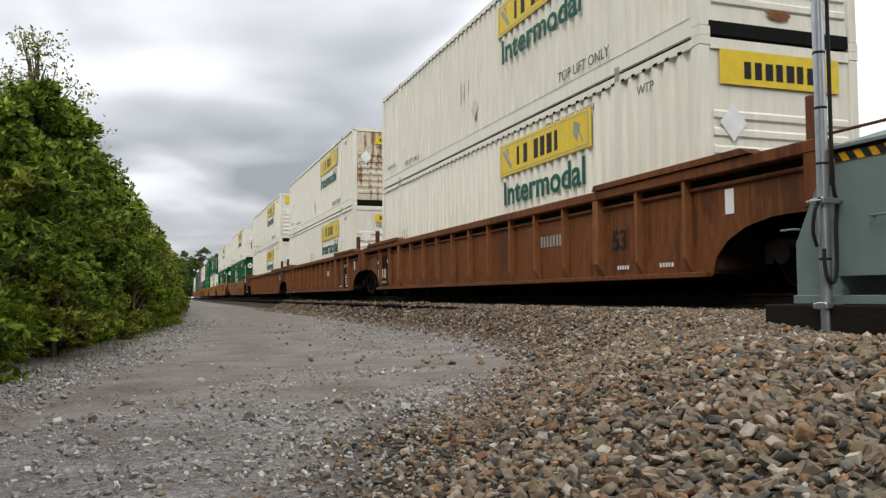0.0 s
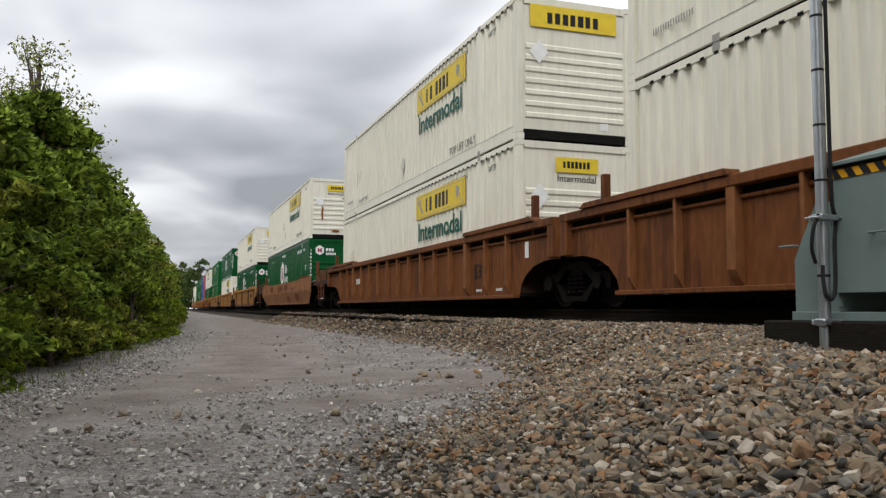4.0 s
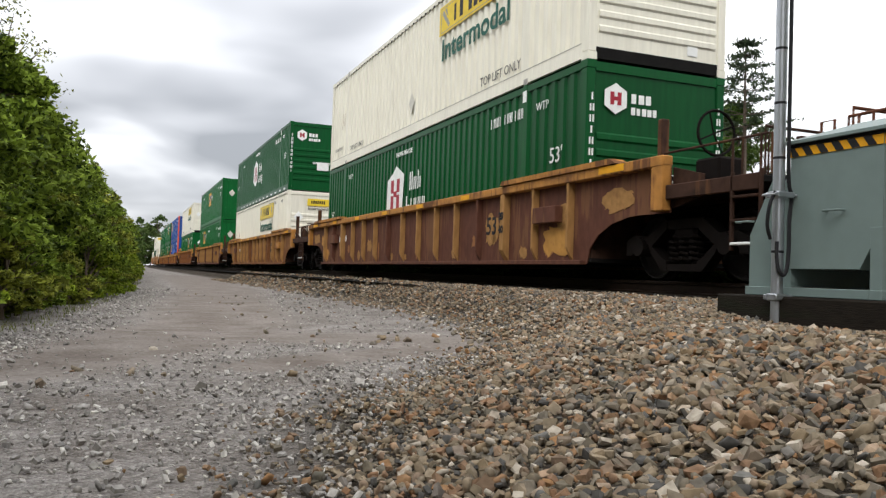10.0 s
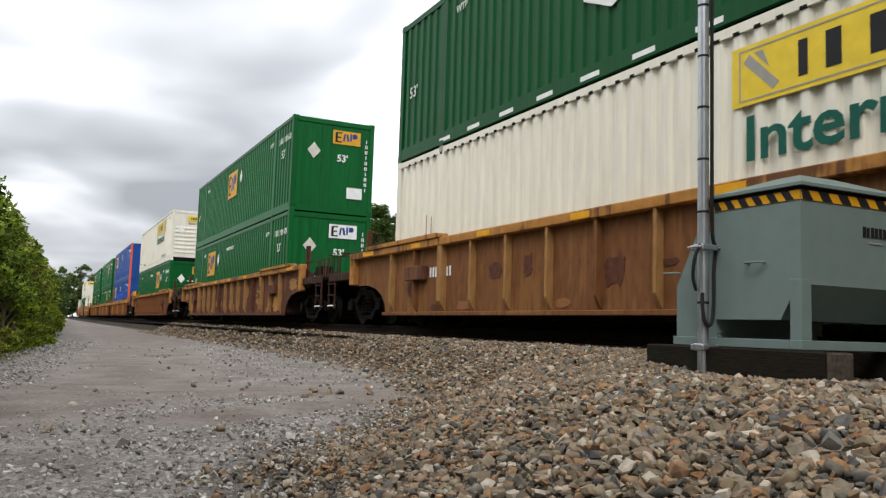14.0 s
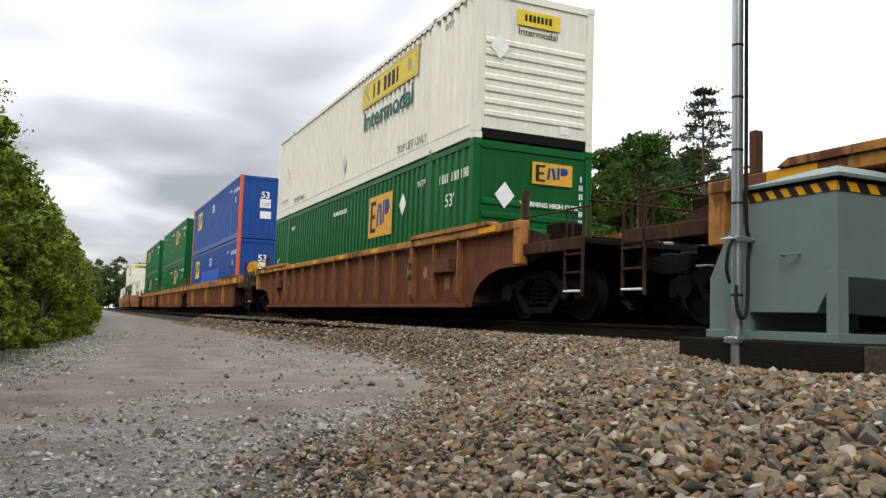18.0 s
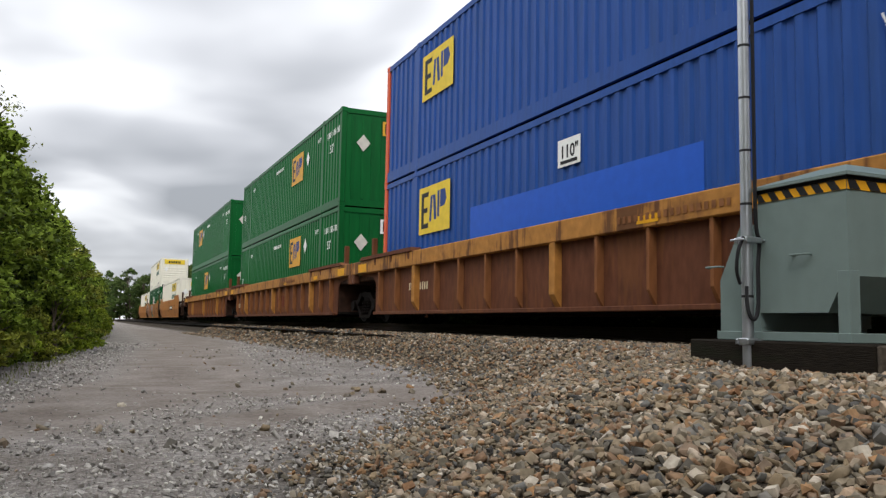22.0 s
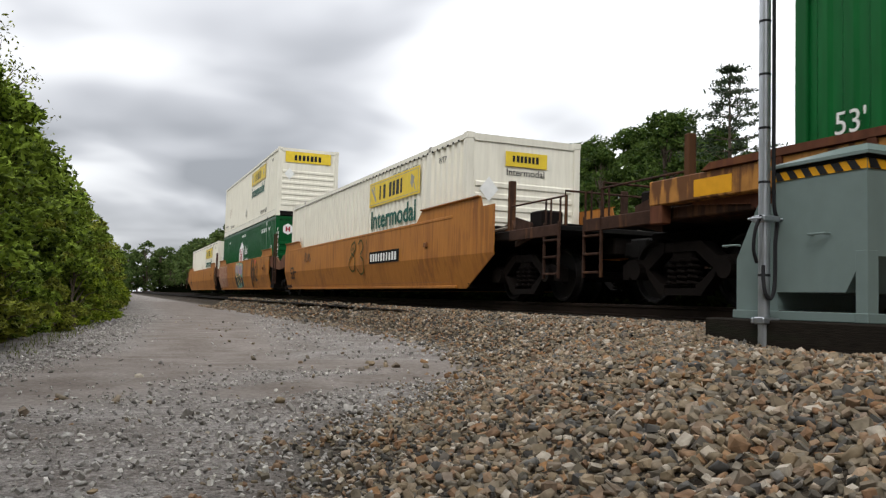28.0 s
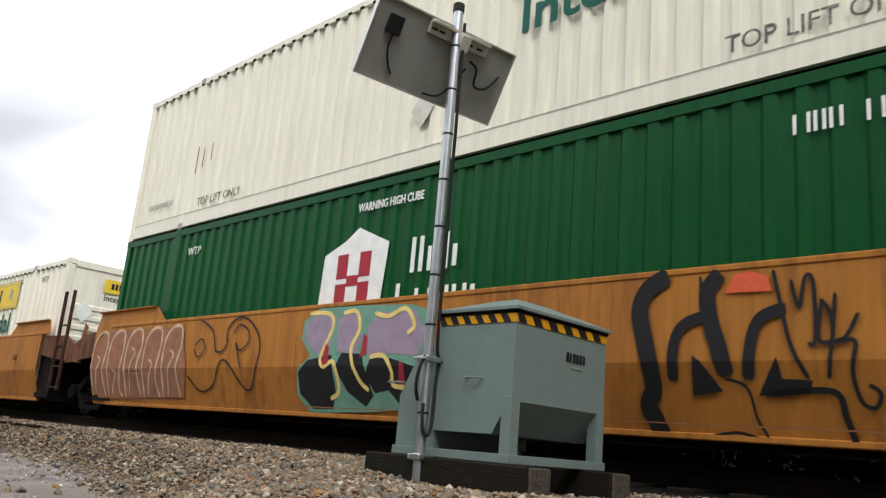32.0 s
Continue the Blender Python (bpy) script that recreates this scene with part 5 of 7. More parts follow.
def graffiti_long(car):
    """The sprayed lines and patches along the orange car."""
    # pale block letters on a faded ground
    blob(car, 16.4, 0.3, [(0.0, 0.2), (0.3, 0.05), (3.5, 0.1), (3.6, 0.6), (3.3, 1.22), (0.4, 1.25), (0.1, 1.0)], "rust_pale", 0.002)
    for k, hook in enumerate((0.5, 0.25, 0.62, 0.4, 0.55)):
        x = k * 0.70
        spray(car, 16.4, 0.3, [(x + 0.04, 0.08), (x + 0.0, 0.9), (x + 0.18, 1.2), (x + 0.5, 1.22), (x + 0.58, 0.95), (x + 0.48, hook), (x + 0.6, 0.1)], 0.05, "pale_spray", 0.004 + k * 0.001)
        spray(car, 16.4, 0.3, [(x + 0.2, 0.12), (x + 0.24, hook), (x + 0.36, hook + 0.22), (x + 0.22, hook + 0.3)], 0.04, "pale_spray", 0.010)
    # a looping dark outline with a small face
    spray(car, 15.9, 0.3, [(3.15, 0.44), (3.52, 0.21), (3.91, 0.31), (4.13, 0.65), (4.38, 0.6), (4.69, 0.32), (4.93, 0.26), (5.12, 0.63), (5.11, 0.95), (4.83, 1.21), (4.51, 1.29), (4.23, 1.15), (4.24, 0.94)], 0.03, "ink")
    spray(car, 15.9, 0.3, [(3.4, 1.3), (3.8, 1.12), (3.95, 0.82), (4.17, 0.81), (4.28, 0.98)], 0.03, "ink", 0.006)
    spray(car, 15.9, 0.3, [(4.41, 1.06), (4.54, 1.18), (4.79, 1.09), (4.83, 0.92), (4.63, 0.8), (4.5, 0.91), (4.7, 0.56)], 0.028, "ink", 0.008)
    spray(car, 15.9, 0.3, [(3.3, 0.9), (3.5, 1.0), (3.62, 0.85), (3.45, 0.72), (3.3, 0.85)], 0.026, "ink", 0.009)
    # a rounded piece: teal edge, lilac above, black below, cream strokes
    blob(car, 13.0, 0.3, [(3.22, 0.92), (3.24, 1.16), (3.55, 1.31), (4.4, 1.30), (5.3, 1.26), (5.66, 1.17), (5.70, 0.1), (4.59, 0.02), (3.4, -0.02), (3.14, 0.2), (3.18, 0.52), (3.46, 0.69)], "teal", 0.002)
    for o in ([(3.29, 0.92), (3.31, 1.13), (3.59, 1.25), (3.92, 1.2), (3.84, 0.8), (3.60, 0.70)],
              [(3.96, 1.16), (4.29, 1.24), (4.46, 0.88), (4.36, 0.70), (4.0, 0.74)],
              [(4.56, 1.02), (4.72, 1.20), (5.36, 1.19), (5.6, 0.9), (5.44, 0.66), (4.99, 0.70), (4.60, 0.66)]):
        blob(car, 13.0, 0.3, o, "purple", 0.004)
    for o in ([(3.2, 0.48), (3.41, 0.64), (3.90, 0.70), (3.97, 0.26), (3.89, 0.04), (3.48, 0.03), (3.21, 0.22)],
              [(3.98, 0.54), (4.1, 0.72), (4.49, 0.70), (4.68, 0.21), (4.53, 0.08), (4.2, 0.25)],
              [(4.56, 0.44), (4.66, 0.65), (5.03, 0.64), (5.6, 0.5), (5.6, 0.12), (5.24, 0.02), (4.96, 0.28), (4.72, 0.24)]):
        blob(car, 13.0, 0.3, o, "ink", 0.005)
    for k, q in enumerate(([(3.35, 1.25), (3.77, 1.23), (3.87, 1.05), (3.68, 0.69), (3.75, 0.55), (3.95, 0.61), (4.04, 0.27), (3.86, 0.16)],
              [(4.06, 1.22), (4.31, 1.23), (4.41, 1.02), (4.28, 0.75), (4.43, 0.41), (4.61, 0.27)],
              [(4.67, 1.19), (4.93, 1.14), (5.21, 1.22), (5.38, 1.02), (5.27, 0.92)],
              [(4.65, 0.66), (4.9, 0.67), (5.04, 0.5), (5.05, 0.34), (5.26, 0.31)])):
        spray(car, 13.0, 0.3, q, 0.055, "cream_spray", 0.008 + 0.001 * k)
    for x, z in ((3.78, 0.72), (4.52, 0.82), (5.2, 0.48)):
        blob(car, 13.0, 0.3, [(x - 0.06, z - 0.16), (x + 0.06, z - 0.13), (x + 0.05, z + 0.08), (x - 0.02, z + 0.13)], "red_ink", 0.007)
    # broad black arches
    spray(car, 5.6, 0.25, [(1.18, 1.36), (0.98, 1.25), (0.90, 1.07), (0.95, 0.81), (1.01, 0.56), (1.02, 0.37), (0.96, 0.25), (1.02, 0.11), (1.08, -0.03)], 0.17, "ink")
    spray(car, 5.6, 0.25, [(1.66, 1.34), (1.55, 1.2), (1.56, 0.98), (1.63, 0.75), (1.70, 0.49)], 0.15, "ink", 0.005)
    spray(car, 5.6, 0.25, [(1.22, 0.45), (1.24, 0.76), (1.33, 0.92), (1.53, 0.99)], 0.10, "ink", 0.006)
    spray(car, 5.6, 0.25, [(1.88, 0.46), (1.92, 0.78), (1.99, 0.94), (2.12, 1.0), (2.20, 1.01)], 0.10, "ink", 0.006)
    spray(car, 5.6, 0.25, [(1.48, 1.33), (1.5, 1.06)], 0.03, "ink", 0.007)
    spray(car, 5.6, 0.25, [(2.10, 1.33), (2.15, 1.09), (2.23, 0.73), (2.35, 0.47)], 0.035, "ink", 0.007)
    blob(car, 5.6, 0.25, [(1.39, 0.33), (1.41, 0.66), (1.48, 0.61), (1.66, 0.37)], "ink", 0.008)
    blob(car, 5.6, 0.25, [(1.95, 0.34), (2.12, 0.64), (2.15, 0.47), (2.38, 0.46), (2.36, 0.36)], "ink", 0.008)
    spray(car, 5.6, 0.25, [(1.68, 0.47), (1.86, 0.4), (1.92, 0.16), (1.98, 0.01), (1.73, 0.05), (1.39, -0.02)], 0.025, "ink", 0.009)
    spray(car, 5.6, 0.25, [(2.01, 0.35), (2.51, 0.38), (2.59, 0.19), (2.64, 0.0)], 0.05, "ink", 0.009)
    blob(car, 5.6, 0.25, [(1.70, 1.17), (1.78, 1.32), (1.92, 1.34), (2.06, 1.28), (2.09, 1.16)], "orange_red", 0.002)
    # a thin tag
    for k, q in enumerate(([(2.24, 1.24), (2.3, 1.01), (2.35, 1.25), (2.41, 1.2), (2.42, 0.77), (2.36, 0.73)],
              [(2.46, 1.07), (2.53, 0.96), (2.54, 0.76), (2.44, 0.77), (2.47, 1.05)],
              [(2.57, 1.11), (2.54, 0.76), (2.5, 0.47)],
              [(2.73, 0.95), (2.64, 0.78), (2.56, 0.74), (2.7, 0.74), (2.67, 0.51), (2.71, 0.31), (2.8, 0.27), (2.84, 0.37), (2.77, 0.43)])):
        spray(car, 5.6, 0.25, q, 0.034, "ink", 0.006 + 0.001 * k)
    spray(car, 2.4, 0.55, [(0.0, 0.85), (0.15, 1.0), (0.4, 0.97), (0.52, 0.8)], 0.024, "ink")
    spray(car, 2.4, 0.55, [(0.32, 0.95), (0.14, 0.65), (0.16, 0.25), (0.4, 0.12), (0.52, 0.24)], 0.024, "ink", 0.006)
    spray(car, 1.65, 0.55, [(0.0, 0.05), (-0.04, 0.38), (0.14, 0.6), (0.25, 0.9), (0.28, 0.5), (0.38, 0.78), (0.4, 0.46), (0.48, 0.72), (0.52, 0.4), (0.62, 0.6), (0.7, 0.2), (0.58, -0.1)], 0.022, "ink")


def graffiti_low(car):
    """Fewer marks on the lower car: a tag, a painted loop and a ghost."""
    spray(car, 13.1, 1.15, [(0, 0.0), (0.05, 0.25), (0.2, 0.28), (0.1, 0.12), (0.3, 0.0), (0.35, 0.25), (0.42, 0.02), (0.6, 0.28), (0.55, 0.05), (0.75, 0.25), (0.7, 0.0), (0.95, 0.1)], 0.03, "ink")
    spray(car, 7.6, 0.5, [(0.55, 1.02), (0.25, 0.92), (0.22, 0.72), (0.50, 0.62), (0.62, 0.42), (0.45, 0.22), (0.15, 0.25), (0.05, 0.48), (0.32, 0.66), (0.62, 0.80), (0.55, 1.02)], 0.055, "moss_ink")
    spray(car, 6.75, 0.5, [(0.0, 0.92), (0.30, 1.02), (0.48, 0.82), (0.28, 0.62), (0.55, 0.46), (0.50, 0.20), (0.15, 0.12), (-0.1, 0.3)], 0.055, "moss_ink", 0.006)
    spray(car, 6.0, 0.9, [(0.0, 0.62), (0.12, 0.35), (0.05, 0.1)], 0.03, "moss_ink")
    for x in (0.30, 0.42):
        blob(car, 7.6, 0.5, [(x, 0.78), (x + 0.06, 0.78), (x + 0.06, 0.86), (x, 0.86)], "moss_ink", 0.008)


# ---- the train: metres ahead at the start, car, and its load from below with its logo's place ----
UNITS = [
    (8.68, ("ribbed", "rust", "rust", "coupled", "joint"), (("white", -0.05), ("white", 0))),
    (29.1, ("ribbed", "rust", "rust", "joint", "joint"), (("white", -0.35), ("white", 0.01))),
    (49.3, ("ribbed", "rust", "rust", "joint", "coupled"), (("white", 0), ("white", 0))),
    (73.3, ("smooth", "tan", "tan", "coupled", "coupled"), (("green", 0), ("white", 0))),
    (97.8, ("ribbed", "rust_old", "ochre", "coupled", "coupled"), (("green", 0), ("white", -0.35))),
    (121.3, ("ribbed", "rust_ochre", "ochre", "coupled", "coupled"), (("white", 0.4), ("green", 0))),
    (145.6, ("ribbed", "rust_old", "ochre", "coupled", "coupled"), (("amber", 12.7), ("amber", 9.2))),
    (170.2, ("ribbed", "rust_deep", "ochre", "coupled", "coupled"), (("amber", 5.75), ("white", 0))),
    (194.19, ("wide", "rust_deep", "ochre", "coupled", "joint"), (("blue", 13.85), ("blue", 13.8))),
    (214.22, ("wide", "rust_deep", "ochre", "joint", "joint"), (("amber", 6.15), ("amber", 6.15))),
    (234.3, ("wide", "rust_deep", "ochre", "joint", "coupled"), (("amber", 9.1), ("amber", 12.7))),
    (258.7, ("smooth", "orange", "orange", "coupled", "joint"), (("white", -0.3),)),
    (278.2, ("smooth", "orange", "orange", "joint", "joint"), (("green", 0), ("white", 0))),
    (297.2, ("smooth", "orange", "orange", "joint", "coupled"), (("white", 0),)),
]
LABELS = {
    "white": "off-white corrugated container with yellow logo panel",
    "green": "dark green corrugated container with white shield logo",
    "amber": "green corrugated container with amber square logo",
    "blue": "blue corrugated container with orange-red corner posts",
}
CAR_LABELS = {
    ("ribbed", "rust"): "rust-brown steel well car with ribbed sides, on rails",
    ("ribbed", "rust_old"): "weathered brown well car with peeling ochre top chord",
    ("ribbed", "rust_ochre"): "ochre-brown weathered well car with ribbed sides, on rails",
    ("ribbed", "rust_deep"): "red-brown well car with thin ribs and an ochre chord",
    ("smooth", "tan"): "faded tan smooth-sided well car on rails",
    ("wide", "rust_deep"): "brown ribbed well car with a broad ochre top chord",
    ("smooth", "orange"): "orange smooth-sided well car with sprayed graffiti",
}
TRAIN = []
CARS = []
made = {}
for i, (at, (style, paint, chord, near, far), loads) in enumerate(UNITS):
    car = well_car(style, paint, chord, near, far, i, CAR_LABELS[(style, paint)])
    TRAIN.append((car, at, 0.0))
    CARS.append(car)
    for k, (kind, logo) in enumerate(loads):
        tag = LABELS[kind] + (", stacked on another" if k else ", in a well car")
        look_of = 0 if (i, k) == (12, 1) else (i + k) % 3
        key = (kind, look_of, logo)
        if key in made:
            c = copy_thing(made[key], pose(0, 0, 0))
        else:
            c = made[key] = container(kind, look_of, tag, logo)
        c["label"] = tag
        if (i, k) == (1, 1):     # a badly rusted end
            c["label"] = "off-white corrugated container with a badly rusted end"
            for ob in c.children:
                if ob.name.startswith(("end_wall", "end_rib")):
                    ob.material_slots[0].link = 'OBJECT'
                    ob.material_slots[0].material = M["white_rusty"]
        TRAIN.append((c, at, FLOOR + k * (TALL + 0.006)))

for i in (0, 1, 2):
    car_bars(CARS[i], 4.62 if i < 2 else 13.6, 0.84, 0.98, 0.2, 8, "letter" if i else "grey_ink", 0.12, i)
    car_words(CARS[i], "53", 2.15, 0.66, 0.42)
    for a in (2.0, 0.9):
        car_bars(CARS[i], a, 0.36, 0.34, 0.06, 5, "letter", 0.12, i + 5)
    if i == 0:
        decal("dark_panel", flat([rect(0, 0, 1.35, 0.92)]), "dark", CARS[i], on_car(LONG + 0.42, 0.32, 0.003), "black number panel")
        car_bars(CARS[i], LONG + 0.28, 0.55, 1.05, 0.30, 4, "cream_ink", 0.117, 9)
        for k, z in enumerate((0.40, 0.44)):
            car_bars(CARS[i], LONG - 0.25, z, 0.5, 0.025, 9, "cream_ink", 0.117, k)
        car_bars(CARS[i], LONG + 0.34, 1.0, 0.2, 0.12, 2, "letter", 0.117, 3)
        car_bars(CARS[i], LONG - 0.85, 1.0, 0.2, 0.12, 2, "letter", 0.117, 4)
    elif i == 1:
        decal("dark_panel", flat([rect(0, 0, 0.85, 0.95)]), "dark", CARS[i], on_car(1.35, 0.32, 0.003), "black inspection panel")
        for k in range(7):
            car_bars(CARS[i], 1.05, 0.46 + k * 0.055, 0.42 if k % 3 else 0.3, 0.022, 7, "letter", 0.117, k)
        car_bars(CARS[i], 1.15, 1.08, 0.08, 0.12, 1, "letter", 0.117, 3)
        car_bars(CARS[i], 0.85, 1.08, 0.12, 0.12, 1, "letter", 0.117, 4)
    decal("sheet", flat([rect(0, 0, 0.16, 0.3)]), "letter", CARS[i], on_car(-0.5, 0.95, 0.003))
for i in (4, 5, 6, 7):
    if i != 7:
        car_words(CARS[i], "53", 3.34, 0.76, 0.46)
        decal("peeled_patch", flat([ragged(0.7, 0.66, i)]), "ochre_panel", CARS[i], on_car(3.40, 0.52, 0.001))
    rp = random.Random(40 + i)
    for k in range(16 if i != 7 else 3):
        w, h = rp.uniform(0.12, 0.62), rp.uniform(0.12, 0.55)
        decal("peeled_patch", flat([ragged(w, h, 9 * i + k)]), "tan" if k % 3 == 0 else "ochre_panel" if i != 5 else "rust_old", CARS[i], on_car(1.0 + k * 1.02 + rp.uniform(-0.1, 0.1), rp.choice((0.28, 0.3, 0.5, 0.75)), 0.001))
    for k, (along, z, w, h) in enumerate(((1.15, 0.29, 0.95, 0.62), (0.75, 0.66, 0.6, 0.55), (LONG + 0.28, 0.29, 0.9, 0.5), (LONG + 1.75, 0.90, 1.1, 0.36), (LONG + 0.55, 0.72, 0.7, 0.5), (-0.55, 0.9, 0.9, 0.38)) if i in (4, 6) else ()):
        decal("peeled_patch", flat([ragged(w, h, 200 + 9 * i + k)]), "ochre_panel" if k % 2 else "bare_ochre", CARS[i], on_car(along, z, 0.002))
    for k, word in enumerate(("20", "40")):
        car_words(CARS[i], word, 2.56, 1.0 - k * 0.24, 0.18, "ink", -0.004)
    car_bars(CARS[i], 14.3, 0.9, 0.9, 0.18, 8, "letter" if i < 6 else "ochre_panel", 0.12, i)
    for k in range(5):
        decal("chord_patch", flat([rect(0, 0, 0.42, 0.09)]), "chrome_yellow", CARS[i], on_car(3.5 + k * 2.6 + i * 0.2, 1.462, 0.022, 0.0))
    part("equipment_box", boxes((-1.50, -1.36, HALF - 1.75, HALF - 1.0, 0.86, 1.12), bevel=0.01), "rust_old", CARS[i])
    part("equipment_box", boxes((-1.50, -1.36, -HALF + 0.5, -HALF + 1.25, 0.86, 1.12), bevel=0.01), "ochre" if i == 5 else "rust_old", CARS[i])
for i in (8, 9, 10):
    for k in range(2):
        decal("chord_patch", flat([rect(0, 0, 0.42, 0.10)]), "chrome_yellow", CARS[i], on_car(1.9 + k * 4.1, 1.28, 0.022, 0.0))
    car_bars(CARS[i], 6.4, 1.32, 2.1, 0.09, 18, "rust_ink", -0.022, i)
decal("repaint", flat([rect(0, 0, 1.9, 0.78)]), "rust", CARS[9], on_car(7.88, 0.34, 0.001), "patch of brighter brown paint")
car_bars(CARS[9], 7.58, 0.52, 1.3, 0.42, 3, "faded_red", 0.117, 12)
car_words(CARS[9], "125-T", LONG - 0.1, 0.60, 0.27, "cream_ink", 0.12)
car_bars(CARS[8], 14.2, 0.72, 1.1, 0.16, 9, "cream_ink", 0.12, 8)
car_bars(CARS[3], 9.9, 0.95, 1.4, 0.2, 8, "rust_ink", 0.018, 3)
spray(CARS[3], 7.9, 0.3, [(0.0, 1.0), (0.15, 0.7), (0.05, 0.4), (0.35, 0.0)], 0.06, "rust_ink")
spray(CARS[3], 4.3, 0.95, [(0.0, 0.0), (0.25, 0.08), (0.45, 0.05), (0.62, 0.12)], 0.07, "dark")
spray(CARS[3], 3.95, 1.0, [(0.0, 0.05), (0.04, 0.3), (-0.02, 0.4)], 0.03, "rust_ink", 0.006)
spray(CARS[3], 11.4, 0.4, [(0.0, 0.9), (0.06, 0.6), (0.2, 0.35), (0.22, 0.0)], 0.03, "rust_ink")
for k, (along, z, w, h) in enumerate(((9.8, 0.93, 2.4, 0.40), (7.3, 0.98, 1.9, 0.34), (3.6, 0.34, 1.5, 0.5), (13.2, 0.95, 1.6, 0.36), (6.4, 0.32, 1.2, 0.4))):
    blob(CARS[3], along, z, ragged(w, h, 500 + k), "rust_deep" if k % 2 else "rust", 0.0025)
for k in range(0, 14, 3):
    rp = random.Random(300 + k)
    blob(CARS[3], 15.5 - k * 1.05 + rp.uniform(-0.2, 0.2), rp.choice((0.3, 0.9, 1.0, 1.05)), ragged(rp.uniform(0.3, 1.0), rp.uniform(0.08, 0.2), 70 + k), "rust", 0.002)
for i in (11, 12, 13):
    car_words(CARS[i], "53", 15.44, 0.60, 0.60, "ink", 0.018)
    car_bars(CARS[i], 14.9, 0.8, 0.5, 0.07, 6, "ink", 0.018, i)
    if i == 11:
        decal("dark_panel", flat([rect(0, 0, 2.3, 0.30)]), "dark", CARS[i], on_car(5.7, 0.86, 0.003, 0.018))
        car_bars(CARS[i], 5.6, 0.91, 2.1, 0.20, 10, "letter", 0.014, i)
    decal("weld_seam", flat([rect(0, 0, LONG - 0.6, 0.012)]), "rust_ink", CARS[i], on_car(LONG - 0.3, 0.34, 0.003, 0.018))
    part("jacking_pad", boxes((-1.5, -1.45, -HALF + 1.6, -HALF + 1.75, 1.10, 1.2), bevel=0.01), "rust_ink", CARS[i])
graffiti_low(CARS[11])
graffiti_long(CARS[12])


# ---- hopper with its post and solar panel ----
def hopper():
    h = empty("lubricant_hopper", "grey-green steel trackside hopper with striped warning tape, on two old sleepers", "hopper")
    h.location = (4.54, 3.8, 0.61)
    W, L, T = 1.16, 0.78, 1.09
    bm = bmesh.new()
    prism(bm, [(0, 0.46), (0.02, 0.46), (0.17, 0.20), (L, 0.20), (L, T), (0, T)], 0, 0, 0.008)
    part("side_plate", bm, "box", h)
    bm = bmesh.new()
    prism(bm, [(0, 0.46), (0.02, 0.46), (0.17, 0.20), (L, 0.20), (L, T), (0, T)], 0, W - 0.008, W)
    part("side_plate", bm, "box", h)
    part("front_plate", boxes((0.008, W - 0.008, 0, 0.008, 0.44, T)), "box", h)
    part("back_plate", boxes((0.008, W - 0.008, L - 0.008, L, 0.1, T)), "box", h)
    bm = bmesh.new()
    prism(bm, [(0.0, 0.44), (0.01, 0.44), (0.20, 0.21), (L - 0.01, 0.21), (L - 0.01, 0.20), (0.19, 0.20)], 0, 0.010, W - 0.010)
    part("sloping_floor", bm, "box", h)
    for x in (0.0, W - 0.09):
        part("leg", boxes((x - 0.004, x + 0.094, -0.004, 0.09, 0.06, 0.475), bevel=0.003), "box", h)
    part("base_beam", boxes((-0.02, W + 0.02, -0.02, 0.08, 0.0, 0.065), bevel=0.004), "box", h)
    part("base_beam", boxes((-0.02, 0.08, 0.08, L + 0.42, 0.0, 0.065), bevel=0.004), "box", h)
    part("base_beam", boxes((W - 0.08, W + 0.02, 0.08, L + 0.42, 0.0, 0.065), bevel=0.004), "box", h)
    bm = bmesh.new()
    prism(bm, [(L, 0.03), (L + 0.42, 0.03), (L + 0.42, 0.46), (L + 0.20, 0.86), (L, 0.86)], 0, 0.02, 0.03)
    part("wing_plate", bm, "box", h)
    part("cabinet", prism(bmesh.new(), [(L, 0.07), (L + 0.40, 0.07), (L + 0.40, 0.45), (L + 0.19, 0.84), (L, 0.84)], 0, 0.032, W - 0.05), "box", h)
    lid = bmesh.new()
    o = [(-0.035, -0.035), (W + 0.035, -0.035), (W + 0.035, L + 0.035), (-0.035, L + 0.035)]
    a = [lid.verts.new((x, y, T + 0.012)) for x, y in o]
    b = [lid.verts.new((x, y, T + 0.035)) for x, y in o]
    i = [lid.verts.new((x, y, T + 0.17)) for x, y in ((0.36, 0.30), (W - 0.40, 0.30), (W - 0.40, L - 0.28), (0.36, L - 0.28))]
    lid.faces.new(a[::-1])
    lid.faces.new(i)
    for k in range(4):
        lid.faces.new((a[k], a[(k + 1) % 4], b[(k + 1) % 4], b[k]))
        lid.faces.new((b[k], b[(k + 1) % 4], i[(k + 1) % 4], i[k]))
    part("lid", lid, "box", h)
    part("rim", boxes((-0.012, W + 0.012, -0.012, L + 0.012, T - 0.012, T + 0.012)), "dark", h)
    for name, n, length, put in (("warning_tape", 6, L, "side"), ("warning_tape", 6, W, "front")):
        t = 0.066
        base = flat([rect(0, 0, length, t)])
        m = (Matrix.Translation((-0.003, L, T - 0.080)) @ SIDE) if put == "side" else (Matrix.Translation((0, -0.003, T - 0.080)) @ END)
        tape = decal(name, base, "chrome_yellow", h, m, "yellow and black striped tape")
        p = length / n
        decal("tape_stripes", flat([[(k * p + 0.02, 0.001), (k * p + 0.02 + p * 0.5, 0.001), (k * p + p * 0.5 - 0.025, t - 0.001), (k * p - 0.025 if k else 0.0, t - 0.001)] for k in range(n)]), "ink", h, m @ Matrix.Translation((0, 0, 0.003)))
    r = random.Random(2)
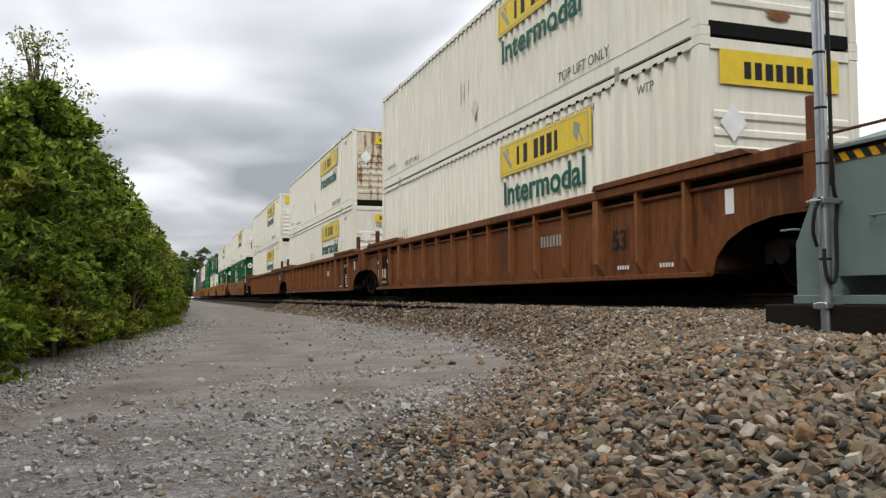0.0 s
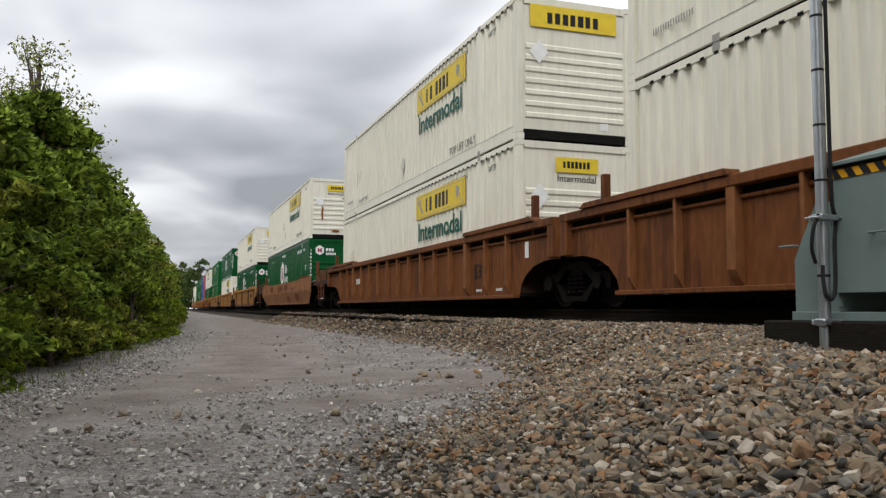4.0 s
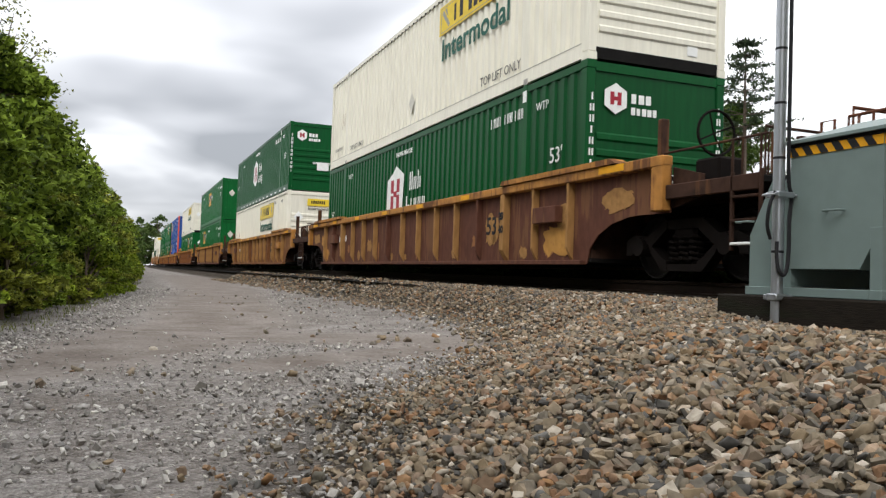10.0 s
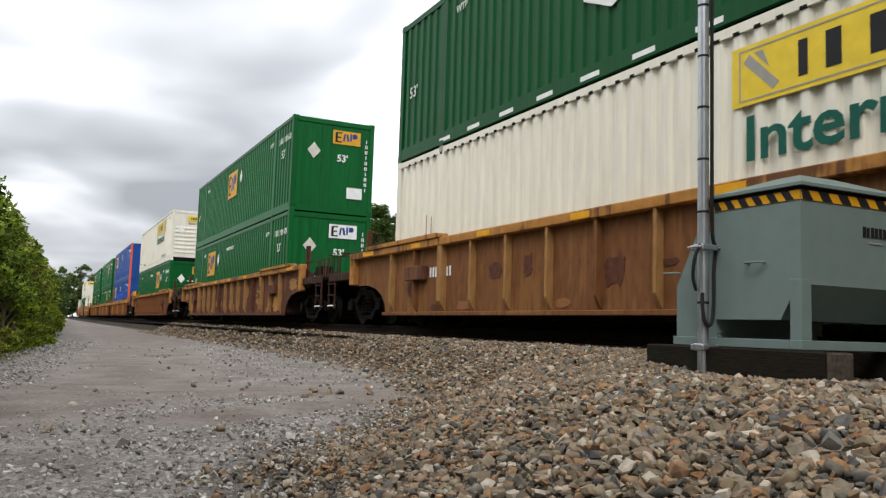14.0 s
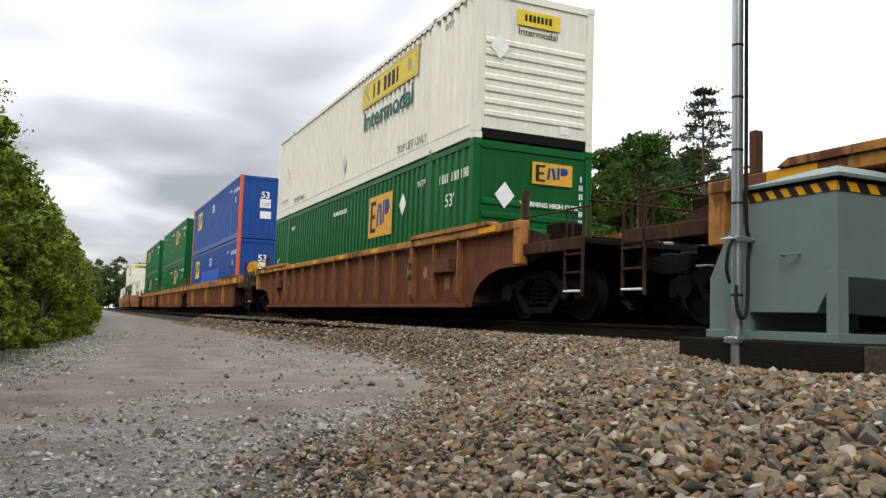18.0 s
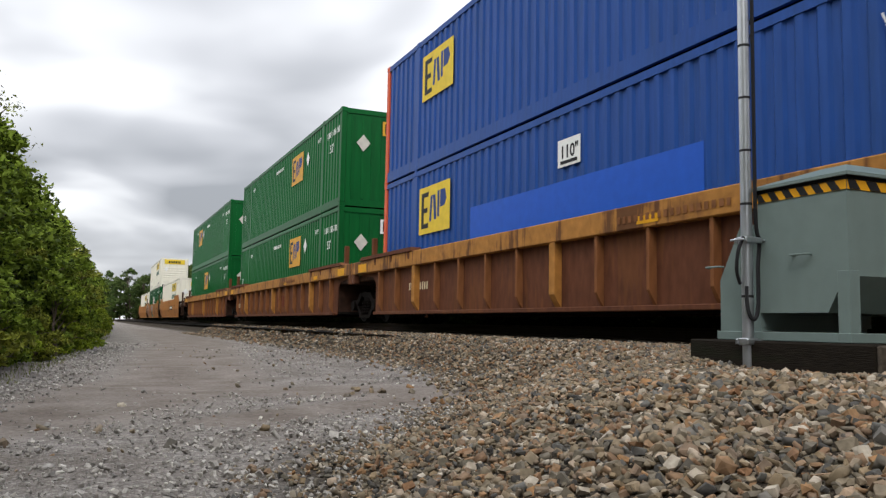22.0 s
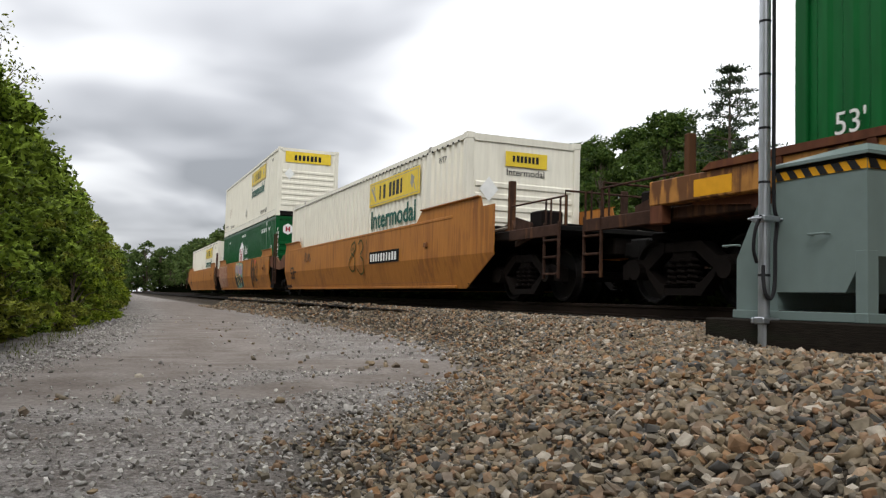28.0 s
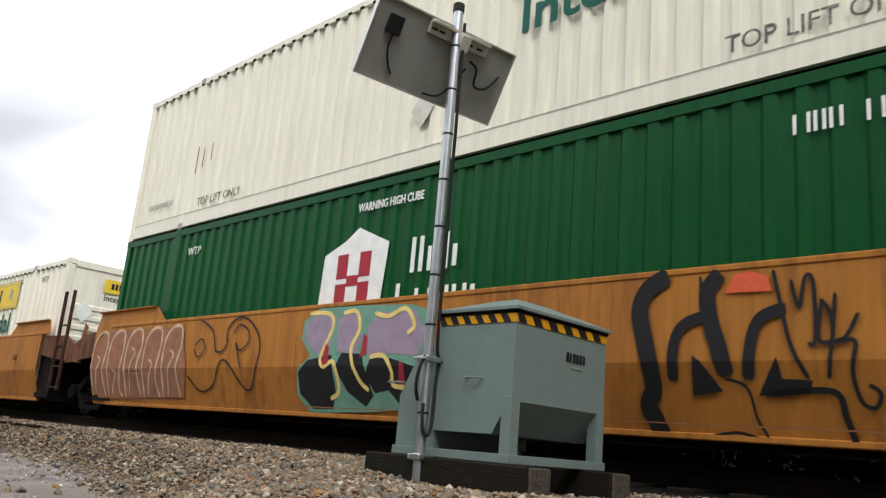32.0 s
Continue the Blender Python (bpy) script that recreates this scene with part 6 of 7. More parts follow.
    decal("nameplate", bars(0.26, 0.075, 6, r, 0.2), "ink", h, Matrix.Translation((0.62, -0.003, 0.80)) @ END)
    decal("nameplate", flat([rect(0, 0, 0.15, 0.012)]), "grey_ink", h, Matrix.Translation((0.68, -0.003, 0.755)) @ END)
    for y, z in ((0.30, 0.60), (L + 0.36, 0.56)):
        part("handle", tube(bmesh.new(), [(0, y, z), (-0.05, y, z + 0.0), (-0.055, y + 0.005, z), (-0.055, y + 0.135, z), (-0.05, y + 0.14, z), (0, y + 0.14, z)], 0.008, 8), "box", h)
    return h


hopper()
for x in (4.42, 5.42):
    t = empty("old_sleeper", "old dark creosoted sleeper laid as a hopper base", "sleeper", "sleepers under the hopper")
    t.location = (x, 3.5, 0.43)
    part("timber", boxes((0, 0.24, 0.03, 1.70, -0.14, 0.178), bevel=0.012), "tie", t)
    part("sawn_end", boxes((0.004, 0.236, 0.0, 0.029, -0.138, 0.174), bevel=0.012), "tie_end", t)


def mast():
    p = empty("solar_mast", "galvanised pipe mast with a solar panel and a taped cable", "mast")
    p.location = (4.43, 4.58, 0.30)
    H = 4.04
    part("pipe", tube(bmesh.new(), [(0, 0, 0), (0, 0, H)], 0.041, 20), "galv", p)
    part("cap", tube(bmesh.new(), [(0, 0, H), (0, 0, H + 0.07), (0, 0, H + 0.085)], [0.05, 0.05, 0.03], 16), "rubber", p)
    for z in (0.30, 1.04):
        part("clamp", boxes((-0.065, 0.09, -0.066, -0.044, z - 0.02, z + 0.02), (-0.065, 0.09, 0.044, 0.066, z - 0.02, z + 0.02), (-0.052, 0.052, -0.048, 0.048, z - 0.026, z + 0.026), bevel=0.006), "galv", p)
    for z in (0.62, 1.3, 1.7, 2.1, 2.5, 2.9, 3.3, 3.7):
        part("cable_tie", tube(bmesh.new(), [(0, 0, z), (0, 0, z + 0.018)], 0.0435, 16), "rubber", p)
    for dx in (-0.085, 0.105):
        part("clamp_bolt", tube(bmesh.new(), [(dx, -0.07, 1.04), (dx, 0.07, 1.04)], 0.008, 6), "galv", p)
    pts = [(0.058, -0.03, 3.95), (0.058, -0.03, 2.0), (0.060, -0.03, 1.2), (0.10, -0.02, 1.04), (0.07, -0.035, 0.85), (0.055, -0.05, 0.66), (0.03, -0.065, 0.52), (-0.01, -0.07, 0.46), (-0.045, -0.06, 0.50), (-0.05, -0.045, 0.60), (-0.045, -0.04, 0.70)]
    part("cable", tube(bmesh.new(), smooth(pts), 0.014, 8), "rubber", p)
    part("cable", tube(bmesh.new(), smooth([(-0.06, -0.03, 1.06), (-0.10, -0.02, 0.96), (-0.10, 0.0, 0.82), (-0.05, 0.02, 0.72)]), 0.013, 8), "rubber", p)
    # the panel, tilted up and away from the road
    panel = part("solar_panel", boxes((-0.73, 0.73, -0.33, 0.33, 0.0, 0.008)), "panel_back", p, "grey solar panel seen from its back")
    panel.matrix_basis = Matrix.Translation((-0.03, 0.17, 3.60)) @ pose(0, 0, 0, 61, 0, 173.2)
    for a in ((-0.74, 0.74, -0.34, -0.325), (-0.74, 0.74, 0.325, 0.34), (-0.74, -0.725, -0.325, 0.325), (0.725, 0.74, -0.325, 0.325)):
        part("panel_frame", boxes((*a, -0.02, 0.03)), "aluminium", panel)
    part("cells", boxes((-0.724, 0.724, -0.324, 0.324, 0.009, 0.014)), "glass", panel)
    part("junction_box", boxes((0.46, 0.60, 0.06, 0.22, -0.04, -0.001), bevel=0.008), "rubber", panel)
    part("cable", tube(bmesh.new(), smooth([(0.52, 0.06, -0.02), (0.52, -0.06, -0.03), (0.46, -0.18, -0.02), (0.40, -0.24, -0.01)]), 0.009, 6), "rubber", panel)
    part("cable", tube(bmesh.new(), smooth([(0.05, -0.29, -0.02), (-0.1, -0.26, -0.03), (-0.2, -0.12, -0.03), (-0.26, 0.05, -0.04)]), 0.009, 6), "rubber", panel)
    part("cable", tube(bmesh.new(), smooth([(-0.28, 0.12, -0.04), (-0.38, 0.08, -0.03), (-0.42, -0.06, -0.03), (-0.55, -0.04, -0.03), (-0.64, 0.1, -0.02)]), 0.011, 6), "rubber", panel)
    part("bracket", boxes((-0.42, 0.22, 0.20, 0.32, -0.03, -0.002), (-0.42, 0.22, 0.29, 0.32, -0.07, -0.03), bevel=0.004), "pale_plate", panel, "pale slotted bracket")
    for x in (-0.36, -0.25, 0.06, 0.14):
        part("bracket_slot", boxes((x, x + 0.06, 0.235, 0.255, -0.034, -0.0305)), "rubber", panel)
    part("bracket", boxes((-0.16, -0.06, 0.16, 0.30, -0.13, -0.03), bevel=0.006), "pale_plate", panel)
    return p


mast()


# ---- planting ----
def leaves(rng, pts, size, flat_up=1.1):
    """Small folded leaves at the points, as one mesh."""
    n = len(pts)
    up = rng.normal(size=(n, 3)) + (0, 0, flat_up)
    up /= np.linalg.norm(up, axis=1)[:, None]
    d = rng.normal(size=(n, 3))
    d -= up * (d * up).sum(1)[:, None]
    d /= np.linalg.norm(d, axis=1)[:, None]
    u = np.cross(up, d)
    s = size * rng.uniform(0.6, 1.3, (n, 1))
    p = np.asarray(pts)
    nrm = np.cross(d, u)
    v = np.stack([p - d * s, p + u * s * 0.45 - nrm * s * 0.12, p + d * s, p - u * s * 0.45 - nrm * s * 0.12], 1).reshape(-1, 3)
    f = np.arange(n * 4).reshape(n, 4)
    f = np.concatenate([f[:, [0, 1, 2]], f[:, [0, 2, 3]]])
    me = bpy.data.meshes.new("leaves")
    me.from_pydata(v.tolist(), [], f.tolist())
    return me


def tree_mesh(seed, height, spread, count, size, bare=0.15, clumps=46, low=0.12, lean=0.0):
    """Trunk with limbs, and a crown of leaf clumps set along the limbs' ends."""
    rng = np.random.default_rng(seed)
    bm = bmesh.new()
    top = Vector((lean + rng.normal() * 0.1, rng.normal() * 0.1, height * 0.86))
    mid = Vector((lean * 0.4 + rng.normal() * 0.12, rng.normal() * 0.12, height * 0.45))
    r0 = 0.018 * height + 0.02
    tube(bm, [(0, 0, -0.25), (0, 0, 0.2), mid, top], [r0 * 1.3, r0, r0 * 0.62, 0.012], 8)
    centres = []
    for k in range(clumps):
        t = rng.uniform(low, 1.0)
        prof = max(0.12, math.sin(math.pi * min(1.0, max(0.05, 0.22 + 0.80 * t)))) ** 0.7
        a = rng.uniform(0, 2 * math.pi)
        rad = spread * prof * rng.uniform(0.35, 1.05)
        c = Vector((lean * t + rad * math.cos(a), rad * math.sin(a), height * (0.10 + 0.88 * t)))
        centres.append((c, rng.uniform(0.22, 0.5) * spread * 0.62))
        if k % 2 == 0:
            b = mid.lerp(top, rng.uniform(0, 0.8)) if t > 0.45 else Vector((0, 0, height * rng.uniform(0.12, 0.4)))
            if b.z > c.z:
                b = Vector((0, 0, max(0.2, c.z * 0.55)))
            tube(bm, [b, b.lerp(c, 0.5) + Vector((0, 0, 0.1)), c], [r0 * 0.35, r0 * 0.2, 0.006], 5)
    pts = []
    for c, r in centres:
        m = int(count / clumps)
        q = rng.normal(size=(m, 3))
        q /= np.linalg.norm(q, axis=1)[:, None]
        q *= r * rng.uniform(0.25, 1.0, (m, 1)) ** 0.5
        q[:, 2] = q[:, 2] * 0.5 - 0.3 * (q[:, 0] ** 2 + q[:, 1] ** 2) / r
        pts.append(q + np.array(c))
    return mesh_of(bm, "trunk"), leaves(rng, np.concatenate(pts), size)


def plant(name, meshes, leaf, label, category, group):
    t = empty(name, label, category, group)
    part_of("trunk", meshes[0], "bark", t)
    part_of("crown", meshes[1], leaf, t)
    return t


NEAR = [plant("tree", tree_mesh(s, h, sp, n, 0.095, clumps=95, low=0.0), leaf, "young broad-leaved tree in full leaf at the road's edge", "tree", "trees along the road")
        for s, h, sp, n, leaf in ((11, 5.0, 1.9, 11000, "leaf"), (12, 4.5, 1.7, 10000, "leaf"), (13, 4.8, 1.8, 10000, "leaf_olive"), (14, 5.4, 2.0, 11000, "leaf"))]
SHRUB = [plant("shrub", tree_mesh(s, 1.5, 0.85, 3000, 0.06, clumps=26, low=0.0), leaf, "bright green leafy shrub at the road's edge", "shrub", "shrubs along the road")
         for s, leaf in ((31, "leaf_bright"), (32, "leaf"), (33, "leaf_olive"))]
FAR = [plant("tree", tree_mesh(s, h, sp, 7000, 0.2, clumps=70, low=0.0), "leaf_far", "tall broad-leaved tree beyond the track", "tree", "trees beyond the track")
       for s, h, sp in ((41, 11.0, 3.6), (42, 9.5, 3.3), (43, 12.0, 3.4))]
DISTANT = [plant("tree", tree_mesh(s, h, sp, 1900, 0.36, clumps=60, low=0.0), "leaf_distant", "tall broad-leaved tree far along the track", "tree", "trees beyond the track")
           for s, h, sp in ((44, 11.0, 3.6), (45, 9.5, 3.3), (46, 12.0, 3.4))]
SPARSE = [plant("tree", tree_mesh(s, 8.6, 2.3, 2000, 0.07, clumps=90, low=0.3), "leaf_olive", "tall slender tree with thin spring foliage", "tree", "trees along the road") for s in (51, 52)]


def pine_mesh(seed, height):
    """A pine: bare trunk below, flat whorls of needle tufts above."""
    rng = np.random.default_rng(seed)
    bm = tube(bmesh.new(), [(0, 0, -0.3), (0.1, 0, height * 0.5), (0.15, 0.05, height)], [0.2, 0.13, 0.02], 8)
    pts = []
    z = height * 0.5
    while z < height - 0.2:
        f = (height - z) / (height * 0.5)
        for a in np.linspace(0, 2 * math.pi, 6)[:-1] + rng.uniform(0, 2):
            r = (0.35 + 3.3 * min(1.0, f * 1.25)) * rng.uniform(0.45, 1.1)
            way = Vector((math.cos(a), math.sin(a), rng.uniform(0.02, 0.28)))
            tube(bm, [(0.1, 0, z), Vector((0.1, 0, z)) + way * r], [0.035, 0.008], 4)
            for k in np.arange(0.45, 1.05, 0.16):
                q = rng.normal(size=(15, 3)) * (0.26, 0.26, 0.07)
                pts.append(q + np.array((0.1, 0, z)) + np.array(way) * r * k + rng.normal(size=3) * (0.18, 0.18, 0.05) * k)
        z += 0.78
    return mesh_of(bm, "trunk"), leaves(rng, np.concatenate(pts), 0.15, 0.6)


PINE = plant("pine", pine_mesh(61, 13.5), "needle", "tall pine with layered branches beyond the track", "tree", "trees beyond the track")


def set_out(kinds, spots, rr):
    used = set()
    for k, x, y, s in spots:
        z = ground_z(x, y)
        m = pose(x, y, z - 0.05, 0, 0, rr.uniform(0, 360)) @ Matrix.Scale(s, 4)
        t = kinds[k % len(kinds)]
        if k % len(kinds) in used:
            t = copy_thing(t, pose(x, y, z - 0.05, 0, 0, rr.uniform(0, 360)))
        used.add(k % len(kinds))
        t.matrix_basis = m


rr = random.Random(9)


edge = edge_line
spots = []
y, k = 7.0, 0
while y < 75:
    spots.append((k * 7 + k // 3, edge(y) - 2.25 + rr.uniform(-0.3, 0.15), y, rr.uniform(0.70, 0.96)))
    if k % 2 == 0:
        spots.append((k * 5 + 1, edge(y) - 4.4 + rr.uniform(-0.5, 0.5), y + 1.0, rr.uniform(0.9, 1.1)))
    y += 1.4 + 0.02 * y
    k += 1
# unseen trees beside and behind the road, added to block sky light
for x, y, s in ((-5.6, 3.2, 1.5), (-5.4, -1.0, 1.9), (2.6, -8.5, 2.2), (6.0, -9.0, 2.2), (9.8, -24.0, 2.0), (-8.5, 0.5, 2.2), (-8.0, -6.0, 2.3)):
    spots.append((k, x, y, s))
    k += 1
set_out(NEAR, spots, rr)
spots = []
y, k = 5.4, 0
while y < 45:
    spots.append((k * 5 + k // 2, edge(y) - 0.62 + rr.uniform(-0.3, 0.12), y, rr.uniform(0.5, 0.95)))
    if k % 2:
        spots.append((k * 3 + 1, edge(y) - 1.5 + rr.uniform(-0.3, 0.12), y, rr.uniform(0.8, 1.2)))
    y += 0.5 + 0.02 * y
    k += 1
set_out(SHRUB, spots, rr)
set_out(SPARSE, [(0, -3.5, 26.0, 1.0), (1, -4.9, 29.0, 0.95), (0, -5.6, 27.0, 0.85), (1, -4.0, 36.0, 0.9)], rr)
spots = []
y, k = 33.0, 0
while y < 330:
    tall = 0.9 if y < 52 else 0.8 if y < 75 else 1.15 if y < 115 else 1.6
    spots.append((k * 7 + k // 2, TRACK + 17 + rr.uniform(-2, 2), y, tall * rr.uniform(0.62, 0.82)))
    spots.append((k * 5 + 2, TRACK + 22 + rr.uniform(-2, 3), y + 4, tall * rr.uniform(0.75, 0.95)))
    y += (1.3 if y < 52 else 2.8) + 0.025 * y
    k += 1
y = 40.0
while y < 85:
    spots.append((int(y * 3), TRACK + 27 + rr.uniform(-2, 3), y, rr.uniform(0.78, 0.98)))
    spots.append((int(y * 5), TRACK + 14 + rr.uniform(-1, 1), y + 1, rr.uniform(0.26, 0.4)))
    y += 2.1
for k in range(40):
    spots.append((k, -24 + k * 1.9 + rr.uniform(-1, 1), 340 + rr.uniform(-30, 30), rr.uniform(1.1, 1.7)))
y = 78
while y < 330:
    spots.append((int(y), edge(y) - rr.uniform(1.5, 2.6), y, rr.uniform(0.3, 0.42)))
    spots.append((int(y) + 1, edge(y) - rr.uniform(5, 7), y + 2, rr.uniform(0.5, 0.7)))
    y += 3 + 0.02 * y
set_out(FAR, [p for p in spots if p[2] < 95], rr)
set_out(DISTANT, [p for p in spots if p[2] >= 95], rr)
set_out([PINE], [(0, TRACK + 17.2, 27.8, 0.66), (0, TRACK + 22, 47, 0.6), (0, TRACK + 24, 80, 0.7)], rr)


# ---- stones ----
def lumps(count, seed, extra=7):
    """Broken stone shapes to pick from: the hulls of jittered corners, as vertices and triangles."""
    rng = np.random.default_rng(seed)
    shapes = []
    for _ in range(count):
        bm = bmesh.new()
        w = np.array([(x, y, z) for x in (-1, 1) for y in (-1, 1) for z in (-1, 1)]) * rng.uniform(0.52, 0.92, (8, 3))
        u = rng.normal(size=(extra, 3))
        w = np.concatenate([w, u / np.linalg.norm(u, axis=1)[:, None] * rng.uniform(0.95, 1.15, (extra, 1))])
        w *= np.array((1.0, rng.uniform(0.5, 0.95), rng.uniform(0.26, 0.62))) * 1.28
        for c in w:
            bm.verts.new(c)
        hull = bmesh.ops.convex_hull(bm, input=bm.verts[:])
        loose = [v for v in bm.verts if not v.link_faces]
        bmesh.ops.delete(bm, geom=loose, context='VERTS')
        bmesh.ops.triangulate(bm, faces=bm.faces[:])
        bm.verts.index_update()
        shapes.append((np.array([v.co[:] for v in bm.verts]), np.array([[v.index for v in f.verts] for f in bm.faces])))
        bm.free()
    return shapes


def scatter(name, places, sizes, material, label, category, seed, tilt=0.62, extra=7):
    rng = np.random.default_rng(seed)
    shapes = lumps(16, seed, extra)
    pick = rng.integers(0, 16, len(places))
    verts, tris, base = [], [], 0
    for k, (shape, f) in enumerate(shapes):
        at, size = places[pick == k], sizes[pick == k]
        n, nv = len(at), len(shape)
        a, b, c = rng.uniform(0, 2 * math.pi, n), rng.normal(0, tilt, n), rng.normal(0, tilt, n)
        ca, sa, cb, sb, cc, sc = np.cos(a), np.sin(a), np.cos(b), np.sin(b), np.cos(c), np.sin(c)
        o, e = np.zeros(n), np.ones(n)
        rz = np.array([[ca, -sa, o], [sa, ca, o], [o, o, e]]).transpose(2, 0, 1)
        rx = np.array([[e, o, o], [o, cb, -sb], [o, sb, cb]]).transpose(2, 0, 1)
        ry = np.array([[cc, o, sc], [o, e, o], [-sc, o, cc]]).transpose(2, 0, 1)
        v = np.einsum('nij,kj->nki', rz @ rx @ ry, shape) * size[:, None, None] + at[:, None, :]
        verts.append(v.reshape(-1, 3))
        tris.append((f[None] + (np.arange(n) * nv)[:, None, None]).reshape(-1, 3) + base)
        base += n * nv
    v, tri = np.concatenate(verts), np.concatenate(tris)
    me = bpy.data.meshes.new(name)
    me.vertices.add(len(v))
    me.vertices.foreach_set("co", v.reshape(-1))
    me.loops.add(tri.size)
    me.loops.foreach_set("vertex_index", tri.reshape(-1))
    me.polygons.add(len(tri))
    me.polygons.foreach_set("loop_start", np.arange(len(tri)) * 3)
    me.update(calc_edges=True)
    soft = rng.uniform(size=len(places)) < 0.22
    order = np.concatenate([np.flatnonzero(pick == k) for k in range(16)])
    sides = np.array([len(f) for _, f in shapes])[pick[order]]
    me.polygons.foreach_set("use_smooth", np.repeat(soft[order], sides))
    return tagged(part_of(name, me, material), label, category, kind="stuff")


def spread(x0, x1, y0, y1, step, keep, seed, lift=0.0):
    """Jittered places on the ground where keep(x, y) allows them."""
    rng = np.random.default_rng(seed)
    out = []
    for y in np.arange(y0, y1, step):
        for x in np.arange(x0, x1, step):
            px, py = x + rng.uniform(-0.5, 0.5) * step, y + rng.uniform(-0.5, 0.5) * step
            if rng.uniform() < keep(px, py):
                out.append((px, py, ground_z(px, py) + lift + rng.uniform(-0.5, 1.0) * step * 0.8))
    return np.array(out)


def shoulder(x, y):
    if x - (track_x(y) - TRACK) > 6.55:
        return 0.0
    g = toe_gap(x, y)
    soft = 0.35 + 0.035 * max(y, 0)
    return min(1.0, max(0.004, (g + soft) / (2.1 * soft)) ** 1.9) if g > -soft else 0.004


rng = np.random.default_rng(77)
def single_stones(places, sizes, seed):
    """Stones that lie one by one on the heap's near slope."""
    r = random.Random(seed)
    kinds = []
    for k, (v, f) in enumerate(lumps(16, seed)):
        me = bpy.data.meshes.new("ballast_stone")
        me.from_pydata(v.tolist(), [], f.tolist())
        me.polygons.foreach_set("use_smooth", [k % 2 == 0] * len(f))
        kinds.append(me)
    for at, size in zip(places, sizes):
        ob = part_of("ballast_stone", r.choice(kinds), "ballast_single", GROUND)
        ob.matrix_basis = pose(*[float(c) for c in at], r.gauss(0, 32), r.gauss(0, 32), r.uniform(0, 360)) @ Matrix.Scale(float(size), 4)


p = spread(-0.4, 6.6, 0.6, 6.4, 0.0275, shoulder, 1)
size = (0.0095 + 0.0165 * rng.uniform(size=len(p)) ** 2.4) * np.clip([0.75 + 0.25 * toe_gap(x, y) for x, y, _ in p], 0.6, 1.06)
near = (p[:, 0] > 1.55) & (p[:, 0] < 2.08) & (p[:, 1] > 3.3) & (p[:, 1] < 3.8)
single_stones(p[near], size[near], 21)
p, size = p[~near], size[~near]
scatter("ballast_stones", p, size, "ballast", "angular brown and grey ballast stones", "ballast", 5, extra=7)
p = spread(-0.6, 6.6, -7.0, 0.6, 0.06, shoulder, 4)
scatter("ballast_stones", p, rng.uniform(0.02, 0.038, len(p)), "ballast", "angular brown and grey ballast stones", "ballast", 4)
p = spread(1.5, 6.6, 6.4, 20, 0.042, shoulder, 2)
scatter("ballast_stones", p, rng.uniform(0.014, 0.029, len(p)), "ballast", "angular brown and grey ballast stones", "ballast", 6)
p = spread(4.6, 7.0, 20, 46, 0.08, shoulder, 3)
scatter("ballast_stones", p, rng.uniform(0.024, 0.048, len(p)), "ballast", "angular brown and grey ballast stones", "ballast", 7)


def chips_here(x, y):
    if toe_gap(x, y) > 0.45 or x < edge(y) - 0.4:
        return 0.0
    rough = (1 - 0.93 * min(1.0, worn(x, y) * 1.25)) * min(1.0, 0.25 + 1.6 * abs(noise.noise(Vector((x * 1.1, y * 0.8, 0.0)))) + 0.5 * max(0.0, noise.noise(Vector((x * 4, y * 4, 5.0)))))
    verge = max(0.0, 1 - abs(x - edge(y) - 0.25) / 0.55)
    return min(1.0, max(rough * float(np.interp(y, (3.0, 5.0, 8, 12), (0.95, 0.7, 0.28, 0.2))), verge * 0.9))


p = spread(-2.6, 3.2, 1.6, 8.0, 0.031, chips_here, 11)
scatter("gravel_chips", p, 0.0055 + 0.011 * rng.uniform(size=len(p)) ** 2.2 * (1 + (rng.uniform(size=len(p)) > 0.985) * 1.2), "chips", "small grey gravel chips on the road", "gravel", 8, extra=1)
p = spread(-2.0, 5.2, 8.0, 24.0, 0.065, chips_here, 12)
scatter("gravel_chips", p, 0.008 + 0.014 * rng.uniform(size=len(p)) ** 1.8, "chips", "small grey gravel chips on the road", "gravel", 9, extra=1)
stray = np.array([(x, y, ground_z(x, y) + 0.008) for x, y in ((2.55, 7.5), (2.62, 7.42), (2.9, 7.35), (1.9, 8.3), (2.2, 7.15), (0.1, 5.3), (-0.2, 5.6), (-0.35, 4.9), (0.45, 4.6), (1.05, 5.1), (0.3, 6.9), (2.75, 8.4), (3.1, 7.9))])
single_stones(stray, rng.uniform(0.02, 0.042, len(stray)), 13)


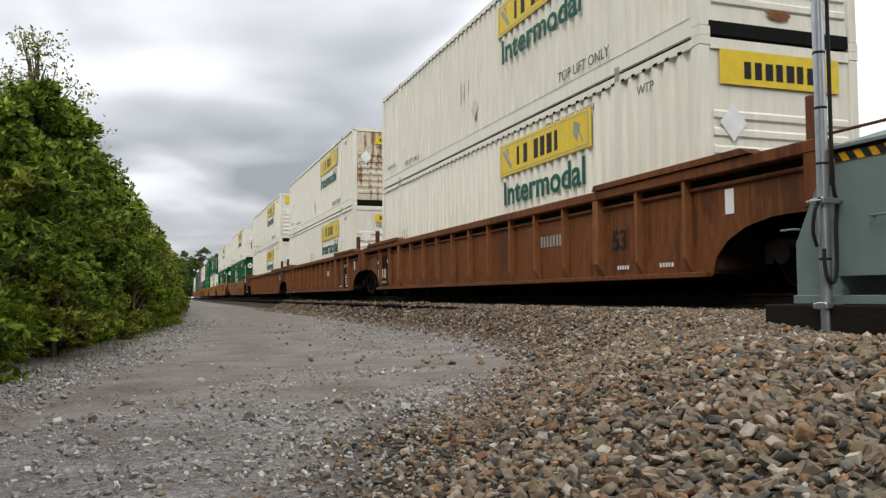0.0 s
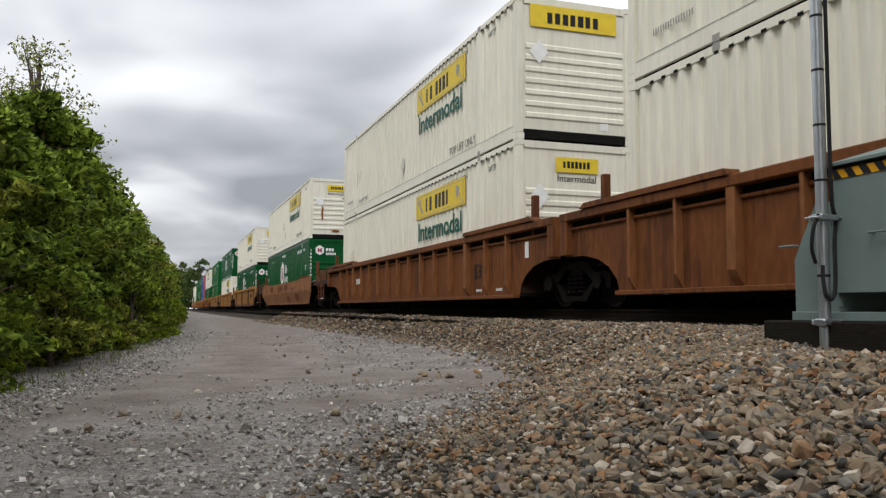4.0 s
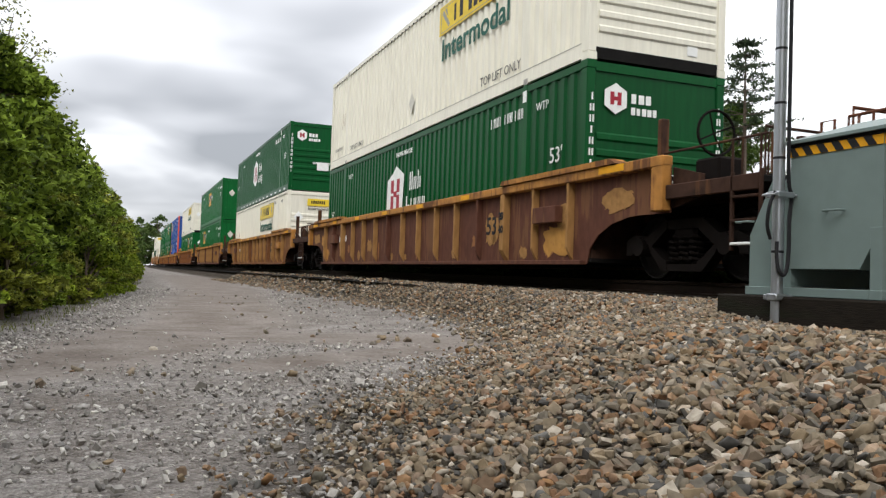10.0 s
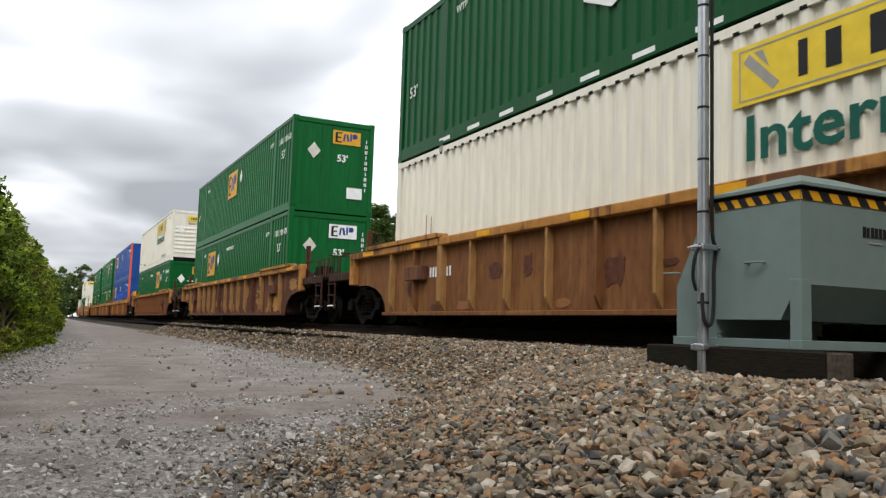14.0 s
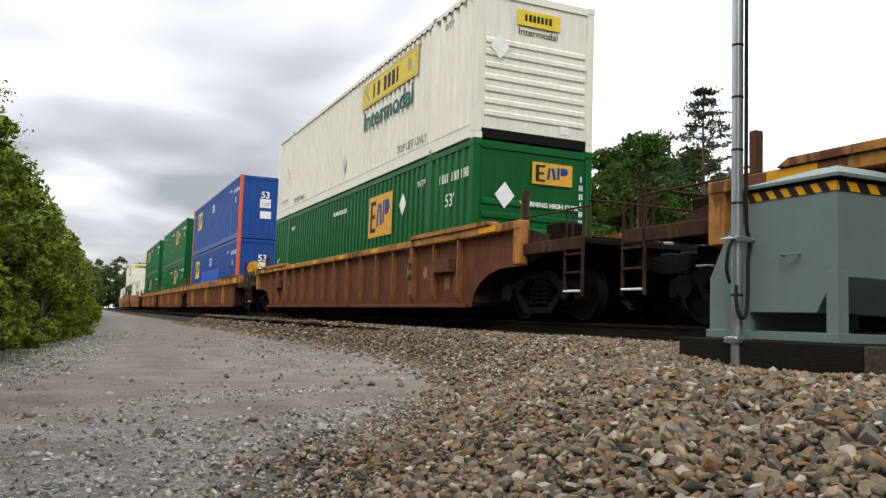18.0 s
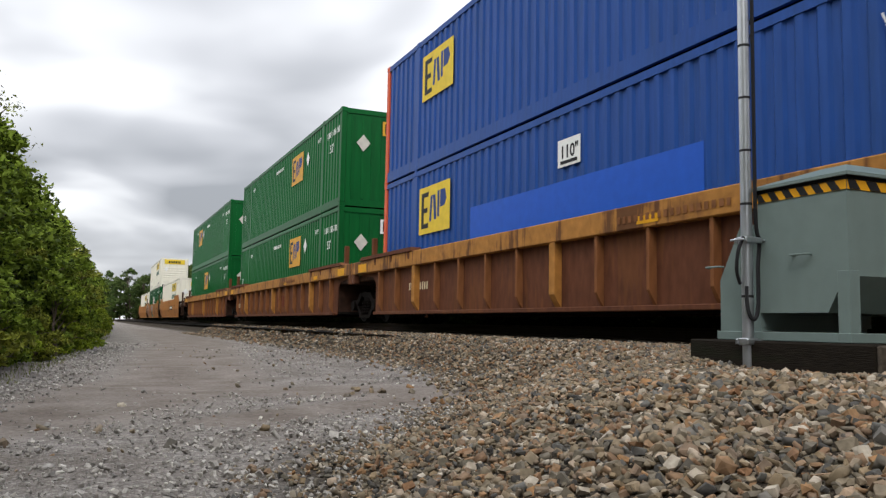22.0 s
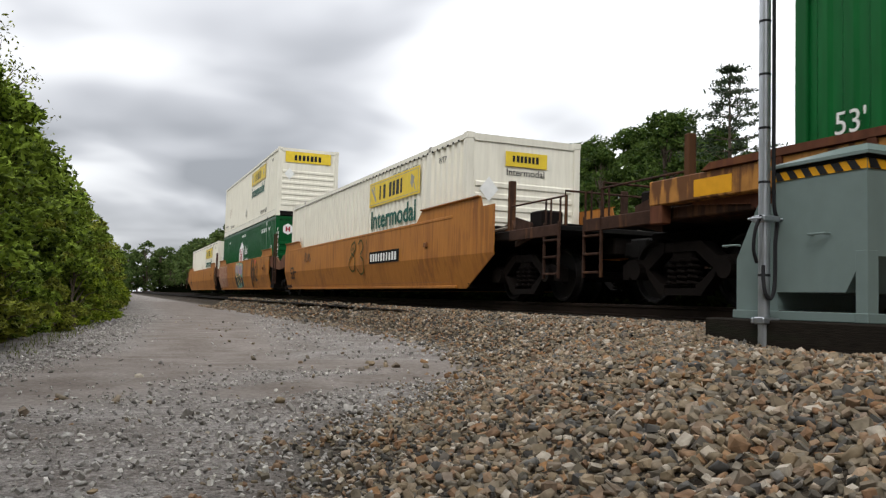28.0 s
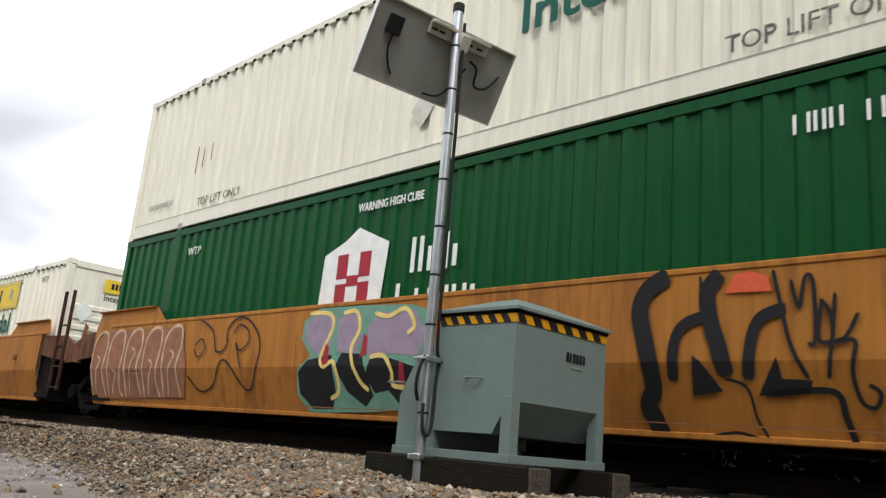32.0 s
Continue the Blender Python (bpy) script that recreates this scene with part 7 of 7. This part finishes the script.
def blades():
    """Thin grass and weeds along the road's edge."""
    rng = np.random.default_rng(15)
    base = []
    for _ in range(1300):
        y = 4.5 + 28 * rng.uniform() ** 1.6
        x = edge(y) - abs(rng.normal(0, 0.35)) - 0.08
        base.append((x, y, ground_z(x, y)))
    base = np.array(base)
    n = len(base)
    h = rng.uniform(0.02, 0.10, (n, 1))
    a = rng.uniform(0, 2 * math.pi, n)
    d = np.stack([np.cos(a), np.sin(a), np.zeros(n)], 1)
    lean = rng.normal(size=(n, 3)) * (0.35, 0.35, 0)
    w = 0.004
    tip = base + np.array((0, 0, 1)) * h + lean * h
    mid = base + np.array((0, 0, 0.55)) * h + lean * h * 0.35
    v = np.stack([base - d * w, base + d * w, mid + d * w * 0.8, tip, mid - d * w * 0.8], 1).reshape(-1, 3)
    f = np.arange(n * 5).reshape(n, 5)
    me = bpy.data.meshes.new("grass")
    me.from_pydata(v.tolist(), [], f.tolist())
    tagged(part_of("grass", me, "grass"), "thin green grass and weeds along the road's edge", "grass", kind="stuff")


blades()


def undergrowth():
    """A thicket added on the far side of the track, seen under the cars; its near-black leaf colour stands for shade.
    """
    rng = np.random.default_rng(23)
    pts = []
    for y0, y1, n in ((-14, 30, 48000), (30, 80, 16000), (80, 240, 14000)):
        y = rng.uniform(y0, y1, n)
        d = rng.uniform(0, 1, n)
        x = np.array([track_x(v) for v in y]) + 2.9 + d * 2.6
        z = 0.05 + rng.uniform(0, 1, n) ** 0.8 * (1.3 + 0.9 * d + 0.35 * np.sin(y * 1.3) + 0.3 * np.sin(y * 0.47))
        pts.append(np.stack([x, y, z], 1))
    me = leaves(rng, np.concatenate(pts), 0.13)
    tagged(part_of("undergrowth", me, "leaf_shade"), "dense undergrowth beyond the track, near black for shade", "undergrowth", kind="stuff")


undergrowth()


def motions():
    times = [i * 2.0 for i in range(17)]
    for ob, at, z in TRAIN:
        walk(ob, [(t, on_track(at + HALF - SPEED * t, z)) for t in times])
    turn = math.degrees(SPEED / 0.43)
    for ob in WHEELS:
        x, y, z = ob.location
        walk(ob, [(k / 15, pose(x, y, z, turn * k / 15)) for k in range(481)])


motions()
